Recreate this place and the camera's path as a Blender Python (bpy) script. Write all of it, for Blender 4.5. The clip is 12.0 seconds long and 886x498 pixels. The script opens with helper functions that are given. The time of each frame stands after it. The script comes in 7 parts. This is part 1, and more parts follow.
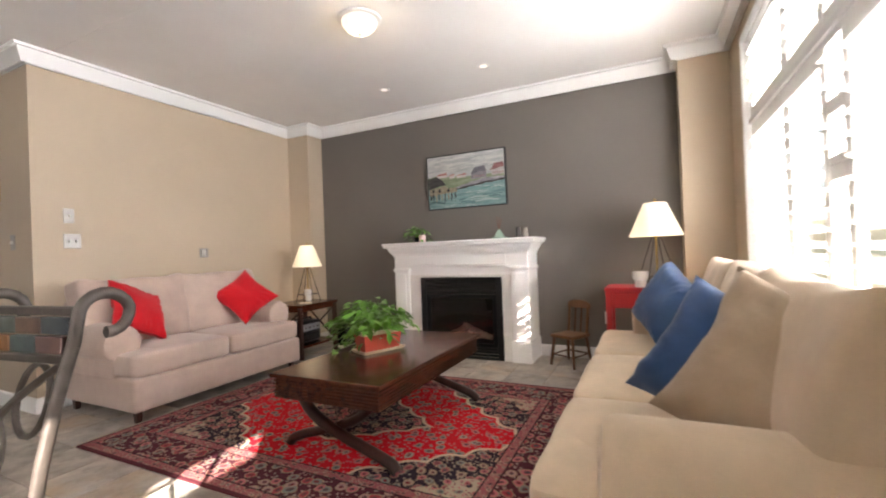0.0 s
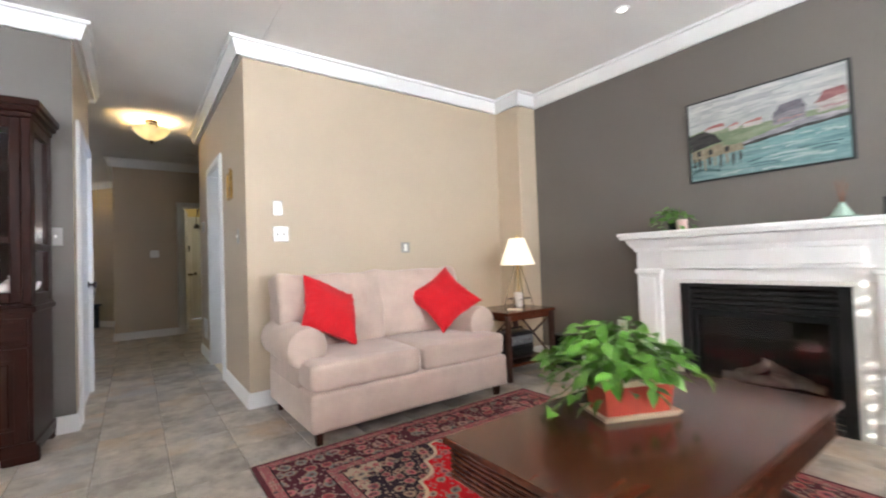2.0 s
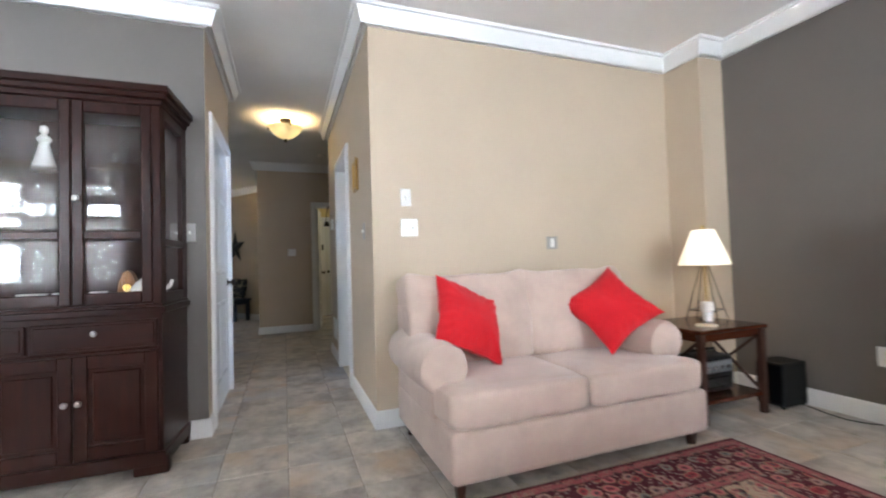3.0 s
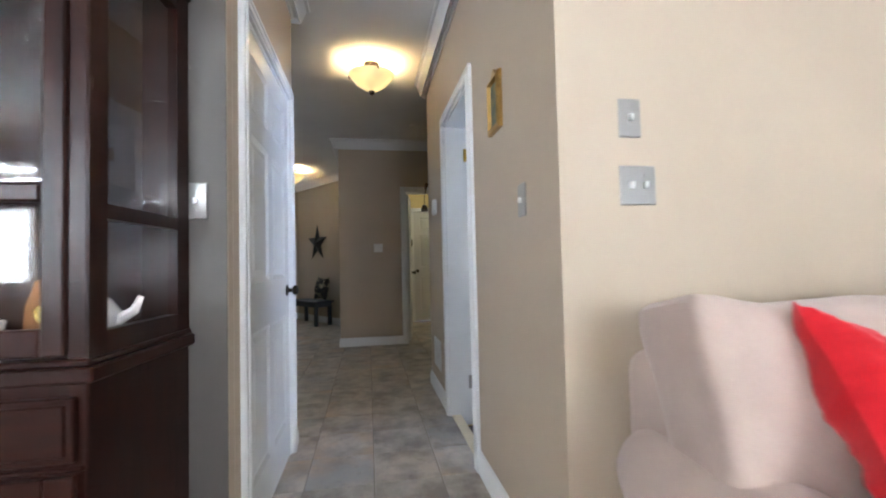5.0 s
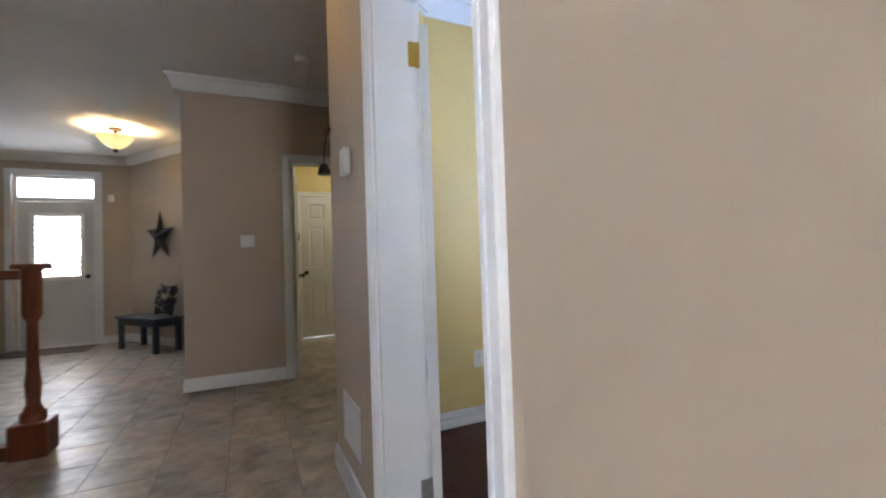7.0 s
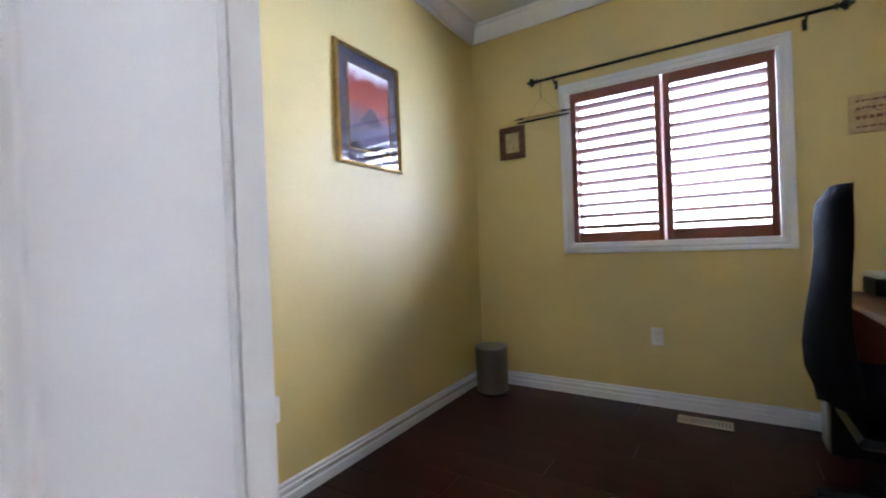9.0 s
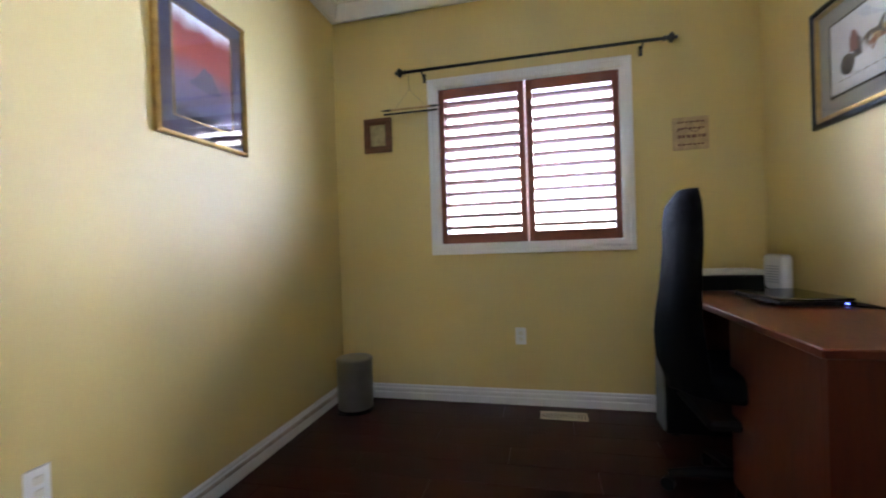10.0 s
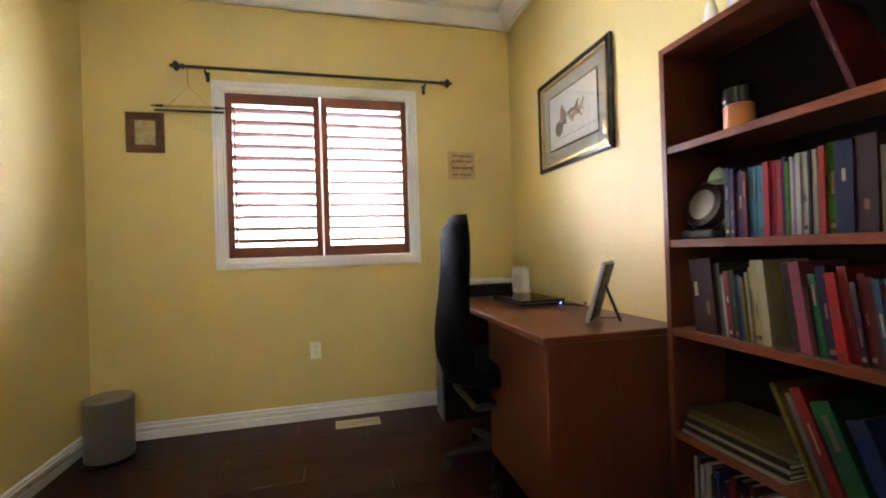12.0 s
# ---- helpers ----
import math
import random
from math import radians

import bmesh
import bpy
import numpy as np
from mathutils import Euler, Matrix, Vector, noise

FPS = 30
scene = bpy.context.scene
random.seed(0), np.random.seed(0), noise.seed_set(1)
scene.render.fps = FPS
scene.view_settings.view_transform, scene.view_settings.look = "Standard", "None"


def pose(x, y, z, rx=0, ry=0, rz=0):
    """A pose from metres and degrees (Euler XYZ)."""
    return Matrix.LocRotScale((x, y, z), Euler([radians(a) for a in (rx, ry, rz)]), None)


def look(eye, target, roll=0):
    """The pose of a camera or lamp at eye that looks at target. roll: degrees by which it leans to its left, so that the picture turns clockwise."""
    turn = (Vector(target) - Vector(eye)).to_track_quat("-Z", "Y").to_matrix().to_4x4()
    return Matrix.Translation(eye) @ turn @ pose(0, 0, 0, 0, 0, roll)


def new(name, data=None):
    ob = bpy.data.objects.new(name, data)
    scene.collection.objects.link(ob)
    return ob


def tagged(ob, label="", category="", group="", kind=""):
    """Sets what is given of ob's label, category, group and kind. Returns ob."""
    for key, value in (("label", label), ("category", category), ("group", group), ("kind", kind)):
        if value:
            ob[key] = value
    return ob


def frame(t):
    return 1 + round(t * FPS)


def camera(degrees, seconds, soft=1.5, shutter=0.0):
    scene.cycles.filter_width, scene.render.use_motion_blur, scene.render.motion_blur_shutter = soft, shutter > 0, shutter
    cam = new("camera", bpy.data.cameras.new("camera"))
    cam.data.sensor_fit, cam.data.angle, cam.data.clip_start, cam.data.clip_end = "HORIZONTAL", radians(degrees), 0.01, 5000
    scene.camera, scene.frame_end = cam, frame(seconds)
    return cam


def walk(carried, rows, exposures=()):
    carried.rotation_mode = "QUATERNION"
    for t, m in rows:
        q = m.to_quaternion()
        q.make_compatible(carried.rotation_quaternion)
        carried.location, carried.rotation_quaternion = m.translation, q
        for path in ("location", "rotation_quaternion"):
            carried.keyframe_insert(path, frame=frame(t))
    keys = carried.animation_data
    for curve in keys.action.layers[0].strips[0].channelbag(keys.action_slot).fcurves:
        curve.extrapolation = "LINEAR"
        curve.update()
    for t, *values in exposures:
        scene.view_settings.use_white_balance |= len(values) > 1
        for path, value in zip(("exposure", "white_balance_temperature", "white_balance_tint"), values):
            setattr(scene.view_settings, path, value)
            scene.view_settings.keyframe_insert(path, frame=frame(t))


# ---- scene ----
cam = camera(91.9, 12.0, soft=2.0, shutter=0.4)
PATH = [
    (0, (-0.143, 0.162, 1.089), (-1.014, 1.962, 1.1), -2.2),
    (0.5, (-0.242, 0.409, 1.068), (-1.281, 2.118, 1.091), -2.3),
    (1, (-0.364, 0.654, 1.081), (-1.596, 2.23, 1.106), -2.1),
    (1.5, (-0.577, 0.856, 1.062), (-2.019, 2.242, 1.098), -2.1),
    (2, (-0.866, 1.022, 1.044), (-2.487, 2.193, 1.093), -2.0),
    (2.5, (-1.186, 1.114, 1.038), (-2.957, 2.041, 1.097), -1.9),
    (3, (-1.536, 1.162, 1.043), (-3.409, 1.858, 1.107), -1.8),
    (3.5, (-1.908, 1.187, 1.042), (-3.844, 1.684, 1.114), -1.7),
    (5.5, (-3.54, 1.148, 1.076), (-5.51, 1.489, 1.142), -1.3),
    (6, (-3.943, 1.161, 1.082), (-5.888, 1.621, 1.145), -1.4),
    (6.5, (-4.303, 1.221, 1.081), (-6.192, 1.875, 1.134), -1.6),
    (8.3, (-5.358, 1.431, 1.048), (-6.822, 2.793, 1.063), -2.2),
    (8.5, (-5.457, 1.467, 1.051), (-6.822, 2.93, 1.059), -2.2),
    (8.8, (-5.542, 1.541, 1.054), (-6.751, 3.135, 1.051), -2.5),
    (9, (-5.622, 1.591, 1.055), (-6.707, 3.271, 1.045), -2.2),
    (9.5, (-5.757, 1.71, 1.056), (-6.547, 3.547, 1.036), -2.0),
    (10, (-5.819, 1.806, 1.029), (-6.279, 3.752, 1.017), -1.9),
    (10.5, (-5.857, 1.845, 1.031), (-5.951, 3.843, 1.019), -1.8),
    (11, (-5.822, 1.85, 1.027), (-5.624, 3.84, 1.018), -1.7),
    (11.5, (-5.833, 1.799, 1.038), (-5.42, 3.756, 1.034), -1.6),
    (12, (-5.835, 1.703, 1.059), (-5.353, 3.644, 1.063), -1.8),
]
EXPOSURES = [(0.0, 2.9, 6750, 17), (1.0, 3.2, 6350, 13), (2.0, 3.35, 6150, 12), (3.5, 3.3, 5750, 10), (6.0, 3.6, 5850, 12), (6.5, 3.66, 5900, 14), (8.5, 4.0, 6000, 16), (9.5, 4.0, 6000, 18), (10.5, 4.1, 6800, 18), (11.5, 4.52, 7750, 17), (12.0, 4.63, 7850, 17)]
walk(cam, [(t, look(*p)) for t, *p in PATH], EXPOSURES)

# ---------------------------------------------------------------- light
world = bpy.data.worlds.new("world")
scene.world = world
world.use_nodes = True
wn = world.node_tree
sky = wn.nodes.new("ShaderNodeTexSky")
sky.sky_type = "NISHITA"
sky.sun_disc = False
sky.sun_elevation = radians(25.5)
sky.sun_rotation = radians(137)
wn.nodes["Background"].inputs[1].default_value = 0.05
wn.links.new(sky.outputs[0], wn.nodes["Background"].inputs[0])

SUN_WAY = Vector((-1.0, 1.08, -0.70)).normalized()
sun_data = bpy.data.lights.new("sun", "SUN")
sun_data.energy, sun_data.angle, sun_data.color = 5.0, radians(0.5), (1, 0.95, 0.87)
sun = new("sun", sun_data)
sun.matrix_world = look((6, -6, 6), Vector((6, -6, 6)) + SUN_WAY)


def window_light(name, m, w, h, power, color=(0.93, 0.97, 1.0), spread=180):
    d = bpy.data.lights.new(name, "AREA")
    d.shape, d.size, d.size_y, d.energy, d.color = "RECTANGLE", w, h, power, color
    d.spread = radians(spread)
    new(name, d).matrix_world = m


def bulb(name, xyz, power, radius=0.04, color=(1, 0.78, 0.48)):
    d = bpy.data.lights.new(name, "POINT")
    d.energy, d.shadow_soft_size, d.color = power, radius, color
    new(name, d).location = xyz


window_light("sky_living_window", look((0.95, 2.6, 1.75), (0.0, 2.6, 1.25)), 2.5, 2.0, 58)
window_light("sky_dining_window", look((0.95, -2.2, 1.62), (0.0, -2.1, 1.1)), 2.5, 1.6, 116)
window_light("sky_office_window", look((-5.86, 5.25, 1.40), (-6.15, 4.0, 1.80)), 1.45, 1.4, 19, (0.47, 0.635, 1.0), 150)
window_light("sky_front_door", look((-12.75, -1.14, 1.7), (-11.0, -1.14, 1.5)), 0.9, 1.7, 2.5)
bulb("bulb_living", (-1.9, 2.6, 2.55), 0.28)
bulb("bulb_hall", (-6.65, 1.205, 2.54), 1.45, 0.05, (1, 0.72, 0.36))
bulb("bulb_foyer", (-10.72, -0.09, 2.535), 3.0, 0.05, (1, 0.74, 0.40))
# unseen fill lamp added to brighten the laundry room; it has no fixture
bulb("fill_laundry", (-10.0, 2.6, 2.3), 1.2, 0.1, (1, 0.92, 0.62))
bulb("bulb_lamp_west", (-3.78, 4.02, 1.08), 0.23)
bulb("bulb_lamp_east", (-0.06, 4.02, 1.26), 0.23)


# ---------------------------------------------------------------- materials
class Nodes:
    """A short way to wire a node material."""

    def __init__(self, name):
        self.m = bpy.data.materials.new(name)
        self.m.use_nodes = True
        self.t = self.m.node_tree
        self.b = self.t.nodes["Principled BSDF"]

    def put(self, node, value, socket):
        if hasattr(value, "is_output"):
            self.t.links.new(value, node.inputs[socket])
        elif value is not None:
            node.inputs[socket].default_value = value

    def node(self, kind, values=(), out=0, operation=None):
        n = self.t.nodes.new(kind)
        if operation:
            n.operation = operation
        for k, v in dict(values).items():
            self.put(n, v, k)
        return n.outputs[out]

    def math(self, op, a, b=0.0, c=None):
        n = self.t.nodes.new("ShaderNodeMath")
        n.operation = op
        self.put(n, a, 0), self.put(n, b, 1)
        if c is not None:
            self.put(n, c, 2)
        return n.outputs[0]

    def mix(self, f, a, b, blend="MIX"):
        n = self.t.nodes.new("ShaderNodeMix")
        n.data_type, n.blend_type = "RGBA", blend
        self.put(n, f, 0), self.put(n, a, 6), self.put(n, b, 7)
        return n.outputs[2]

    def place(self, world_space=False):
        if world_space:
            return self.node("ShaderNodeNewGeometry")
        return self.node("ShaderNodeTexCoord", out=3)

    def noise(self, where, scale, detail=3.0, rough=0.5, stretch=None):
        if stretch:
            where = self.node("ShaderNodeVectorMath", {0: where, 1: stretch}, operation="MULTIPLY")
        return self.node("ShaderNodeTexNoise", {"Vector": where, "Scale": scale, "Detail": detail, "Roughness": rough})

    def ramp(self, f, lo, hi):
        return self.node("ShaderNodeMapRange", {0: f, 1: lo, 2: hi})

    def bump(self, height, strength, distance):
        self.put(self.b, self.node("ShaderNodeBump", {"Height": height, "Strength": strength, "Distance": distance}), "Normal")

    def done(self, color=None, rough=None, metal=None, **more):
        self.put(self.b, color, "Base Color"), self.put(self.b, rough, "Roughness"), self.put(self.b, metal, "Metallic")
        for k, v in more.items():
            self.put(self.b, v, k.replace("_", " "))
        return self.m


def rgb(r, g, b):
    return (r, g, b, 1)


def shade(c, k):
    return (c[0] * k, c[1] * k, c[2] * k, 1)


def plain(name, color, rough=0.5, metal=0.0, vary=0.12, scale=6.0, bump=0.1, grain=150.0, depth=0.002, **more):
    n = Nodes(name)
    w = n.place()
    big, small = n.noise(w, scale), n.noise(w, grain, 2)
    c = n.mix(n.ramp(big, 0.3, 0.7), shade(color, 1 - vary), shade(color, 1 + vary))
    c = n.mix(n.math("MULTIPLY", small, vary), c, shade(color, 0.7))
    n.bump(small, bump, depth)
    r = n.math("ADD", n.math("MULTIPLY", big, 0.12), rough - 0.06)
    return n.done(c, r, metal, **more)


def paint(name, color, rough, orange_peel=0.12, spec=0.5, coat=0.0, sheen=0.45):
    n = Nodes(name)
    w = n.place(True)
    cloud = n.noise(w, 1.3, 4)
    c = n.mix(n.ramp(cloud, 0.3, 0.7), shade(color, 0.955), shade(color, 1.04))
    scuff = n.ramp(n.noise(w, 5, 5), 0.62, 0.8)
    c = n.mix(n.math("MULTIPLY", scuff, 0.10), c, shade(color, 0.75))
    n.bump(n.math("ADD", n.noise(w, 260, 2), n.math("MULTIPLY", n.noise(w, 7, 2), 2.0)), orange_peel, 0.002)
    return n.done(c, rough, Specular_IOR_Level=spec, Coat_Weight=coat, Coat_Roughness=sheen)


def wood(name, color, rough=0.3, along="y", vary=0.35, coat=0.0, fine=1.0):
    n = Nodes(name)
    w = n.place()
    s = {"x": (1.2, 14, 14), "y": (14, 1.2, 14), "z": (14, 14, 1.2)}[along]
    g = n.noise(w, 2.2 * fine, 5, 0.6, stretch=s)
    g2 = n.noise(w, 11 * fine, 3, 0.6, stretch=s)
    c = n.mix(n.ramp(g, 0.3, 0.7), shade(color, 1 - vary), shade(color, 1 + vary))
    c = n.mix(n.math("MULTIPLY", n.ramp(g2, 0.5, 0.75), 0.5), c, shade(color, 0.45))
    n.bump(g2, 0.08, 0.002)
    return n.done(c, n.math("ADD", n.math("MULTIPLY", g2, 0.15), rough - 0.07), Coat_Weight=coat, Coat_Roughness=0.12, Specular_IOR_Level=0.32)


def fabric(name, color, scale=420.0, vary=0.10, rough=0.9, sheen=0.3):
    n = Nodes(name)
    w = n.place()
    weave = n.noise(w, scale, 2)
    rub = n.noise(w, 5.5, 4, 0.6)
    c = n.mix(n.ramp(rub, 0.32, 0.68), shade(color, 1 - vary), shade(color, 1 + vary))
    c = n.mix(n.math("MULTIPLY", n.ramp(weave, 0.4, 0.7), 0.25), c, shade(color, 0.7))
    n.bump(n.math("ADD", n.math("ADD", weave, n.math("MULTIPLY", n.noise(w, 14, 3), 3.0)), n.math("MULTIPLY", n.noise(w, 4.5, 4, 0.6), 6.0)), 0.25, 0.003)
    return n.done(c, rough, Sheen_Weight=sheen, Sheen_Roughness=0.5, Specular_IOR_Level=0.2)


def glowing(name, color, strength, base=None):
    n = Nodes(name)
    w = n.place()
    cloud = n.noise(w, 9, 3)
    n.put(n.b, n.math("MULTIPLY", n.ramp(cloud, 0.1, 0.75), strength), "Emission Strength")
    return n.done(base or color, 0.4, Emission_Color=color)


def pane(name, rough=0.0, tint=(1, 1, 1, 1)):
    """Thin clear glass: mostly see-through, with a glossy face."""
    n = Nodes(name)
    out = n.t.nodes["Material Output"]
    clear = n.node("ShaderNodeBsdfTransparent", {0: tint})
    gloss = n.node("ShaderNodeBsdfGlossy", {"Roughness": rough})
    facing = n.node("ShaderNodeLayerWeight", {0: 0.5}, out=1)
    f = n.math("ADD", n.math("MULTIPLY", n.math("POWER", facing, 4.0), 0.9), 0.045)
    n.t.links.new(n.node("ShaderNodeMixShader", {0: f, 1: clear, 2: gloss}), out.inputs[0])
    return n.m


BEIGE = paint("beige_wall_paint", (0.475, 0.385, 0.282), 0.62)
GREY = paint("grey_accent_paint", (0.135, 0.120, 0.105), 0.55)
YELLOW = paint("yellow_eggshell_paint", (0.63, 0.485, 0.172), 0.58, 0.08, 0.8, 0.5, 0.58)
CEIL = paint("ceiling_white", (0.80, 0.79, 0.77), 0.8, 0.2)
TRIM = paint("trim_white_gloss", (0.74, 0.74, 0.73), 0.32, 0.03)
DOORWHITE = paint("door_white", (0.64, 0.64, 0.62), 0.35, 0.04)
MANTELWHITE = paint("mantel_white", (0.80, 0.79, 0.77), 0.38, 0.05)
SHUTTERWHITE = paint("shutter_white", (0.82, 0.82, 0.80), 0.4, 0.02)
MAHOGANY = wood("mahogany_cabinet", (0.020, 0.0048, 0.0028), 0.30, "z", 0.4, 0.0)
MAHOGANY_H = wood("mahogany_rails", (0.020, 0.0048, 0.0028), 0.30, "x", 0.4, 0.0)
TABLEWOOD = wood("dark_cherry_table", (0.072, 0.019, 0.0085), 0.22, "y", 0.4, 0.25)
LEGWOOD = wood("dark_stained_leg", (0.045, 0.016, 0.010), 0.35, "z", 0.35)
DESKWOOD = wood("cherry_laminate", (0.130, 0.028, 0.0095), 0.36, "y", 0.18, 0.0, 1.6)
# same laminate a fifth darker: shade of upright faces put into the colour
DESKWOOD_V = wood("cherry_laminate_upright_shaded", (0.104, 0.022, 0.0078), 0.38, "z", 0.18, 0.0, 1.6)
SHUTTERWOOD = wood("red_brown_shutter_wood", (0.190, 0.055, 0.026), 0.38, "x", 0.2)
SHUTTERWOOD_V = wood("red_brown_shutter_stile", (0.175, 0.050, 0.024), 0.38, "z", 0.2)
# shutter wood with shade put into its colour, against the window lamp's glare
LOUVREWOOD_SHADED = wood("shaded_louvre_wood", (0.115, 0.048, 0.034), 0.5, "x", 0.2)
LOUVREWOOD_SHADED.node_tree.nodes["Principled BSDF"].inputs["Specular IOR Level"].default_value = 0.08
for m in (MAHOGANY, MAHOGANY_H):
    m.node_tree.nodes["Principled BSDF"].inputs["Specular IOR Level"].default_value = 0.18
OAK = wood("honey_oak", (0.27, 0.12, 0.045), 0.4, "z", 0.25)
CHAIRWOOD = wood("old_brown_chair_wood", (0.10, 0.040, 0.016), 0.4, "z", 0.3)
CHAIRWOOD_LIGHT = wood("worn_tan_chair_wood", (0.17, 0.078, 0.034), 0.42, "z", 0.3)
NEWELWOOD = wood("stained_newel_wood", (0.17, 0.052, 0.022), 0.35, "z", 0.25)
REDPAINT = plain("red_painted_wood", (0.42, 0.018, 0.022), 0.45, vary=0.15)
BEIGESOFA = fabric("pinkish_beige_microfibre", (0.50, 0.385, 0.322), vary=0.09)
TANSOFA = fabric("tan_microfibre", (0.64, 0.495, 0.345), vary=0.09)
TAUPE = fabric("taupe_cotton", (0.47, 0.355, 0.245), vary=0.10)
REDCLOTH = fabric("scarlet_cotton", (0.56, 0.010, 0.018), vary=0.08, sheen=0.15)
BLUECLOTH = fabric("denim_blue_cotton", (0.042, 0.092, 0.215), vary=0.22)
BLACKCLOTH = fabric("black_upholstery", (0.004, 0.004, 0.0045), vary=0.1, sheen=0.0)
BLACKCLOTH.node_tree.nodes["Principled BSDF"].inputs["Specular IOR Level"].default_value = 0.04
BLACKPLASTIC = plain("black_plastic", (0.009, 0.009, 0.010), 0.42, vary=0.1)
BLACKPLASTIC.node_tree.nodes["Principled BSDF"].inputs["Specular IOR Level"].default_value = 0.2
BLACKGLOSS = plain("black_gloss", (0.010, 0.010, 0.011), 0.12, vary=0.05, bump=0.0)
BLACKMETAL = plain("black_metal", (0.012, 0.012, 0.012), 0.5, 0.3, vary=0.2)
IRON = plain("bronze_wrought_iron", (0.10, 0.083, 0.070), 0.42, 0.35, vary=0.35, scale=22)
BRONZE = plain("dark_bronze", (0.035, 0.026, 0.020), 0.35, 0.8)
BRASS = plain("brass", (0.62, 0.44, 0.13), 0.25, 1.0, vary=0.1)
PEWTER = plain("brushed_pewter", (0.33, 0.315, 0.295), 0.36, 0.7, vary=0.08)
STEEL = plain("brushed_steel", (0.34, 0.325, 0.305), 0.36, 1.0, vary=0.12, grain=60)
CHROME = plain("polished_chrome", (0.65, 0.65, 0.65), 0.12, 1.0, vary=0.03, bump=0.0)
WHITEPLASTIC = plain("white_plastic", (0.76, 0.75, 0.72), 0.4, vary=0.03)
IVORYPLASTIC = plain("ivory_plastic", (0.70, 0.66, 0.55), 0.4, vary=0.04)
CERAMIC = plain("white_ceramic", (0.74, 0.72, 0.68), 0.2, vary=0.05)
CLAYRED = plain("red_glazed_planter", (0.50, 0.072, 0.042), 0.45, vary=0.15)
CREAM = plain("cream_glaze", (0.66, 0.57, 0.40), 0.4, vary=0.08)
SOIL = plain("potting_soil", (0.03, 0.02, 0.013), 0.95, vary=0.4, scale=40, bump=0.8)
CELADON = plain("pale_green_glaze", (0.34, 0.46, 0.38), 0.25, vary=0.12)
PAPER = plain("page_paper", (0.62, 0.56, 0.44), 0.85, vary=0.08, grain=300)
GOLD = plain("gilt_frame", (0.42, 0.25, 0.075), 0.35, 0.7, vary=0.25, scale=30)
BROWNFRAME = wood("brown_frame_wood", (0.14, 0.055, 0.026), 0.4, "x", 0.3)
GLASS = pane("clear_pane")
BEVELGLASS = pane("cabinet_glass", 0.02)
FIREGLASS = pane("smoked_fire_glass", 0.05, (0.78, 0.78, 0.78, 1))
SHADELAMP = glowing("lit_lamp_shade", rgb(1.0, 0.80, 0.50), 0.16, rgb(0.8, 0.72, 0.55))
BOWLGLASS = glowing("lit_alabaster_bowl", rgb(1.0, 0.68, 0.24), 0.17, rgb(0.8, 0.66, 0.4))
DOMEGLASS = glowing("lit_frosted_dome", rgb(1.0, 0.88, 0.62), 0.25, rgb(0.9, 0.85, 0.75))
DOWNLIGHT = glowing("lit_downlight", rgb(1.0, 0.93, 0.82), 0.4)
BLUELED = glowing("blue_indicator", rgb(0.1, 0.15, 1.0), 1.0)


def floor_tile_material():
    """Slate-look ceramic in greys, tans and rust, each piece its own shade."""
    n = Nodes("slate_look_tile")
    w = n.place(True)
    pick = n.node("ShaderNodeObjectInfo", out=5)
    isl = n.node("ShaderNodeNewGeometry", out=8)
    r = n.math("FRACT", n.math("ADD", pick, isl))
    shift = n.node("ShaderNodeCombineXYZ", {0: n.math("MULTIPLY", r, 37.0), 1: n.math("MULTIPLY", r, 91.0)})
    where = n.node("ShaderNodeVectorMath", {0: w, 1: shift}, operation="ADD")
    cloud = n.noise(where, 4.5, 5, 0.62)
    vein = n.noise(where, 13, 5, 0.65)
    c = n.mix(n.ramp(cloud, 0.36, 0.64), rgb(0.225, 0.195, 0.165), rgb(0.61, 0.55, 0.475))
    cool = n.math("MULTIPLY", n.ramp(n.noise(where, 2.4, 4, 0.6), 0.48, 0.62), n.ramp(n.math("FRACT", n.math("MULTIPLY", r, 7.3)), 0.35, 0.9))
    c = n.mix(n.math("MULTIPLY", cool, 0.8), c, rgb(0.36, 0.375, 0.395))
    rust = n.math("MULTIPLY", n.ramp(n.noise(where, 3.0, 3), 0.5, 0.68), n.ramp(r, 0.25, 0.8))
    c = n.mix(n.math("MULTIPLY", rust, 0.75), c, rgb(0.52, 0.34, 0.175))
    c = n.mix(n.math("MULTIPLY", n.ramp(vein, 0.55, 0.75), 0.5), c, rgb(0.13, 0.115, 0.10))
    c = n.mix(0.25, c, n.mix(r, shade((0.42, 0.37, 0.31), 0.65), shade((0.42, 0.37, 0.31), 1.3)))
    n.bump(vein, 0.25, 0.004)
    return n.done(c, n.math("ADD", n.math("MULTIPLY", vein, 0.2), 0.28), Specular_IOR_Level=0.35)


def plank_material():
    n = Nodes("dark_red_laminate")
    w = n.place(True)
    r = n.node("ShaderNodeObjectInfo", out=5)
    shift = n.node("ShaderNodeCombineXYZ", {0: n.math("MULTIPLY", r, 37.0), 1: n.math("MULTIPLY", r, 11.0)})
    where = n.node("ShaderNodeVectorMath", {0: w, 1: shift}, operation="ADD")
    g = n.noise(where, 3.0, 5, 0.6, stretch=(1.0, 12, 1))
    c = n.mix(n.ramp(g, 0.3, 0.7), rgb(0.026, 0.0045, 0.003), rgb(0.040, 0.0068, 0.0045))
    c = n.mix(n.math("MULTIPLY", r, 0.5), c, rgb(0.030, 0.007, 0.005))
    n.bump(g, 0.06, 0.002)
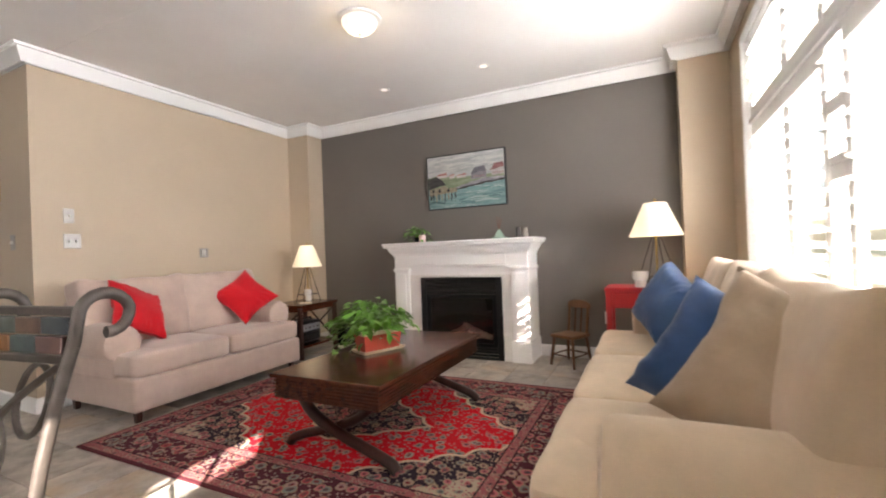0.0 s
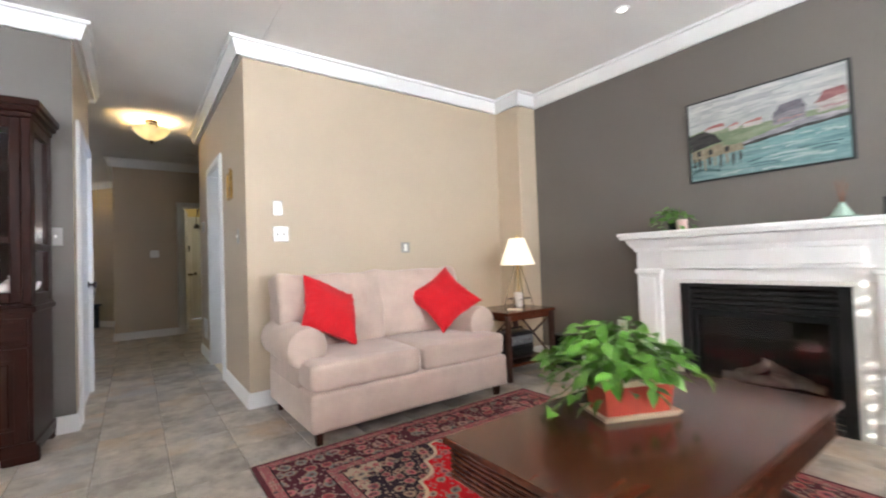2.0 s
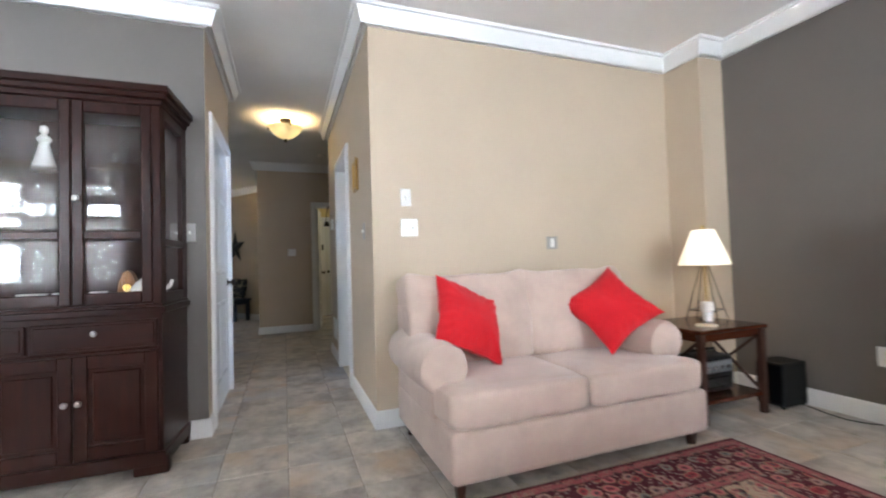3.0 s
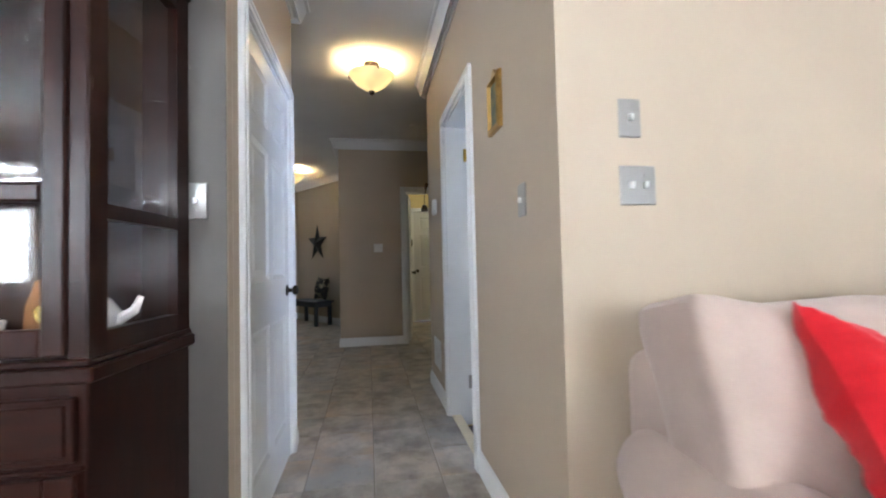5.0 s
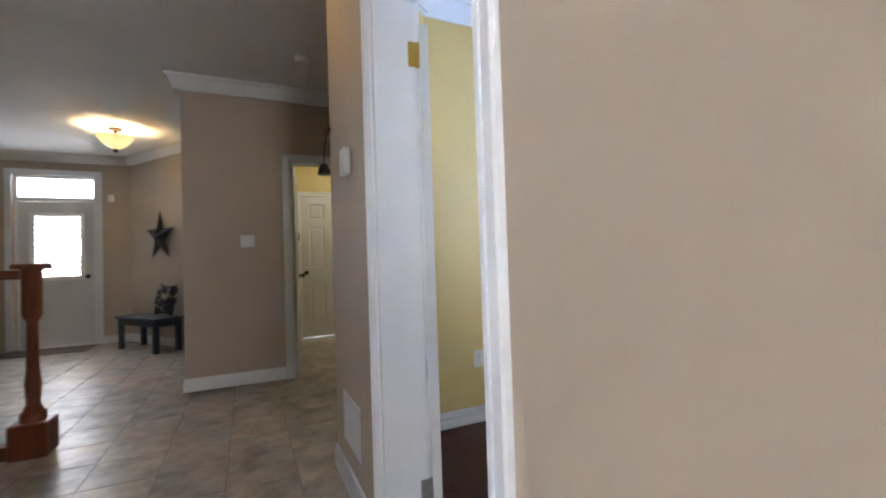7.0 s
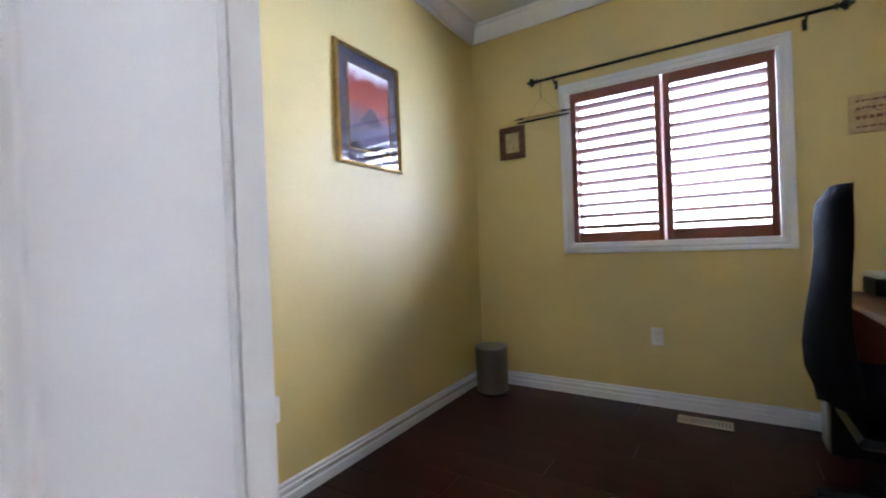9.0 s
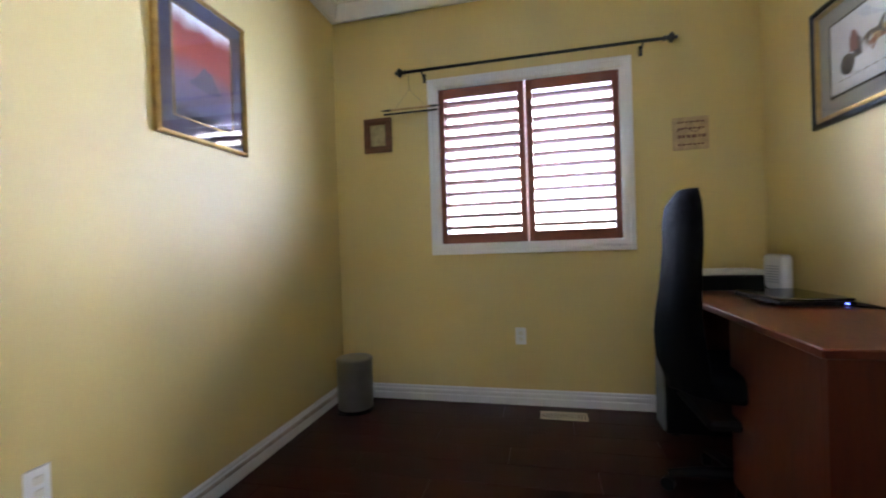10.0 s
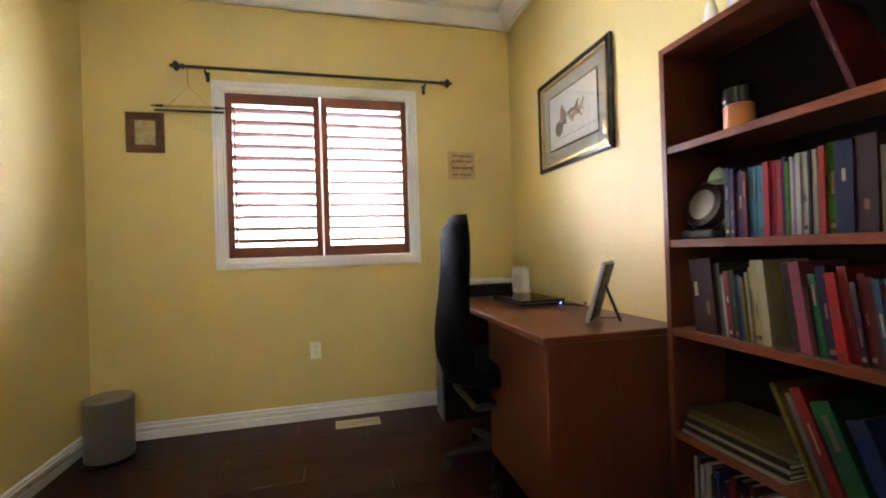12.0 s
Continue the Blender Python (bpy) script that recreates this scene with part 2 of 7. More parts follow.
    return n.done(c, n.math("ADD", n.math("MULTIPLY", g, 0.12), 0.24), Specular_IOR_Level=0.2)


def rug_material(hx, hy):
    """A red Persian carpet: borders by distance from the edge, a lobed field, a navy medallion."""
    n = Nodes("red_persian_wool")
    w = n.place()
    sep = n.t.nodes.new("ShaderNodeSeparateXYZ")
    n.t.links.new(w, sep.inputs[0])
    ax, ay = n.math("ABSOLUTE", sep.outputs[0]), n.math("ABSOLUTE", sep.outputs[1])
    edge = n.math("MINIMUM", n.math("SUBTRACT", hx, ax), n.math("SUBTRACT", hy, ay))
    scallop = n.math("MULTIPLY", n.math("ABSOLUTE", n.math("SINE", n.math("MULTIPLY", n.math("SUBTRACT", ax, ay), 11.0))), 0.06)

    def lobed(rx, ry, k=1.0):
        d = n.math("ADD", n.math("DIVIDE", ax, rx), n.math("DIVIDE", ay, ry))
        return n.math("ADD", d, n.math("MULTIPLY", scallop, k))

    def flowers(scale, ground, colors, seed, size=0.36):
        p = n.node("ShaderNodeVectorMath", {0: w, 1: (seed, seed * 2, 0)}, operation="ADD")
        wob = n.node("ShaderNodeVectorMath", {0: p, 1: n.node("ShaderNodeVectorMath", {0: n.node("ShaderNodeTexNoise", {"Vector": p, "Scale": 9.0}, out=1), 1: (0.05, 0.05, 0)}, operation="MULTIPLY")}, operation="ADD")
        v = n.t.nodes.new("ShaderNodeTexVoronoi")
        v.voronoi_dimensions = "2D"
        n.put(v, wob, "Vector"), n.put(v, scale, "Scale")
        f = n.t.nodes.new("ShaderNodeTexVoronoi")
        f.voronoi_dimensions = "2D"
        n.put(f, wob, "Vector"), n.put(f, scale * 2.7, "Scale")
        hue = n.node("ShaderNodeSeparateColor", {0: v.outputs[1]})
        ramp = n.t.nodes.new("ShaderNodeValToRGB")
        ramp.color_ramp.interpolation = "CONSTANT"
        while len(ramp.color_ramp.elements) < len(colors):
            ramp.color_ramp.elements.new(0.5)
        for i, c in enumerate(colors):
            e = ramp.color_ramp.elements[i]
            e.position, e.color = i / len(colors), c
        n.t.links.new(hue, ramp.inputs[0])
        hue2 = n.node("ShaderNodeSeparateColor", {0: f.outputs[1]})
        petal = n.math("LESS_THAN", v.outputs[0], size)
        core = n.math("LESS_THAN", v.outputs[0], size * 0.42)
        rim = n.math("GREATER_THAN", v.outputs[0], size * 0.82)
        bud = n.math("LESS_THAN", f.outputs[0], 0.27)
        c = n.mix(n.math("MULTIPLY", bud, n.math("GREATER_THAN", hue2, 0.3)), ground, n.mix(hue2, colors[0], colors[-1]))
        c = n.mix(petal, c, ramp.outputs[0])
        c = n.mix(n.math("MULTIPLY", petal, rim), c, rgb(0.36, 0.25, 0.17))
        return n.mix(core, c, n.mix(hue2, rgb(0.20, 0.03, 0.035), rgb(0.07, 0.08, 0.085)))

    red, navy, mauve = rgb(0.60, 0.006, 0.016), rgb(0.022, 0.015, 0.026), rgb(0.34, 0.10, 0.105)
    cream, sage, pink = rgb(0.62, 0.50, 0.35), rgb(0.21, 0.225, 0.20), rgb(0.50, 0.15, 0.16)
    field = flowers(11.5, red, [sage, rgb(0.34, 0.33, 0.27), sage, pink], 3.0, 0.28)
    dark = flowers(15.0, navy, [sage, pink, mauve, rgb(0.38, 0.26, 0.19)], 7.0, 0.38)
    border = flowers(13.0, rgb(0.085, 0.018, 0.028), [sage, rgb(0.36, 0.06, 0.07), pink, rgb(0.40, 0.25, 0.22)], 13.0, 0.40)
    guard = flowers(28.0, mauve, [rgb(0.10, 0.03, 0.045), rgb(0.42, 0.16, 0.16), rgb(0.45, 0.29, 0.24)], 17.0, 0.34)
    out_d, med = lobed(1.17, 0.98), lobed(0.54, 0.40, 1.6)
    c = n.mix(n.math("GREATER_THAN", out_d, 1.0), field, dark)
    c = n.mix(n.math("LESS_THAN", n.math("ABSOLUTE", n.math("SUBTRACT", out_d, 1.0)), 0.014), c, cream)
    c = n.mix(n.math("LESS_THAN", med, 1.0), c, dark)
    c = n.mix(n.math("LESS_THAN", n.math("ABSOLUTE", n.math("SUBTRACT", med, 1.0)), 0.03), c, cream)
    corner = n.math("GREATER_THAN", lobed(1.17, 0.98, 1.3), 1.36)
    c = n.mix(corner, c, flowers(17.0, rgb(0.46, 0.36, 0.26), [navy, sage, pink], 23.0, 0.33))
    c = n.mix(n.math("LESS_THAN", edge, 0.345), c, guard)
    c = n.mix(n.math("LESS_THAN", edge, 0.285), c, border)
    c = n.mix(n.math("LESS_THAN", edge, 0.075), c, guard)
    c = n.mix(n.math("LESS_THAN", edge, 0.022), c, rgb(0.10, 0.02, 0.028))
    for line in (0.345, 0.285, 0.075):
        c = n.mix(n.math("LESS_THAN", n.math("ABSOLUTE", n.math("SUBTRACT", edge, line)), 0.004), c, rgb(0.03, 0.015, 0.02))
    pile = n.noise(w, 500, 2)
    c = n.mix(n.math("MULTIPLY", pile, 0.2), c, shade((0.09, 0.03, 0.03), 1))
    n.bump(n.math("ADD", pile, n.math("MULTIPLY", n.noise(w, 18, 2), 2.0)), 0.4, 0.004)
    return n.done(c, 0.95, Specular_IOR_Level=0.15)


def leaf_material(name, color):
    n = Nodes(name)
    w = n.place()
    r = n.node("ShaderNodeObjectInfo", out=5)
    c = n.mix(r, shade(color, 0.6), shade(color, 1.5))
    c = n.mix(n.ramp(n.noise(w, 45, 3), 0.5, 0.75), c, rgb(color[0] * 1.9, color[1] * 1.5, color[2] * 1.4))
    return n.done(c, 0.36, Subsurface_Weight=0.0)


TILE = floor_tile_material()
PLANK = plank_material()
GROUT = plain("grey_grout", (0.25, 0.22, 0.185), 0.9, vary=0.2, scale=30)
LEAF = leaf_material("pothos_green", (0.088, 0.225, 0.026))


# ---------------------------------------------------------------- builders
def mesh_from(name, bm, material, smooth=False):
    me = bpy.data.meshes.new(name)
    bmesh.ops.recalc_face_normals(bm, faces=bm.faces)
    bm.to_mesh(me)
    bm.free()
    me.materials.append(material)
    if smooth:
        for p in me.polygons:
            p.use_smooth = True
        me.set_sharp_from_angle(angle=radians(40))
    return me


def thing(name, xyz, turn=0.0, label="", category="", group=""):
    ob = new(name)
    ob.matrix_world = pose(*xyz, 0, 0, turn)
    ob.empty_display_size = 0.1
    return tagged(ob, label, category, group)


def part(name, bm, material, parent, label="", smooth=False):
    ob = new(name, mesh_from(name, bm, material, smooth))
    ob.parent = parent
    return tagged(ob, label)


def solid(name, bm, material, label="", category="", group="", kind="", at=None, smooth=False):
    ob = new(name, mesh_from(name, bm, material, smooth))
    if at is not None:
        ob.matrix_world = at
    return tagged(ob, label, category, group, kind)


def box(bm, lo, hi, bevel=0.0, seg=1, m=None):
    lo, hi = Vector(lo), Vector(hi)
    c, s = (lo + hi) / 2, hi - lo
    vs = bmesh.ops.create_cube(bm, size=1, matrix=Matrix.Translation(c) @ Matrix.Diagonal((*s, 1)))["verts"]
    if bevel:
        es = list({e for v in vs for e in v.link_edges})
        got = bmesh.ops.bevel(bm, geom=es, offset=min(bevel, min(s) * 0.45), segments=seg, affect="EDGES", profile=0.5)
        vs = list({v for f in got["faces"] for v in f.verts})
    if m is not None:
        bmesh.ops.transform(bm, matrix=m, verts=vs)
    return bm


def boxes(*pairs, bevel=0.0, seg=1):
    bm = bmesh.new()
    for lo, hi in pairs:
        box(bm, lo, hi, bevel, seg)
    return bm


def lathe(rings, n=24, m=None, bm=None, caps=True):
    """rings: (radius, z) pairs from bottom to top."""
    bm = bm or bmesh.new()
    rows, vs = [], []
    for r, z in rings:
        row = [bm.verts.new((r * math.cos(2 * math.pi * i / n), r * math.sin(2 * math.pi * i / n), z)) for i in range(n)]
        rows.append(row)
        vs += row
    for a, b in zip(rows, rows[1:]):
        for i in range(n):
            bm.faces.new((a[i], a[(i + 1) % n], b[(i + 1) % n], b[i]))
    if caps:
        bm.faces.new(rows[0][::-1]), bm.faces.new(rows[-1])
    if m is not None:
        bmesh.ops.transform(bm, matrix=m, verts=vs)
    return bm


def tube(points, radius, n=8, bm=None, flat=None):
    """A bar along points. radius: one or one a point; flat: (half width, half thickness) for a strap."""
    bm = bm or bmesh.new()
    pts = [Vector(p) for p in points]
    rows, up = [], None
    for i, p in enumerate(pts):
        d = (pts[min(i + 1, len(pts) - 1)] - pts[max(i - 1, 0)]).normalized()
        if up is None:
            up = Vector((0, 0, 1)) if abs(d.z) < 0.9 else Vector((1, 0, 0))
        a = d.cross(up).normalized()
        b = a.cross(d).normalized()
        up = b
        r = radius[i] if isinstance(radius, (list, tuple)) else radius
        ra, rb = (flat if flat else (r, r))
        rows.append([bm.verts.new(p + a * ra * math.cos(2 * math.pi * k / n) + b * rb * math.sin(2 * math.pi * k / n)) for k in range(n)])
    for u, v in zip(rows, rows[1:]):
        for k in range(n):
            bm.faces.new((u[k], u[(k + 1) % n], v[(k + 1) % n], v[k]))
    bm.faces.new(rows[0][::-1]), bm.faces.new(rows[-1])
    return bm


def sweep(path, profile, bm=None):
    """A moulding: profile points (out from the wall, z) carried along a floor path that keeps the room on its left."""
    bm = bm or bmesh.new()
    pts = [Vector((x, y)) for x, y in path]
    rows = []
    for i, p in enumerate(pts):
        ns = []
        for a, b in ((i - 1, i), (i, i + 1)):
            if 0 <= a and b < len(pts):
                d = (pts[b] - pts[a]).normalized()
                ns.append(Vector((-d.y, d.x)))
        m = ns[0] if len(ns) == 1 else (ns[0] + ns[1]) / max(0.3, 1 + ns[0].dot(ns[1]))
        rows.append([bm.verts.new((p.x + m.x * o, p.y + m.y * o, z)) for o, z in profile])
    k = len(profile)
    for a, b in zip(rows, rows[1:]):
        for j in range(k):
            bm.faces.new((a[j], a[(j + 1) % k], b[(j + 1) % k], b[j]))
    bm.faces.new(rows[0][::-1]), bm.faces.new(rows[-1])
    return bm


def cushion(size, puff=0.25, res=12, wobble=0.012, seed=0.0, sag=0.0, box_edge=5.0):
    """A stuffed block: a rounded box with soft bulging faces, centred on the origin."""
    bm = bmesh.new()
    bmesh.ops.create_cube(bm, size=2)
    bmesh.ops.subdivide_edges(bm, edges=bm.edges[:], cuts=res, use_grid_fill=True)
    sx, sy, sz = (s / 2 for s in size)
    for v in bm.verts:
        x, y, z = v.co
        e = box_edge
        k = (abs(x) ** e + abs(y) ** e + abs(z) ** e) ** (-1 / e)
        q = Vector((x * k, y * k, z * k))
        bulge = 1 + puff * (1 - q.x ** 2) * (1 - q.y ** 2) * (abs(q.z) ** 2)
        p = Vector((q.x * sx, q.y * sy, q.z * sz * bulge))
        p.z -= sag * max(0, q.z) * (1 - q.x ** 2) * (1 - q.y ** 2)
        nz = noise.noise_vector(p * 7 + Vector((seed, seed, seed)))
        v.co = p + nz * wobble
    return bm


def pillow(w, h, t, res=26, seed=0.0, ear=0.06):
    """A throw pillow standing in its xz plane, with drawn-in sides and pointed corners."""
    bm = bmesh.new()
    grid = {}
    for side in (-1, 1):
        for i in range(res + 1):
            for j in range(res + 1):
                u, v = 2 * i / res - 1, 2 * j / res - 1
                rim = i in (0, res) or j in (0, res)
                if rim and side == 1:
                    grid[side, i, j] = grid[-1, i, j]
                    continue
                pull = 1 - ear * 2.2 * ((1 - v * v) if abs(u) > abs(v) else (1 - u * u))
                th = side * t / 2 * ((1 - u ** 4) * (1 - v ** 4)) ** 0.55
                p = Vector((u * pull * w / 2, th, v * pull * h / 2))
                p += noise.noise_vector(p * 9 + Vector((seed, 1.7 * seed, 0))) * (0.012 if not rim else 0.004)
                if not rim:
                    # creases that run in from the corners
                    a = math.atan2(abs(v), abs(u))
                    fold = math.sin(a * 22 + seed * 3 + 4 * noise.noise(p * 6)) * (u * u + v * v) * (1 - max(abs(u), abs(v)) ** 6)
                    p.y += side * 0.007 * fold + side * 0.010 * noise.noise(Vector((p.x * 5, seed, p.z * 11)))
                grid[side, i, j] = bm.verts.new(p)
    for side in (-1, 1):
        for i in range(res):
            for j in range(res):
                q = [grid[side, i, j], grid[side, i + 1, j], grid[side, i + 1, j + 1], grid[side, i, j + 1]]
                bm.faces.new(q if side == -1 else q[::-1])
    return bm


def flat_shape(points, thick, m=None, bm=None):
    """A plate in its xz plane, front at y = -thick."""
    bm = bm or bmesh.new()
    a = [bm.verts.new((x, -thick, z)) for x, z in points]
    b = [bm.verts.new((x, 0, z)) for x, z in points]
    k = len(points)
    bm.faces.new(a), bm.faces.new(b[::-1])
    for i in range(k):
        bm.faces.new((a[i], b[i], b[(i + 1) % k], a[(i + 1) % k]))
    if m is not None:
        bmesh.ops.transform(bm, matrix=m, verts=a + b)
    return bm


def picture_frame(w, h, border, depth, bm=None):
    """Four mitred bars round an opening w by h, in the xz plane, front at y = -depth."""
    bm = bm or bmesh.new()
    for k in range(4):
        a = k * math.pi / 2
        L, H = (w / 2, h / 2) if k % 2 == 0 else (h / 2, w / 2)
        pts = [(-L, H), (L, H), (L + border, H + border), (-L - border, H + border)]
        prof = ((0, 0.4), (0.3, 1.0), (0.75, 0.85), (1, 0.6))
        rows = []
        for f, d in prof:
            x0 = L + border * f
            rows.append([bm.verts.new((x, -depth * d, H + border * f)) for x in (-x0, x0)])
        rows.append([bm.verts.new((x, 0, H + border)) for x in (-L - border, L + border)])
        rows.append([bm.verts.new((x, 0, H)) for x in (-L, L)])
        vs = [v for r in rows for v in r]
        for r, s in zip(rows, rows[1:] + rows[:1]):
            bm.faces.new((r[0], r[1], s[1], s[0]))
        bmesh.ops.transform(bm, matrix=Matrix.Rotation(a, 4, "Y"), verts=vs)
    return bm


# ---------------------------------------------------------------- structure
H, HO = 2.72, 2.85          # ceilings of the living room and of the office
NY, WX = 4.50, 0.48         # accent wall, window wall
SX, HY = -4.275, 1.70       # sofa wall, hall's north wall
CX, CY = -4.61, 0.705        # cabinet wall, hall's south wall
FX = -8.90                  # wall at the hall's end
OE, OW, ON, OS = -4.50, -7.33, 4.795, 1.865   # office faces
DL, DR, DH = -6.10, -5.335, 2.04             # office doorway
OWS = -7.29                # the west wall stands a little out of square
OZ = -0.078                 # office floor lies a little lower


def wall(name, material, *pairs):
    return solid(name, boxes(*pairs), material, kind="structure")


def wall_with_holes(name, material, axis, plane, u0, u1, z1, holes):
    """A wall slab between two planes of x or y, from u0 to u1, with openings (u0, u1, z0, z1)."""
    p0, p1 = plane
    cuts = sorted({u0, u1, *[h[0] for h in holes], *[h[1] for h in holes]})
    out = []
    for a, b in zip(cuts, cuts[1:]):
        z = -0.12
        for h in sorted([h for h in holes if h[0] <= a and b <= h[1]], key=lambda h: h[2]):
            if h[2] > z:
                out.append((a, b, z, h[2]))
            z = h[3]
        out.append((a, b, z, z1))
    pairs = [((a, p0, z), (b, p1, t)) if axis == "y" else ((p0, a, z), (p1, b, t)) for a, b, z, t in out]
    return wall(name, material, *pairs)


W1, W2 = (1.50, 3.68, 0.60, 2.42), (-3.65, -1.00, 0.85, 2.42)
wall("wall_north", GREY, ((-3.94, NY, 0), (0.115, NY + 0.3, H)))
wall("wall_pier_west", BEIGE, ((SX - 0.1, 4.25, 0), (-3.94, NY + 0.3, H)))
wall("wall_pier_east", BEIGE, ((0.115, 4.25, 0), (WX + 0.2, NY + 0.3, H)))
wall_with_holes("wall_east", BEIGE, "x", (WX, WX + 0.2), -4.5, 4.25, H, [W1, W2])
wall("wall_sofa", BEIGE, ((SX - 0.115, HY + 0.115, 0), (SX, 4.25, H)))
wall("wall_office_east", YELLOW, ((OE, OS, -0.12), (SX - 0.117, ON, HO)))
wall_with_holes("wall_hall_north", BEIGE, "y", (HY, HY + 0.115), -6.97, SX, H, [(DL, DR, -0.12, DH)])
wall_with_holes("wall_office_south", YELLOW, "y", (HY + 0.117, OS), -6.85, SX - 0.12, HO, [(DL, DR, -0.12, DH)])
OWIN = (-6.54, -5.30, 1.03, 2.16)
wall_with_holes("wall_office_north", YELLOW, "y", (ON, ON + 0.2), -7.45, SX - 0.12, HO, [OWIN])
wall("wall_passage_east", BEIGE, ((-7.45, 2.18, 0), (OW - 0.052, 5.0, H)))


def slanted(name, material, a, b, thick, z1):
    bm = bmesh.new()
    a, b = Vector(a), Vector(b)
    d = (b - a).normalized()
    o = Vector((d.y, -d.x)) * thick
    q = [a, b, b + o, a + o]
    lo, hi = [bm.verts.new((p.x, p.y, -0.12)) for p in q], [bm.verts.new((p.x, p.y, z1)) for p in q]
    bm.faces.new(lo), bm.faces.new(hi)
    for i in range(4):
        bm.faces.new((lo[i], lo[(i + 1) % 4], hi[(i + 1) % 4], hi[i]))
    return solid(name, bm, material, kind="structure")


slanted("wall_office_west", YELLOW, (OW, ON), (OWS, 2.41), 0.05, HO)
slanted("wall_office_corner", YELLOW, (OWS, 2.41), (-6.85, OS), 0.05, HO)
slanted("wall_hall_corner", BEIGE, (-6.97, HY), (-7.45, 2.18), 0.05, H)
wall("wall_cabinet", GREY, ((CX - 0.12, -4.5, 0), (CX, CY - 0.122, H)), ((CX - 0.006, CY - 0.122, 0), (CX, CY - 0.002, H)))
wall("wall_hall_corner_post", BEIGE, ((CX - 0.06, CY - 0.12, 0), (CX - 0.0065, CY, H)))
CDL, CDR = -5.72, -4.805
wall_with_holes("wall_hall_south", BEIGE, "y", (CY - 0.12, CY), -5.85, CX - 0.062, H, [(CDL, CDR, -0.12, 2.04)])
wall("wall_stair_side", BEIGE, ((-5.85, -2.6, 0), (-5.73, CY - 0.122, H)))
FDL, FDR = 1.66, 2.42
wall_with_holes("wall_hall_end", BEIGE, "x", (FX - 0.12, FX), 0.78, 5.0, H, [(FDL, FDR, -0.12, 2.04)])
wall("wall_laundry_south", YELLOW, ((-11.17, 0.902, 0), (FX - 0.122, 0.95, H)))
wall("wall_laundry_south_outer", BEIGE, ((-10.87, 0.78, 0), (FX - 0.122, 0.90, H)))
wall_with_holes("wall_laundry_west", YELLOW, "x", (-11.17, -11.05), 0.952, 4.0, H, [(1.98, 2.76, -0.12, 2.03)])
wall("wall_laundry_north", YELLOW, ((-11.17, 4.002, 0), (FX - 0.122, 4.1, H)))
slanted("wall_star", BEIGE, (-10.85, 0.80), (-12.35, -0.28), 0.12, H)
FD = (-1.62, -0.70, -0.12, 2.42)
wall_with_holes("wall_front", BEIGE, "x", (-12.55, -12.35), -2.6, -0.28, H, [FD])
wall("wall_foyer_south", BEIGE, ((-12.55, -2.75, 0), (-5.66, -2.602, H)))
wall("wall_passage_north", BEIGE, ((-9.02, 5.002, 0), (-7.38, 5.1, H)))
wall("wall_south", BEIGE, ((CX - 0.12, -4.7, 0), (WX + 0.2, -4.502, H)))
wall("wall_closet_back", BEIGE, ((-5.72, -0.3, 0), (CX - 0.122, -0.2, H)))

solid("ceiling", boxes(((-12.6, -4.8, H), (0.8, HY + 0.116, H + 0.3)), ((SX - 0.116, HY + 0.118, H), (0.8, 5.2, H + 0.3)),
                       ((-12.6, HY + 0.118, H), (OW - 0.05, 5.2, H + 0.3))), CEIL, kind="structure")
solid("ceiling_office", boxes(((OW - 0.05, HY + 0.118, HO), (SX - 0.118, 5.2, HO + 0.15))), CEIL, kind="structure")

CROWN = [(0, -0.115), (0.012, -0.115), (0.016, -0.098), (0.03, -0.092), (0.05, -0.12), (0.078, -0.036), (0.084, -0.022), (0.1, -0.018), (0.105, 0), (0, 0)]
BASE = [(0, 0), (0.016, 0), (0.016, 0.072), (0.012, 0.082), (0.012, 0.094), (0.006, 0.108), (0, 0.112)]
MAIN = [(WX, -4.5), (WX, 4.25), (0.115, 4.25), (0.115, NY), (-3.94, NY), (-3.94, 4.25), (SX, 4.25), (SX, HY), (-6.97, HY), (-7.45, 2.18), (-7.45, 5.0)]
WEST = [(FX, 5.0), (FX, 0.78), (-10.87, 0.78), (-12.35, -0.28), (-12.35, -2.6)]
SOUTH = [(-5.85, -2.6), (-5.85, CY), (CX, CY), (CX, -4.5), (WX, -4.5)]
OFFICE = [(OE, OS), (OE, ON), (OW, ON), (OWS, 2.41), (-6.85, OS), (OE, OS)]


def moulding(name, path, profile, lift):
    solid(name, sweep(path, [(o, z + lift) for o, z in profile]), TRIM, kind="structure", smooth=True)


for k, path in enumerate((MAIN, WEST, SOUTH)):
    moulding("trim_crown_%d" % (k + 1), path, CROWN, H - 0.001)
moulding("trim_crown_office", OFFICE, CROWN, HO - 0.001)
CW = 0.068   # door casing
for k, path in enumerate((
        [(WX, -4.5), (WX, 4.25), (0.115, 4.25), (0.115, NY), (-1.185, NY)],
        [(-2.66, NY), (-3.94, NY), (-3.94, 4.25), (SX, 4.25), (SX, HY), (DR + CW, HY)],
        [(DL - CW, HY), (-6.97, HY), (-7.45, 2.18), (-7.45, 5.0)],
        [(FX, 5.0), (FX, FDR + CW)], [(FX, FDL - CW), (FX, 0.78), (-10.87, 0.78), (-12.35, -0.28), (-12.35, FD[1] + 0.07)],
        [(-5.85, -2.6), (-5.85, CY), (CDL - CW, CY)], [(CDR + CW, CY), (CX, CY), (CX, -4.5), (WX, -4.5)])):
    moulding("baseboard_%d" % (k + 1), path, BASE, 0.001)
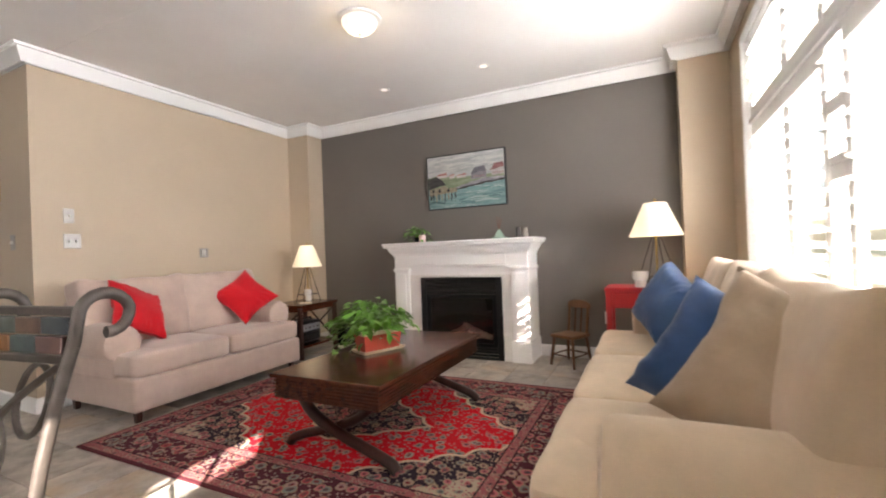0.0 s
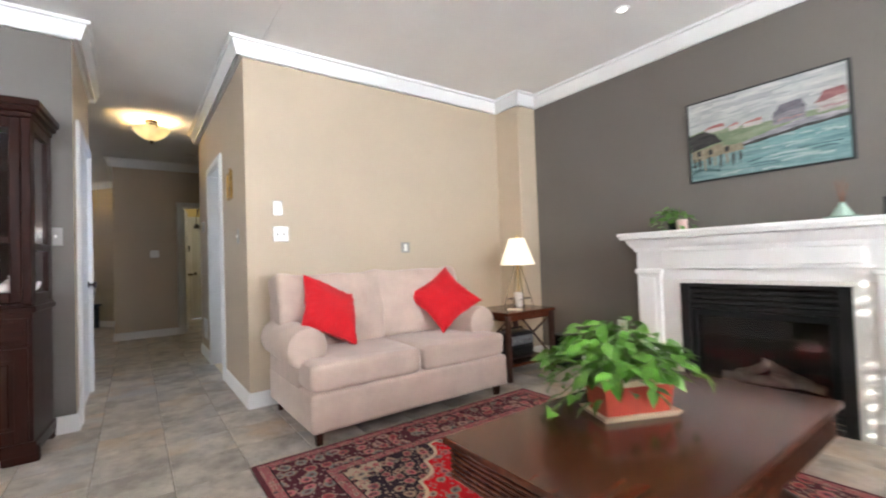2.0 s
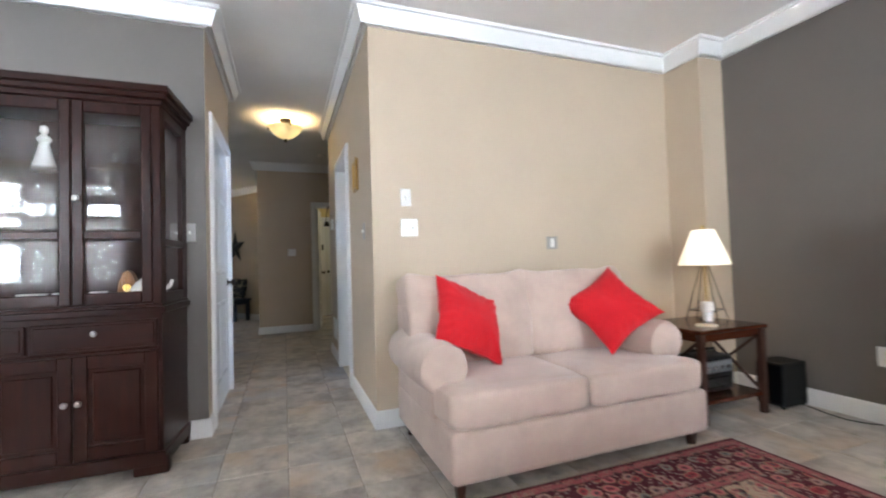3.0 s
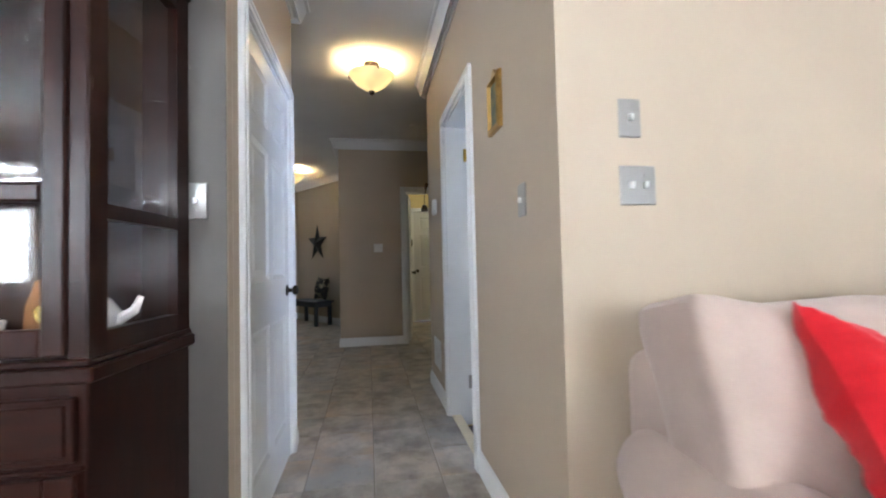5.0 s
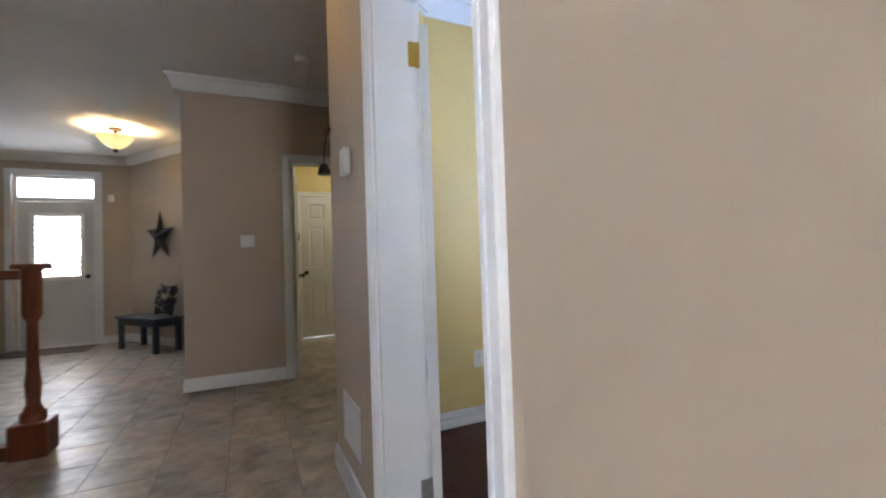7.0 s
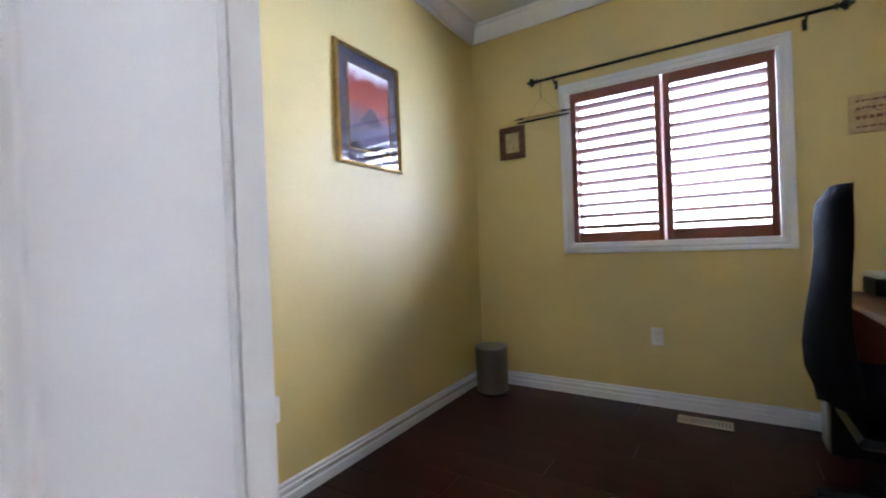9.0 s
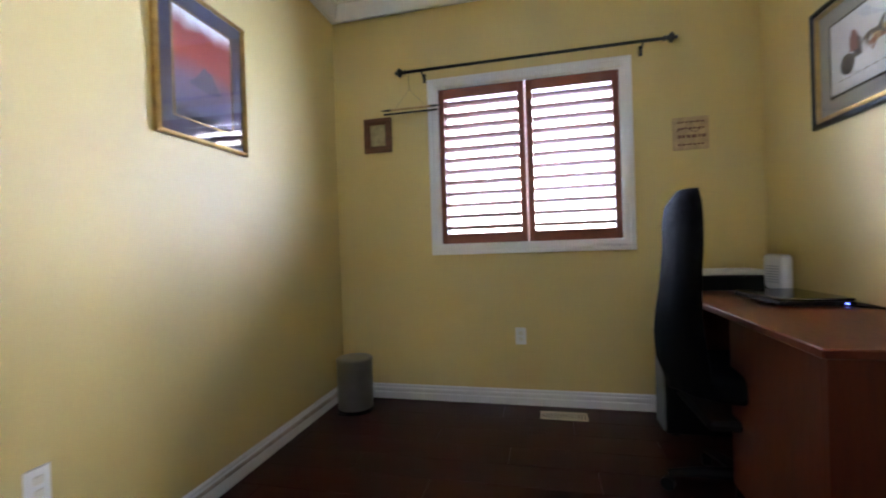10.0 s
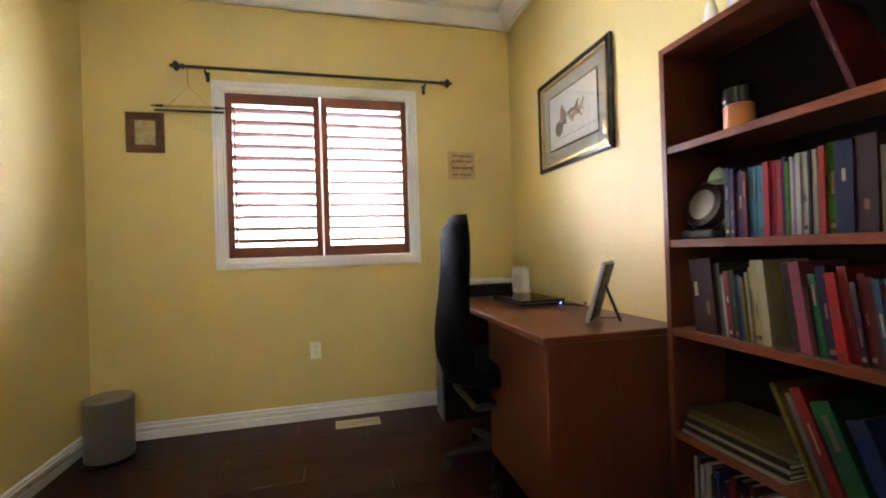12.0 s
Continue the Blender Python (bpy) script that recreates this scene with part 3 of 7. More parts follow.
OBASE = [(0, 0), (0.018, 0), (0.018, 0.046), (0.009, 0.051), (0.014, 0.058), (0.014, 0.078), (0.006, 0.083), (0.009, 0.089), (0.009, 0.098), (0, 0.106)]
moulding("baseboard_office_1", [(DR + CW, OS), (OE, OS), (OE, ON), (OW, ON), (OWS, 2.41), (-6.85, OS), (DL - CW, OS)], OBASE, OZ + 0.001)


def door_trim(name, axis, u0, u1, top, faces, out=0.018):
    """Jamb lining and moulded casings of a doorway. faces: the two wall faces (lower, upper)."""
    f0, f1 = faces
    root = tagged(new(name), "white painted door casing and jamb", "door frame", kind="structure")
    t = 0.012

    def slab(nm, a, b, p, q, z0, z1):
        lo, hi = ((a, p, z0), (b, q, z1)) if axis == "y" else ((p, a, z0), (q, b, z1))
        part(nm, boxes((lo, hi), bevel=0.003), TRIM, root)
    for a, b in ((u0 - 0.002, u0 + t), (u1 - t, u1 + 0.002)):
        slab("jamb", a, b, f0 - 0.002, f1 + 0.002, -0.068, top)
    slab("head_jamb", u0, u1, f0 - 0.002, f1 + 0.002, top - t, top + 0.002)
    for s, f in ((-1, f0), (1, f1)):
        for ins, wid, o in ((0.0, CW, out), (0.008, 0.018, out + 0.006), (CW - 0.0215, 0.02, out + 0.004)):
            p, q = sorted((f - s * 0.002, f + s * o))
            slab("casing", u0 - ins - wid, u0 - ins, p, q, -0.068, top + ins + wid)
            slab("casing", u1 + ins, u1 + ins + wid, p, q, -0.068, top + ins + wid)
            slab("head_casing", u0 - ins - 0.0005, u1 + ins + 0.0005, p, q, top + ins, top + ins + wid)
    return root


door_trim("door_frame_office", "y", DL, DR, DH, (HY, OS))
door_trim("door_frame_closet", "y", CDL, CDR, 2.04, (CY - 0.12, CY))
door_trim("door_frame_laundry", "x", FDL, FDR, 2.04, (FX - 0.12, FX))
door_trim("door_frame_garage", "x", 1.98, 2.76, 2.03, (-11.17, -11.05))


def panel_door(name, w, h, at, knob_u, label, knob_side=1, hinges=()):
    """A six-panel door, standing in its xz plane from x = 0 to w, 35 mm thick about y = 0."""
    root = thing(name, (0, 0, 0), 0, label, "door")
    root.matrix_world = at
    bm = bmesh.new()
    t = 0.0175
    cols = ((0.105, w / 2 - 0.045), (w / 2 + 0.045, w - 0.105))
    rows = ((0.20, 0.80), (1.00, 1.60), (1.70, 1.93))
    rows = [(a * h / 2.03, b * h / 2.03) for a, b in rows]
    us = sorted({0, w, *[x for c in cols for x in c]})
    zs = sorted({0, h, *[z for r in rows for z in r]})
    for a, b in zip(us, us[1:]):
        for c, d in zip(zs, zs[1:]):
            hollow = (a, b) in cols and (c, d) in [tuple(r) for r in rows]
            if not hollow:
                box(bm, (a, -t, c), (b, t, d))
    bmesh.ops.remove_doubles(bm, verts=bm.verts, dist=0.0001)
    part("door_leaf", bm, DOORWHITE, root)
    for c in cols:
        for r in rows:
            pb = bmesh.new()
            e, g = 0.020, 0.050
            for s in (-1, 1):
                ring = [[(c[0] + i, r[0] + i), (c[1] - i, r[0] + i), (c[1] - i, r[1] - i), (c[0] + i, r[1] - i)] for i in (0, e, e + 0.006, g)]
                deep = (t, t - 0.009, t - 0.009, t - 0.003)
                vs = [[pb.verts.new((x, s * y, z)) for x, z in q] for q, y in zip(ring, deep)]
                for q, p in zip(vs, vs[1:]):
                    for i in range(4):
                        pb.faces.new((q[i], q[(i + 1) % 4], p[(i + 1) % 4], p[i]))
                pb.faces.new(vs[-1])
            part("panel", pb, DOORWHITE, root)
    if knob_u is not None:
        for s in (-1, 1):
            m = pose(knob_u, s * t, 0.93 * h / 2.03, -90 * s, 0, 0)
            kb = lathe([(0.031, 0), (0.031, 0.006), (0.012, 0.012), (0.011, 0.030), (0.024, 0.036), (0.028, 0.048), (0.024, 0.060), (0.010, 0.064)], 20, m)
            part("knob", kb, BRONZE, root, "dark bronze round knob", True)
    for u, z, mt in hinges:
        hb = lathe([(0.006, -0.045), (0.006, 0.045)], 10, Matrix.Translation((u, -t - 0.004, z)))
        box(hb, (u - 0.03, -t - 0.003, z - 0.044), (u + 0.03, -t + 0.001, z + 0.044))
        part("hinge", hb, mt, root, "worn brass butt hinge")
    return root


panel_door("door_closet", CDR - CDL - 0.03, 2.02, pose(CDL + 0.015, CY - 0.022, 0.008), 0.065, "white six-panel closet door with dark bronze knob, closed")
panel_door("door_office", 0.735, 2.01, pose(DL + 0.016, OS + 0.03, -0.06, 0, 0, 164), 0.67, "white six-panel office door, swung wide open")
panel_door("door_laundry", 0.74, 2.02, pose(FX - 0.135, FDL + 0.035, 0.008, 0, 0, 172), 0.67, "white six-panel laundry door, standing open")
panel_door("door_garage", 0.755, 2.015, pose(-11.075, 1.992, 0.008, 0, 0, 90), 0.06, "white six-panel door with dark knob, closed")
# hinges on the office jamb
hg = bpy.data.objects["door_frame_office"]
for z, mt in ((1.83, BRASS), (0.23, PEWTER)):
    hb = lathe([(0.007, -0.047), (0.007, 0.047)], 10, Matrix.Translation((DL + 0.014, OS + 0.006, z)))
    box(hb, (DL + 0.012, OS - 0.032, z - 0.046), (DL + 0.0155, OS + 0.006, z + 0.046))
    part("hinge", hb, mt, hg)
solid("threshold_office", boxes(((DL + 0.012, HY + 0.01, -0.069), (DR - 0.012, HY + 0.075, 0.008)), bevel=0.003), CREAM, "pale threshold strip in the office doorway", "threshold", kind="structure")


def shutter(name, w, z0, z1, at, frame_mat, slat_mat, tilt, pitch, stile, label, rail=0.09, depth=0.03, louvre=0.064, mid=None, rod=False):
    """A louvred panel in its xz plane from x = 0 to w; louvres turned by tilt degrees."""
    root = thing(name, (0, 0, 0), 0, label, "shutter", "window shutters")
    root.matrix_world = at
    for a, b in ((0, stile), (w - stile, w)):
        part("stile", boxes(((a, -depth / 2, z0), (b, depth / 2, z1)), bevel=0.004), frame_mat[1], root)
    spans = [(z0 + rail, z1 - rail)]
    rails = [(z0, z0 + rail), (z1 - rail, z1)]
    if mid:
        spans = [(z0 + rail, mid - 0.03), (mid + 0.03, z1 - rail)]
        rails.append((mid - 0.03, mid + 0.03))
    for a, b in rails:
        part("rail", boxes(((stile, -depth / 2, a), (w - stile, depth / 2, b)), bevel=0.003), frame_mat[0], root)
    sb = bmesh.new()
    half = louvre / 2
    prof = [(-half, 0), (-half * 0.5, 0.0045), (0, 0.006), (half * 0.5, 0.0045), (half, 0), (half * 0.5, -0.0045), (0, -0.006), (-half * 0.5, -0.0045)]
    a, b = [sb.verts.new((stile + 0.0005, y, z)) for y, z in prof], [sb.verts.new((w - stile - 0.0005, y, z)) for y, z in prof]
    for i in range(8):
        sb.faces.new((a[i], a[(i + 1) % 8], b[(i + 1) % 8], b[i]))
    sb.faces.new(a), sb.faces.new(b[::-1])
    me = mesh_from("louvre", sb, slat_mat, True)
    for lo, hi in spans:
        k = max(1, int((hi - lo) / pitch))
        for i in range(k):
            ob = new("louvre", me)
            ob.parent = root
            ob.matrix_basis = pose(0, 0, lo + (i + 0.5) * (hi - lo) / k, tilt + random.uniform(-1.5, 1.5))
    if rod:
        part("tilt_rod", tube([(stile + 0.02, -depth / 2 - 0.024, z0 + rail + 0.02), (stile + 0.02, -depth / 2 - 0.024, z1 - rail - 0.02)], 0.005), frame_mat[1], root)
    return root


def window_trim(name, axis, u0, u1, z0, z1, face, back, inward, mat_in, width=0.075, sill=True):
    """Casing round a window, lining of the reveal, sash bars and panes. inward: +1 or -1 from the wall face into the room."""
    root = tagged(new(name), "white framed window with moulded casing", "window", kind="structure")

    def slab(nm, a, b, p, q, c, d, mt=mat_in, bev=0.003):
        p, q = sorted((p, q))
        lo, hi = ((a, p, c), (b, q, d)) if axis == "y" else ((p, a, c), (q, b, d))
        return part(nm, boxes((lo, hi), bevel=bev), mt, root)
    i = inward
    for ins, wid, o in ((0.0, width, 0.016), (0.012, 0.02, 0.023), (width - 0.0235, 0.022, 0.021)):
        slab("casing", u0 - ins - wid, u0 - ins, face - i * 0.002, face + i * o, z0 - ins - wid, z1 + ins + wid)
        slab("casing", u1 + ins, u1 + ins + wid, face - i * 0.002, face + i * o, z0 - ins - wid, z1 + ins + wid)
        slab("head_casing", u0 - ins, u1 + ins, face - i * 0.002, face + i * o, z1 + ins, z1 + ins + wid)
        slab("window_sill", u0 - ins, u1 + ins, face - i * 0.002, face + i * o, z0 - ins - wid, z0 - ins)
    t = 0.012
    slab("reveal", u0 - 0.001, u0 + t, face, back, z0, z1), slab("reveal", u1 - t, u1 + 0.001, face, back, z0, z1)
    slab("reveal", u0 + t, u1 - t, face, back, z0 - 0.001, z0 + t), slab("reveal", u0 + t, u1 - t, face, back, z1 - t, z1 + 0.001)
    g = back + i * 0.05
    k = max(2, round((u1 - u0) / 0.9))
    for j in range(k):
        a, b = u0 + t + (u1 - u0 - 2 * t) * j / k, u0 + t + (u1 - u0 - 2 * t) * (j + 1) / k
        for c, d in ((a, a + 0.04), (b - 0.04, b)):
            slab("sash_stile", c, d, g - 0.02, g + 0.02, z0 + t, z1 - t)
        for c, d in ((z0 + t, z0 + t + 0.045), (z1 - t - 0.045, z1 - t)):
            slab("sash_rail", a + 0.04, b - 0.04, g - 0.02, g + 0.02, c, d)
        slab("pane", a + 0.04, b - 0.04, g - 0.003, g + 0.003, z0 + t + 0.045, z1 - t - 0.045, GLASS, 0).visible_shadow = False
    return root


window_trim("window_1", "x", W1[0], W1[1], W1[2], W1[3], WX, WX + 0.2, -1, TRIM, 0.06)
window_trim("window_2", "x", W2[0], W2[1], W2[2], W2[3], WX, WX + 0.2, -1, TRIM, 0.06)
window_trim("window_3", "y", OWIN[0], OWIN[1], OWIN[2], OWIN[3], ON, ON + 0.2, -1, TRIM, 0.062)
WHITE2 = (SHUTTERWHITE, SHUTTERWHITE)
# living room: lower and upper tiers; a slit between two leaves takes added narrow panels
for y0, y1 in ((1.52, 2.153), (2.337, 2.865), (2.866, 3.66)):
    m = pose(WX + 0.03, y1, 0, 0, 0, -90)
    shutter("window_shutter", y1 - y0, 0.62, 1.86, m, WHITE2, SHUTTERWHITE, -17, 0.075, 0.05, "white louvred shutter panel in the living room window", louvre=0.089)
    shutter("window_shutter", y1 - y0, 1.90, 2.40, m, WHITE2, SHUTTERWHITE, -17, 0.075, 0.05, "small white louvred shutter panel above the rail", 0.06, louvre=0.089)
# narrow panels made up to break the sun into dashes on the fireplace
m = pose(WX + 0.03, 2.336, 0, 0, 0, -90)
shutter("window_shutter", 0.182, 0.62, 1.36, m, WHITE2, SHUTTERWHITE, -20, 0.075, 0.012, "added narrow white louvred shutter panel, louvres tilted", 0.06, louvre=0.089)
shutter("window_shutter", 0.182, 1.362, 1.86, m, WHITE2, SHUTTERWHITE, 5, 0.075, 0.012, "added narrow white louvred shutter panel with its louvres opened wider for sun dashes", 0.035, louvre=0.089, mid=1.585)
shutter("window_shutter", 0.182, 1.90, 2.40, m, WHITE2, SHUTTERWHITE, -17, 0.075, 0.012, "added narrow white louvred shutter panel above the rail", 0.06, louvre=0.089)
part("transom_rail", boxes(((WX + 0.005, W1[0] + 0.013, 1.862), (WX + 0.055, W1[1] - 0.013, 1.898)), bevel=0.004), TRIM, bpy.data.objects["window_1"])
# dining window: the leaves next to the living room are nearly shut, and a slot stays open between their tiers
for y0, y1, turn, low, high in ((-3.63, -3.12, -24, 1.90, 1.94), (-3.11, -2.60, -24, 1.90, 1.94), (-2.59, -2.08, -24, 1.90, 1.94), (-2.07, -1.55, -58, 1.855, 2.015), (-1.54, -1.02, -58, 1.855, 2.015)):
    m = pose(WX + 0.03, y1, 0, 0, 0, -90)
    shutter("window_shutter", y1 - y0, 0.87, low, m, WHITE2, SHUTTERWHITE, turn, 0.075, 0.05, "white louvred shutter panel in the dining window", louvre=0.089)
    shutter("window_shutter", y1 - y0, high, 2.40, m, WHITE2, SHUTTERWHITE, turn, 0.075, 0.05, "small white louvred shutter panel in the dining window", 0.06, louvre=0.089)
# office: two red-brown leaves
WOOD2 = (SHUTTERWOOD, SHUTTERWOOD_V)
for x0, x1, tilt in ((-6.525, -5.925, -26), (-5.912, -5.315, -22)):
    shutter("window_shutter", x1 - x0, 1.045, 2.145, pose(x0, ON + 0.012, 0), WOOD2, LOUVREWOOD_SHADED, tilt, 0.0745, 0.042, "red-brown wooden louvred shutter leaf, louvres open", 0.072, 0.028, 0.064, rod=x0 < -6)


# ---------------------------------------------------------------- living room: fireplace
def fireplace():
    r = thing("fireplace", (-1.90, NY, 0), 0, "white painted wooden fireplace mantel around a black gas firebox", "fireplace")
    F = 4.13 - NY                       # front of the legs
    for a, b in ((-0.755, -0.58), (0.545, 0.715)):
        part("pilaster", boxes(((a, F, 0.20), (b, -0.002, 0.93)), bevel=0.004), MANTELWHITE, r)
        part("plinth", boxes(((a - 0.012, F - 0.012, 0.0), (b + 0.012, -0.002, 0.20)), bevel=0.006), MANTELWHITE, r)
        part("pilaster_panel", boxes(((a + 0.035, F - 0.007, 0.24), (b - 0.035, F + 0.004, 0.86)), bevel=0.006), MANTELWHITE, r)
        part("capital", boxes(((a - 0.012, F - 0.012, 0.885), (b + 0.012, -0.003, 0.92)), bevel=0.006), MANTELWHITE, r)
    part("frieze", boxes(((-0.755, F + 0.002, 0.921), (0.715, -0.002, 1.075)), bevel=0.004), MANTELWHITE, r)
    part("frieze_panel", boxes(((-0.56, F - 0.006, 0.945), (0.50, F + 0.004, 1.045)), bevel=0.005), MANTELWHITE, r)
    part("lintel", boxes(((-0.58, F + 0.03, 0.845), (0.545, F + 0.1, 0.922)), bevel=0.004), MANTELWHITE, r)
    prof = [(0.0, 1.05), (0.012, 1.05), (0.016, 1.075), (0.03, 1.085), (0.05, 1.12), (0.052, 1.135), (0.062, 1.14), (0.0, 1.14)]
    part("bed_moulding", sweep([(-0.755, -0.01), (-0.755, F), (0.715, F), (0.715, -0.01)], [(-o, z) for o, z in prof]), MANTELWHITE, r, smooth=True)
    sh = boxes(((-0.85, 4.055 - NY, 1.142), (0.80, -0.002, 1.168)), bevel=0.006, seg=2)
    box(sh, (-0.862, 4.045 - NY, 1.166), (0.812, -0.002, 1.193), 0.008, 2)
    part("shelf", sh, MANTELWHITE, r)
    for lo, hi in (((-0.58, F + 0.025, 0.0), (-0.449, F + 0.06, 0.845)), ((0.444, F + 0.025, 0.0), (0.545, F + 0.06, 0.845)), ((-0.449, F + 0.025, 0.82), (0.444, F + 0.06, 0.845))):
        part("slip", boxes((lo, hi), bevel=0.002), CERAMIC, r, "white stone slip")
    part("surround_frame", boxes(((-0.449, F + 0.012, 0.0), (-0.39, F + 0.05, 0.82)), ((0.385, F + 0.012, 0.0), (0.444, F + 0.05, 0.82)),
                                 ((-0.39, F + 0.012, 0.795), (0.385, F + 0.05, 0.82)), ((-0.39, F + 0.012, 0.0), (0.385, F + 0.05, 0.022)), bevel=0.004), BLACKMETAL, r)
    for z in (0.665, 0.700, 0.735, 0.768, 0.045, 0.075, 0.105):
        part("louvre", box(bmesh.new(), (-0.388, F + 0.018, z - 0.012), (0.383, F + 0.034, z + 0.012), 0.004, 1), BLACKMETAL, r)
    part("door_frame", boxes(((-0.388, F + 0.02, 0.125), (-0.345, F + 0.045, 0.645)), ((0.34, F + 0.02, 0.125), (0.383, F + 0.045, 0.645)),
                             ((-0.345, F + 0.02, 0.605), (0.34, F + 0.045, 0.645)), ((-0.345, F + 0.02, 0.125), (0.34, F + 0.045, 0.16)), bevel=0.004), BLACKPLASTIC, r)
    part("glass", boxes(((-0.345, F + 0.03, 0.16), (0.34, F + 0.034, 0.605))), FIREGLASS, r, "smoked fireplace glass")
    part("firebox", boxes(((-0.44, F + 0.30, 0.0), (0.44, F + 0.31, 0.82)), ((-0.445, F + 0.05, 0.0), (-0.435, F + 0.30, 0.82)), ((0.43, F + 0.05, 0.0), (0.44, F + 0.30, 0.82)),
                          ((-0.44, F + 0.05, 0.13), (0.44, F + 0.30, 0.15)), ((-0.44, F + 0.05, 0.66), (0.44, F + 0.30, 0.68))), plain("soot_black", (0.02, 0.018, 0.016), 0.9, vary=0.3), r)
    bark = plain("grey_ceramic_log", (0.42, 0.33, 0.27), 0.9, vary=0.4, scale=18, bump=0.8, grain=60)
    for x0, y0, z0, x1, y1, z1, q in ((-0.25, F + 0.14, 0.19, 0.22, F + 0.18, 0.21, 0.035), (-0.20, F + 0.2, 0.2, 0.05, F + 0.12, 0.31, 0.028), (0.20, F + 0.2, 0.2, -0.02, F + 0.12, 0.33, 0.028), (0.02, F + 0.16, 0.24, 0.29, F + 0.14, 0.2, 0.03)):
        pts = [Vector((x0, y0, z0)).lerp(Vector((x1, y1, z1)), i / 6) + noise.noise_vector(Vector((x0 * 9 + i, z0, 3))) * 0.012 for i in range(7)]
        part("ceramic_log", tube(pts, [q * (1 + 0.15 * math.sin(i * 2)) for i in range(7)], 10), bark, r, "", True)


fireplace()


def canvas_painting():
    """A harbour painting: sky, hill, sheds on piles, houses and teal water, in flat strokes on a canvas."""
    W, Hh = 0.93, 0.60
    r = thing("painting", (-1.93, NY, 1.855), 0, "unframed canvas painting of a harbour with sheds and teal water", "painting")
    r.rotation_euler = (radians(2), 0, 0)

    def oil(name, a, b, scale=9, s=(1, 1, 4)):
        n = Nodes(name)
        w = n.place()
        g = n.noise(w, scale, 5, 0.65, stretch=s)
        n.bump(n.noise(w, 60, 3, stretch=s), 0.4, 0.003)
        return n.done(n.mix(n.ramp(g, 0.3, 0.7), shade(a, 0.72), shade(b, 0.80)), 0.6, Specular_IOR_Level=0.3)
    part("canvas", boxes(((-W / 2, -0.03, -Hh / 2), (W / 2, -0.004, Hh / 2)), bevel=0.003), oil("painted_canvas_edge", rgb(0.015, 0.017, 0.017), rgb(0.035, 0.04, 0.04)), r)
    y = -0.0302

    def blot(name, pts, mat, k):
        part(name, flat_shape([(x * 0.985 * W / 2, z * 0.975 * Hh / 2) for x, z in pts], 0.0008, Matrix.Translation((0, y - 0.0006 * k, 0))), mat, r)
    rnd = random.Random(31)

    def rough(pts, step=0.08, amp=0.012):
        """The outline with a brush's uneven edge."""
        out = []
        for (x0, z0), (x1, z1) in zip(pts, pts[1:] + pts[:1]):
            k = max(1, int(math.hypot(x1 - x0, z1 - z0) / step))
            for i in range(k):
                out.append((max(-0.975, min(0.975, x0 + (x1 - x0) * i / k + rnd.uniform(-amp, amp))), max(-0.97, min(0.97, z0 + (z1 - z0) * i / k + rnd.uniform(-amp, amp)))))
        return out

    def stroke(name, x, z, length, thick, mat, k, rise=0.0):
        top = [(x + length * i / 5, z + rise * i / 5 + thick * (0.5 - 0.5 * abs(i / 2.5 - 1)) + rnd.uniform(0, thick * 0.3)) for i in range(6)]
        bot = [(a, b - thick * rnd.uniform(0.5, 0.9)) for a, b in reversed(top)]
        blot(name, [(max(-0.975, min(0.975, a)), max(-0.97, min(0.97, b))) for a, b in top + bot], mat, k)
    grey, cloud = oil("painted_grey_cloud", rgb(0.34, 0.36, 0.37), rgb(0.46, 0.47, 0.46), 8, (1, 1, 4)), oil("painted_white_cloud", rgb(0.44, 0.45, 0.44), rgb(0.62, 0.61, 0.58), 8, (1, 1, 4))
    teal, foam, deep = oil("painted_teal", rgb(0.14, 0.29, 0.295), rgb(0.27, 0.43, 0.42), 9, (1, 1, 7)), oil("painted_foam", rgb(0.32, 0.44, 0.43), rgb(0.50, 0.56, 0.54), 9, (1, 1, 7)), oil("painted_deep_water", rgb(0.05, 0.11, 0.12), rgb(0.10, 0.19, 0.20), 9, (1, 1, 7))
    dark = oil("painted_dark", rgb(0.022, 0.022, 0.024), rgb(0.075, 0.07, 0.065), 12)
    pale = oil("painted_pale_boards", rgb(0.22, 0.18, 0.12), rgb(0.40, 0.35, 0.25), 14, (3, 1, 2))
    blot("painted_sky", [(-0.98, 0.0), (0.98, 0.05), (0.98, 0.98), (-0.98, 0.98)], oil("painted_sky", rgb(0.30, 0.33, 0.34), rgb(0.58, 0.58, 0.55), 4, (1, 1, 3)), 0)
    for i in range(30):
        stroke("brush_stroke", rnd.uniform(-1.0, 0.6), rnd.uniform(0.38, 0.94), rnd.uniform(0.35, 0.8), rnd.uniform(0.03, 0.09), grey if i % 5 < 2 else cloud, 1 + 0.05 * i, rnd.uniform(-0.02, 0.07))
    blot("painted_water", [(-0.98, -0.98), (0.98, -0.98), (0.98, -0.12), (0.3, -0.1), (-0.98, -0.25)], oil("painted_water", rgb(0.11, 0.23, 0.24), rgb(0.30, 0.44, 0.43), 6, (1, 1, 7)), 1)
    for i in range(44):
        z = rnd.uniform(-0.94, -0.22)
        stroke("brush_stroke", rnd.uniform(-0.6, 0.7), z, rnd.uniform(0.2, 0.6), rnd.uniform(0.025, 0.07), (teal, foam, teal, deep if z < -0.7 or rnd.random() < 0.3 else teal)[i % 4], 2 + 0.03 * i, rnd.uniform(-0.02, 0.04))
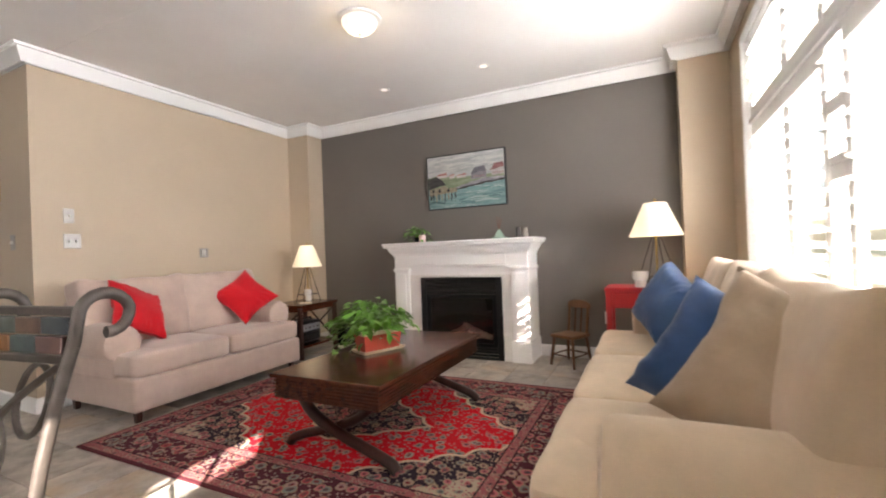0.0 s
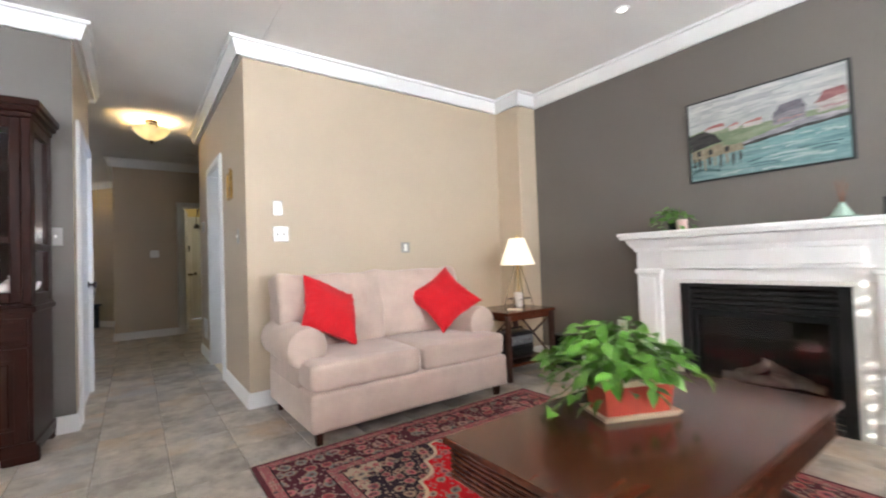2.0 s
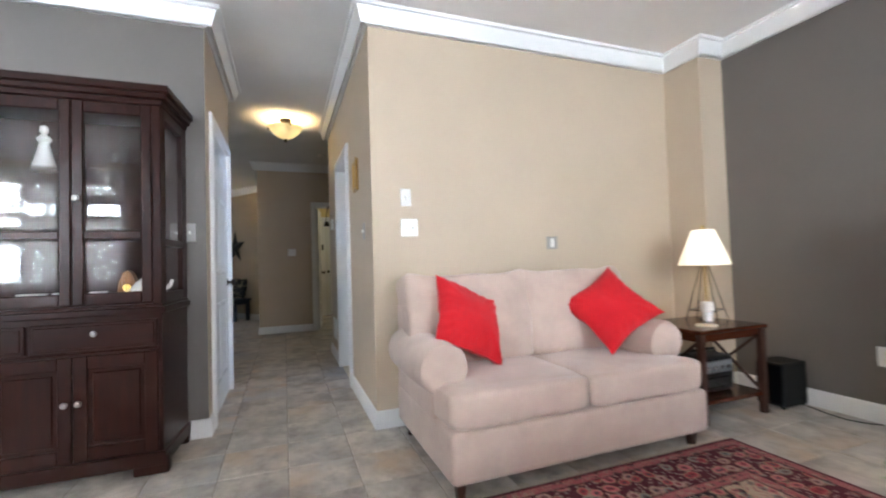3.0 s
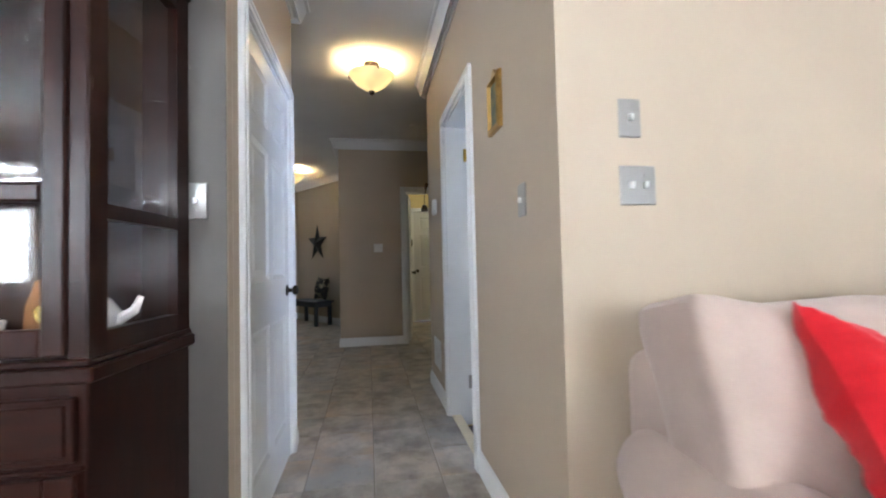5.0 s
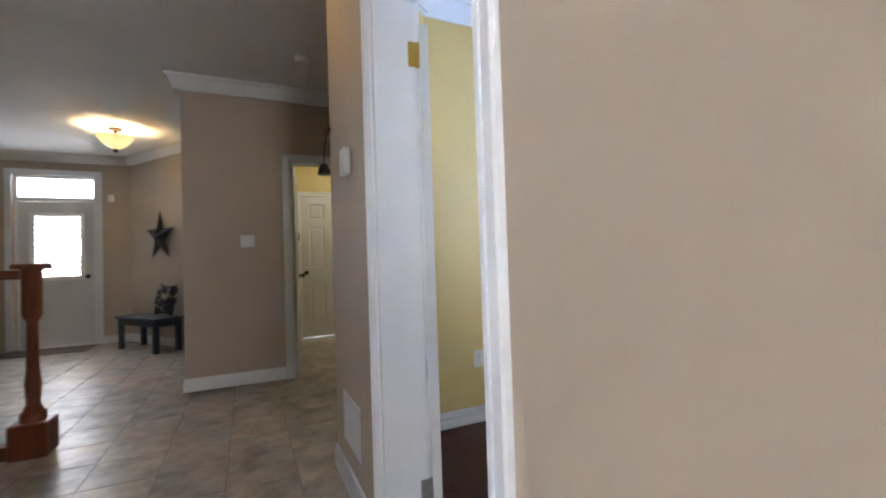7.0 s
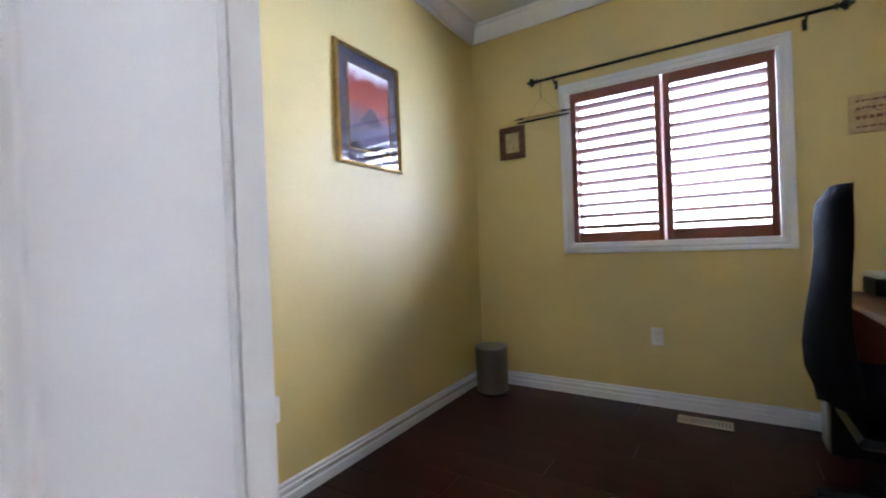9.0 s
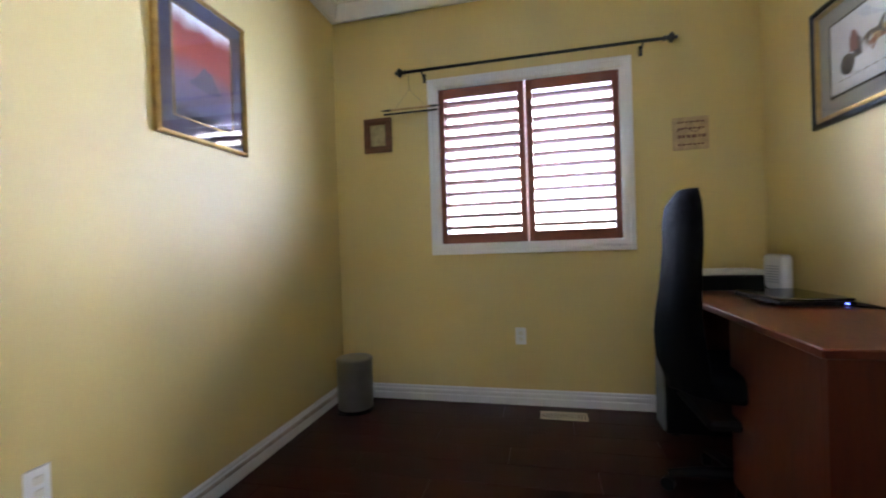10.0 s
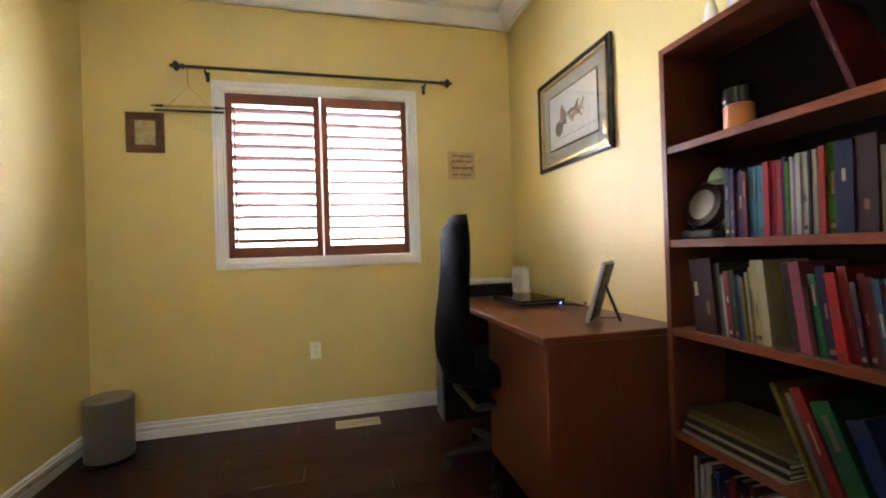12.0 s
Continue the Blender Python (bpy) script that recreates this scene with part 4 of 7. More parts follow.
    blot("painted_hill", rough([(-0.98, -0.22), (-0.3, -0.28), (0.35, -0.12), (0.98, 0.0), (0.98, 0.12), (0.45, 0.16), (0.0, 0.13), (-0.45, 0.20), (-0.8, 0.26), (-0.98, 0.2)]), oil("painted_hill", rgb(0.13, 0.20, 0.10), rgb(0.34, 0.38, 0.26), 7, (1, 1, 3)), 4)
    blot("painted_shore", rough([(-0.45, -0.33), (0.0, -0.27), (0.4, -0.17), (0.98, -0.10), (0.98, 0.02), (0.5, 0.02), (0.1, -0.10), (-0.25, -0.24)]), oil("painted_grey_shore", rgb(0.14, 0.14, 0.16), rgb(0.50, 0.47, 0.49), 9, (1, 1, 4)), 5)
    blot("painted_waterline", rough([(-0.42, -0.36), (0.1, -0.27), (0.5, -0.18), (0.98, -0.12), (0.98, -0.06), (0.4, -0.14), (-0.1, -0.25), (-0.42, -0.31)]), dark, 6)
    for x0, x1, z0, z1, wall_mat, roof_mat in ((0.17, 0.54, 0.0, 0.36, oil("painted_grey_house", rgb(0.14, 0.13, 0.15), rgb(0.36, 0.33, 0.35), 14), oil("painted_slate_roof", rgb(0.10, 0.10, 0.12), rgb(0.22, 0.21, 0.24), 12)), (0.66, 0.97, 0.06, 0.42, oil("painted_white_house", rgb(0.34, 0.30, 0.28), rgb(0.56, 0.52, 0.48), 14), oil("painted_red_roof", rgb(0.22, 0.08, 0.08), rgb(0.34, 0.17, 0.16), 12))):
        blot("painted_house", rough([(x0, z0), (x1, z0 + 0.03), (x1, z1 - 0.06), (x0, z1 - 0.12)]), wall_mat, 7)
        blot("painted_roof", rough([(x0 - 0.02, z1 - 0.16), (x0 + 0.08, z1 + 0.06), (x1 - 0.03, z1 + 0.10), (x1 + 0.01, z1 - 0.08)]), roof_mat, 8)
        for x in (x0 + 0.06, x0 + 0.2):
            stroke("brush_stroke", x, z0 + 0.09, 0.13, 0.05, oil("painted_rose_wall", rgb(0.30, 0.16, 0.16), rgb(0.46, 0.30, 0.30), 16), 9, 0.01)
    for x0, x1, z in ((-0.74, -0.46, 0.19), (-0.40, -0.27, 0.14), (-0.21, 0.03, 0.12)):
        blot("painted_cottage", rough([(x0, z - 0.03), (x1, z - 0.01), (x1, z + 0.08), (x0, z + 0.07)]), oil("painted_cottage_white", rgb(0.48, 0.42, 0.38), rgb(0.62, 0.56, 0.52), 16), 7)
        blot("painted_roof", rough([(x0 - 0.02, z + 0.06), (x1 + 0.02, z + 0.08), (x1 - 0.02, z + 0.15), (x0 + 0.05, z + 0.12)]), oil("painted_rose_roof", rgb(0.32, 0.09, 0.09), rgb(0.48, 0.22, 0.20), 12), 8)
    blot("painted_shed_roof", rough([(-0.98, 0.18), (-0.74, 0.22), (-0.60, 0.10), (-0.50, -0.10), (-0.96, -0.24)]), dark, 9)
    blot("painted_shed", rough([(-0.95, -0.50), (-0.52, -0.42), (-0.50, -0.14), (-0.95, -0.24)]), pale, 10)
    blot("painted_wharf", rough([(-0.54, -0.42), (-0.20, -0.40), (-0.22, -0.24), (-0.52, -0.22)]), pale, 10)
    for x in (-0.87, -0.70, -0.47):
        blot("painted_window", rough([(x, -0.38), (x + 0.06, -0.37), (x + 0.06, -0.24), (x, -0.25)], 0.1, 0.006), dark, 11)
    for x in (-0.93, -0.86, -0.78, -0.71, -0.63, -0.55, -0.46, -0.37, -0.28):
        blot("painted_pile", rough([(x, -0.50 - rnd.uniform(0.12, 0.34)), (x + 0.035, -0.62), (x + 0.03, -0.42), (x, -0.42)], 0.1, 0.008), (dark, pale)[rnd.random() < 0.4], 11)
    stroke("brush_stroke", -0.95, -0.74, 0.4, 0.12, deep, 10, -0.06)


canvas_painting()


def leaf_mesh(name, length, width, mat):
    bm = bmesh.new()
    n = 7
    mid, lf, rt = [], [], []
    for i in range(n + 1):
        t = i / n
        half = width / 2 * (math.sin(math.pi * min(1, t * 0.93 + 0.10)) ** 0.75) * (1 - 0.55 * t ** 2.5)
        if i == n:
            half = 0.0006
        droop = -0.30 * length * t * t
        mid.append(bm.verts.new((0, length * t, droop)))
        lf.append(bm.verts.new((-half, length * t - 0.05 * length * (i == 0), droop + half * 0.35)))
        rt.append(bm.verts.new((half, length * t - 0.05 * length * (i == 0), droop + half * 0.35)))
    for i in range(n):
        bm.faces.new((lf[i], mid[i], mid[i + 1], lf[i + 1]))
        bm.faces.new((mid[i], rt[i], rt[i + 1], mid[i + 1]))
    return mesh_from(name, bm, mat, True)


LEAVES = [leaf_mesh("leaf", 0.085, 0.060, LEAF), leaf_mesh("leaf", 0.065, 0.046, LEAF), leaf_mesh("leaf", 0.10, 0.066, LEAF)]
STEM = plain("green_stem", (0.09, 0.17, 0.035), 0.5)


def foliage(root, rx, ry, z0, height, count, trail, seed, scale=1.0, clear=None, shift=(0.0, 0.0)):
    """Pothos: stems that arch out of the pot, each with a heart-shaped leaf."""
    rnd = random.Random(seed)
    sb = bmesh.new()
    for i in range(count):
        a = rnd.uniform(0, 2 * math.pi)
        k = rnd.uniform(0.1, 1.0) ** 0.6
        foot = Vector((rx * 0.5 * rnd.uniform(-1, 1), ry * 0.5 * rnd.uniform(-1, 1), z0))
        tip = Vector((math.cos(a) * (rx + 0.06) * k, math.sin(a) * (ry + 0.08) * k, z0 + height * (1.05 - 0.75 * k ** 1.6) * rnd.uniform(0.5, 1.05)))
        if rnd.random() < trail:
            tip.z = z0 + rnd.uniform(-0.07, 0.03)
            tip.x *= 1.25
            tip.y *= 1.2
        tip.x += shift[0]
        tip.y += shift[1]
        if clear is not None and tip.x * clear[0] + tip.y * clear[1] > 0.085:
            tip.z = max(tip.z, z0 + 0.02 + 0.07 * rnd.random())
            tip.y *= 0.75
        top = (foot + tip) / 2 + Vector((0, 0, 0.05 + 0.3 * abs(tip.z - z0)))
        if i % 3 == 0:
            tube([foot, foot.lerp(top, 0.6), top, top.lerp(tip, 0.6), tip], 0.0018, 5, sb)
        ob = new("leaf", LEAVES[i % 3])
        ob.parent = root
        out = math.degrees(math.atan2(tip.y, tip.x)) - 90 + rnd.uniform(-45, 45)
        ob.matrix_basis = Matrix.Translation(tip) @ pose(0, 0, 0, 0, 0, out) @ pose(0, 0, 0, rnd.uniform(-45, 20), rnd.uniform(-35, 35), 0) @ Matrix.Scale(rnd.uniform(0.75, 1.2) * scale, 4)
    part("stem", sb, STEM, root)


def planter():
    r = thing("potted_plant", (-1.755, 2.475, 0.467), 65.6, "leafy green pothos in a red planter with cream rim and saucer", "plant")

    def trough(w0, d0, w1, d1, z0, z1, mat, name, hollow=True):
        bm = bmesh.new()
        rows = []
        spec = [(w0, d0, z0), (w1, d1, z1)] + ([(w1 - 0.014, d1 - 0.014, z1), (w0 - 0.014, d0 - 0.014, z0 + 0.012)] if hollow else [])
        for w, d, z in spec:
            rows.append([bm.verts.new((x * w / 2, y * d / 2, z)) for x, y in ((-1, -1), (1, -1), (1, 1), (-1, 1))])
        for a, b in zip(rows, rows[1:]):
            for i in range(4):
                bm.faces.new((a[i], a[(i + 1) % 4], b[(i + 1) % 4], b[i]))
        bm.faces.new(rows[0][::-1]), bm.faces.new(rows[-1])
        part(name, bm, mat, r)
    trough(0.285, 0.15, 0.305, 0.17, 0.0, 0.018, CREAM, "saucer")
    trough(0.25, 0.112, 0.272, 0.136, 0.012, 0.112, CLAYRED, "pot")
    trough(0.278, 0.142, 0.282, 0.146, 0.112, 0.133, CREAM, "rim")
    part("soil", boxes(((-0.122, -0.055, 0.085), (0.122, 0.055, 0.108))), SOIL, r)
    foliage(r, 0.19, 0.16, 0.12, 0.215, 290, 0.24, 5, 0.76, (-0.05, -1.0), (-0.025, 0.03))


planter()


def mantel_things():
    r = thing("potted_plant", (-2.44, 4.30, 1.193), 0, "small green plant in a dark pot on the mantel", "plant")
    part("pot", lathe([(0.035, 0), (0.05, 0.055), (0.052, 0.06), (0.045, 0.06), (0.04, 0.045)], 20), BLACKPLASTIC, r, "", True)
    foliage(r, 0.075, 0.075, 0.06, 0.12, 44, 0.25, 9, 0.65)
    c = thing("candle_jar", (-2.35, 4.22, 1.193), 0, "small pale pink candle jar on the mantel", "candle")
    part("jar", lathe([(0.032, 0), (0.036, 0.004), (0.036, 0.075), (0.033, 0.078)], 20), plain("pale_pink_glass", (0.62, 0.42, 0.38), 0.3), c, "", True)
    d = thing("reed_diffuser", (-1.50, 4.27, 1.193), 0, "pale green glazed diffuser with thin reeds on the mantel", "diffuser")
    part("dish", lathe([(0.05, 0), (0.085, 0.012), (0.088, 0.016), (0.06, 0.014)], 24), CELADON, d, "", True)
    part("vessel", lathe([(0.055, 0.012), (0.05, 0.03), (0.028, 0.065), (0.014, 0.085), (0.016, 0.095)], 20), CELADON, d, "", True)
    for k in range(7):
        a = k * 0.9
        part("reed", tube([(0, 0, 0.08), (0.03 * math.cos(a), 0.03 * math.sin(a), 0.20 + 0.006 * k)], 0.0015, 5), CHAIRWOOD_LIGHT, d)
    for k, (x, y, h) in enumerate(((-1.315, 4.30, 0.105), (-1.245, 4.30, 0.10))):
        f = thing("small_vase", (x, y, 1.193), 0, "small dark grey vase on the mantel" if k == 0 else "small grey-brown vase on the mantel", "vase", "mantel vases")
        part("body", lathe([(0.026, 0), (0.03, 0.01), (0.025, 0.05), (0.024, h - 0.01), (0.029, h), (0.022, h)], 18), plain("slate_glaze", (0.05, 0.048, 0.046) if k == 0 else (0.22, 0.19, 0.16), 0.35), f, "", True)


mantel_things()


# ---------------------------------------------------------------- living room: seats
def sofa(name, W, at, cloth, seats, label, depth=0.95, back=0.93, plump=0.24):
    """Rolled-arm sofa; x along its width, front at y = 0, facing -y."""
    r = thing(name, (0, 0, 0), 0, label, "sofa")
    r.matrix_world = at
    h = W / 2
    part("base", boxes(((-h, 0.0, 0.085), (h, depth - 0.03, 0.31)), bevel=0.025, seg=3), cloth, r, "", True)
    for s in (-1, 1):
        ar = bmesh.new()
        box(ar, (s * h - (0.0 if s < 0 else 0.17), 0.22, 0.28), (s * h + (0.17 if s < 0 else 0.0), depth - 0.04, 0.55), 0.03, 3)
        part("arm", ar, cloth, r, "", True)
        roll = bmesh.new()
        m = pose(s * (h - 0.055), 0.195, 0.535, -90, 0, 0)
        lathe([(0.02, -0.002), (0.09, 0.0), (0.118, 0.012), (0.128, 0.035), (0.13, 0.3), (0.128, depth - 0.32), (0.10, depth - 0.26)], 28, m, roll)
        for v in roll.verts:
            v.co += noise.noise_vector(v.co * 8) * 0.006
        part("arm_roll", roll, cloth, r, "", True)
    part("back_frame", boxes(((-h + 0.01, depth - 0.22, 0.28), (h - 0.01, depth, back - 0.10)), bevel=0.06, seg=4), cloth, r, "", True)
    w = (W - 0.004) / seats
    for i in range(seats):
        cx = -h + 0.002 + w * (i + 0.5)
        sc = cushion((w - 0.006, 0.30, 0.165), 0.05, 10, 0.005, 3 + i, box_edge=9.0)
        bmesh.ops.transform(sc, matrix=Matrix.Translation((cx, 0.15, 0.39)), verts=sc.verts)
        lo, hi = max(-h + 0.17, cx - w / 2), min(h - 0.17, cx + w / 2)
        s2 = cushion((hi - lo - 0.004, depth - 0.26, 0.170), 0.09, 12, 0.007, 5 + i, box_edge=8.0)
        bmesh.ops.transform(s2, matrix=Matrix.Translation(((lo + hi) / 2, (depth - 0.22) / 2 + 0.005, 0.392)), verts=s2.verts)
        me = bpy.data.meshes.new("tmp")
        s2.to_mesh(me)
        s2.free()
        sc.from_mesh(me)
        bpy.data.meshes.remove(me)
        part("seat_cushion", sc, cloth, r, "", True)
        bw = (W - 0.02) / seats
        bx = -h + 0.01 + bw * (i + 0.5)
        bc = cushion((bw + 0.03, plump, 0.54), 0.05, 12, 0.012, 11 + i, box_edge=9.0)
        for v in bc.verts:
            v.co.y += -0.05 * math.cos(v.co.z * 5) * math.cos(v.co.x * 3)
            ear = min(1.0, abs(v.co.x) / (bw / 2)) ** 6
            if v.co.z > 0.05:
                v.co.z += 0.045 * ear * (v.co.z / 0.27) - 0.02 * (1 - ear)
                v.co.x *= 1 + 0.05 * ear * (v.co.z / 0.27)
        bmesh.ops.transform(bc, matrix=pose(bx, depth - 0.145 - plump / 2, 0.70, -13, 0, 0), verts=bc.verts)
        part("back_cushion", bc, cloth, r, "", True)
    for x in (-h + 0.06, h - 0.06):
        for y in (0.07, depth - 0.09):
            part("foot", lathe([(0.022, 0), (0.034, 0.10)], 4, pose(x, y, 0, 0, 0, 45)), LEGWOOD, r, "dark tapered wooden foot")
    return r


sofa("sofa", 1.50, pose(-3.25, 2.56, 0, 0, 0, 90), BEIGESOFA, 2, "pinkish beige two-seat sofa with rolled arms")
sofa("sofa", 2.30, pose(-0.47, 2.40, 0, 0, 0, -90), TANSOFA, 3, "tan microfibre sofa with rolled arms beneath the window", 0.94, 0.90, 0.17)


def throw_pillow(xyz, w, h, t, turn, lean, spin, cloth, label, seed):
    ob = solid("throw_pillow", pillow(w, h, t, 26, seed), cloth, label, "pillow", "throw pillows", smooth=True)
    ob.matrix_world = pose(*xyz, 0, 0, turn) @ pose(0, 0, 0, lean, 0, 0) @ pose(0, 0, 0, 0, spin, 0)


throw_pillow((-3.725, 2.113, 0.725), 0.438, 0.438, 0.15, 112.5, -32, 27.5, REDCLOTH, "scarlet square throw pillow propped on the sofa", 1)
throw_pillow((-3.665, 3.04, 0.732), 0.437, 0.437, 0.15, 60, -35, 51, REDCLOTH, "scarlet throw pillow set on its corner", 2)
throw_pillow((-0.06, 3.12, 0.70), 0.46, 0.44, 0.24, -54, -24, 26, BLUECLOTH, "denim blue throw pillow on the tan sofa", 3)
throw_pillow((0.06, 1.79, 0.69), 0.48, 0.47, 0.21, -26, -26, 23, BLUECLOTH, "denim blue throw pillow tucked behind a taupe one", 4)
throw_pillow((0.17, 1.575, 0.70), 0.52, 0.51, 0.24, -20, -24, 25, TAUPE, "large taupe throw pillow leaning on the sofa", 5)


# ---------------------------------------------------------------- living room: tables
def coffee_table():
    r = thing("coffee_table", (-1.67, 2.495, 0), 0, "dark cherry coffee table with reeded apron and crossed sabre legs", "coffee table")
    hx, hy = 0.36, 0.665
    part("tabletop", boxes(((-hx, -hy, 0.443), (hx, hy, 0.466)), bevel=0.006, seg=2), TABLEWOOD, r)
    ap = boxes(((-hx + 0.025, -hy + 0.025, 0.33), (hx - 0.025, hy - 0.025, 0.443)), bevel=0.004)
    part("apron", ap, TABLEWOOD, r)
    for z in (0.340, 0.355, 0.372, 0.389, 0.406, 0.423):
        e = 0.017
        part("reeding", boxes(((-hx + e, -hy + e, z - 0.006), (hx - e, hy - e, z + 0.006)), bevel=0.005, seg=2), TABLEWOOD, r)
    for y in (-hy + 0.13, hy - 0.13):
        for s in (-1, 1):
            pts = []
            for i in range(13):
                t = i / 12
                x = s * (0.22 - 0.60 * t + 0.06 * math.sin(math.pi * t * 2))
                z = 0.355 - 0.315 * t - 0.05 * math.sin(math.pi * t)
                pts.append((x, y + s * 0.036, z))
            pts[-1] = (pts[-1][0], pts[-1][1], 0.028)
            part("leg", tube(pts, 0.03, 12, flat=(0.034, 0.026)), LEGWOOD, r, "", True)
    part("stretcher", tube([(0, -hy + 0.13, 0.19), (0, 0, 0.2), (0, hy - 0.13, 0.19)], 0.016, 8), LEGWOOD, r)


coffee_table()


def rug():
    hx, hy = 1.37, 1.0
    r = thing("rug", (-1.905, 2.495, 0.001), 0, "red and navy Persian rug with cream fringe on the tiles", "rug")
    bm = bmesh.new()
    box(bm, (-hx, -hy, 0), (hx, hy, 0.011), 0.004)
    part("carpet", bm, rug_material(hx, hy), r)
    fr = bmesh.new()
    rnd = random.Random(4)
    for s in (-1, 1):
        k = 230
        for i in range(k):
            y = -hy + (i + 0.5) * 2 * hy / k
            L = rnd.uniform(0.025, 0.055)
            tube([(s * hx, y, 0.006), (s * (hx + L * 0.5), y + rnd.uniform(-0.006, 0.006), 0.005), (s * (hx + L), y + rnd.uniform(-0.014, 0.014), 0.003)], 0.0022, 4, fr)
    tagged(part("fringe", fr, plain("cream_cotton_fringe", (0.50, 0.44, 0.34), 0.95), r), kind="stuff")


rug()


def end_table():
    r = thing("end_table", (-3.70, 3.82, 0), 0, "dark cherry end table with crossed sides and a lower shelf", "end table")
    hx, hy = 0.255, 0.30
    part("tabletop", boxes(((-hx, -hy, 0.552), (hx, hy, 0.578)), bevel=0.006, seg=2), TABLEWOOD, r)
    part("apron", boxes(((-hx + 0.03, -hy + 0.03, 0.50), (hx - 0.03, hy - 0.03, 0.552))), TABLEWOOD, r)
    part("shelf", boxes(((-hx + 0.02, -hy + 0.02, 0.115), (hx - 0.02, hy - 0.02, 0.14)), bevel=0.004), TABLEWOOD, r)
    for x in (-hx + 0.03, hx - 0.03):
        for y in (-hy + 0.03, hy - 0.03):
            part("leg", boxes(((x - 0.02, y - 0.02, 0), (x + 0.02, y + 0.02, 0.552)), bevel=0.003), LEGWOOD, r)
    for y in (-hy + 0.03, hy - 0.03):
        for s in (-1, 1):
            pts = [(s * (-hx + 0.05) * (1 - 2 * i / 8), y, 0.15 + 0.35 * i / 8) for i in range(9)]
            part("cross_brace", tube(pts, 0.01, 6), LEGWOOD, r)
    b = thing("boombox", (-3.68, 3.80, 0.141), 90, "black portable stereo on the end table shelf", "stereo")
    part("body", boxes(((-0.17, -0.11, 0), (0.17, 0.10, 0.235)), bevel=0.035, seg=3), BLACKPLASTIC, b, "", True)
    part("control_panel", boxes(((-0.14, -0.118, 0.13), (0.14, -0.105, 0.205)), bevel=0.006), plain("grey_satin_panel", (0.22, 0.23, 0.24), 0.35, 0.4), b)
    for x in (-0.09, -0.03, 0.03, 0.09):
        part("button", lathe([(0.013, 0), (0.011, 0.008)], 14, pose(x, -0.117, 0.165, 90)), CHROME, b)
    part("drawer", boxes(((-0.12, -0.116, 0.03), (0.12, -0.105, 0.10)), bevel=0.005), BLACKGLOSS, b)
    part("lid_handle", tube([(-0.13, 0, 0.22), (-0.12, 0, 0.258), (0.12, 0, 0.258), (0.13, 0, 0.22)], 0.01, 8), BLACKPLASTIC, b)
    p = thing("paper_pad", (-3.575, 3.735, 0.5785), 35, "small cream paper pad lying on the end table", "paper")
    part("sheets", boxes(((-0.06, -0.045, 0), (0.06, 0.045, 0.006)), bevel=0.001), PAPER, p)
    part("cover", boxes(((-0.061, -0.046, 0.0062), (0.061, 0.046, 0.0075))), CREAM, p)
    c = thing("power_cable", (-3.24, 4.44, 0.0015), 0, "thin black cable lying along the baseboard", "cable")
    part("wire", tube([(-0.18, -0.01, 0.006), (-0.10, -0.03, 0.004), (-0.02, -0.055, 0.004), (0.07, -0.065, 0.004), (0.15, -0.03, 0.004), (0.20, 0.01, 0.006)], 0.004, 6), BLACKPLASTIC, c, "", True)
    s = thing("subwoofer", (-3.53, 4.335, 0), 0, "small black subwoofer box on the floor by the wall", "loudspeaker")
    part("cabinet", boxes(((-0.09, -0.10, 0.012), (0.09, 0.14, 0.30)), bevel=0.008), BLACKPLASTIC, s)
    part("grille", boxes(((-0.08, -0.108, 0.03), (0.08, -0.098, 0.29)), bevel=0.01), BLACKCLOTH, s)
    for x in (-0.07, 0.07):
        for y in (-0.08, 0.12):
            part("rubber_foot", lathe([(0.012, 0), (0.012, 0.014)], 10, Matrix.Translation((x, y, 0))), BLACKPLASTIC, s)


end_table()


def table_lamp(xyz, base_h, r0, r1, sh, label):
    """Wire pyramid base, small shelf ring and a lit cone shade."""
    r = thing("table_lamp", xyz, 20, label, "lamp", "table lamps")
    q = r0 * 0.86
    z0 = base_h
    for k in range(4):
        a = math.pi / 4 + k * math.pi / 2
        part("wire_leg", tube([(q * math.cos(a), q * math.sin(a), 0), (0.18 * q * math.cos(a), 0.18 * q * math.sin(a), z0)], 0.004, 6), BRONZE, r)
    ring = [(q * 0.84 * math.cos(math.pi / 4 + k * math.pi / 2), q * 0.84 * math.sin(math.pi / 4 + k * math.pi / 2), 0.07) for k in range(5)]
    part("wire_ring", tube(ring, 0.004, 6), BRONZE, r)
    part("stem", tube([(0, 0, 0.005), (0, 0, z0 + sh * 0.75)], 0.006, 8), BRASS, r)
    part("foot_plate", lathe([(0.05, 0.0), (0.05, 0.008), (0.02, 0.012)], 18), BRONZE, r)
    pts = [(r0, z0), (r1, z0 + sh), (r1 - 0.003, z0 + sh), (r0 - 0.003, z0)]
    part("shade", lathe(pts, 28, caps=False), SHADELAMP, r, "lit pale cone shade", True)
    part("finial", lathe([(0.006, z0 + sh - 0.03), (0.008, z0 + sh + 0.02), (0.003, z0 + sh + 0.035)], 10), BRASS, r)
    return r


table_lamp((-3.78, 4.00, 0.578), 0.392, 0.168, 0.075, 0.25, "lit table lamp with cone shade on a wire pyramid base")
table_lamp((-0.10, 4.05, 0.741), 0.405, 0.205, 0.085, 0.27, "lit table lamp with cone shade on a red side table")
for xyz, rr, hh, lab in (((-3.735, 3.955, 0.578), 0.045, 0.13, "white candle holder under the lamp"), ((-0.225, 3.96, 0.741), 0.06, 0.125, "squat cream candle jar on the red table")):
    c = thing("candle_holder", xyz, 0, lab, "candle")
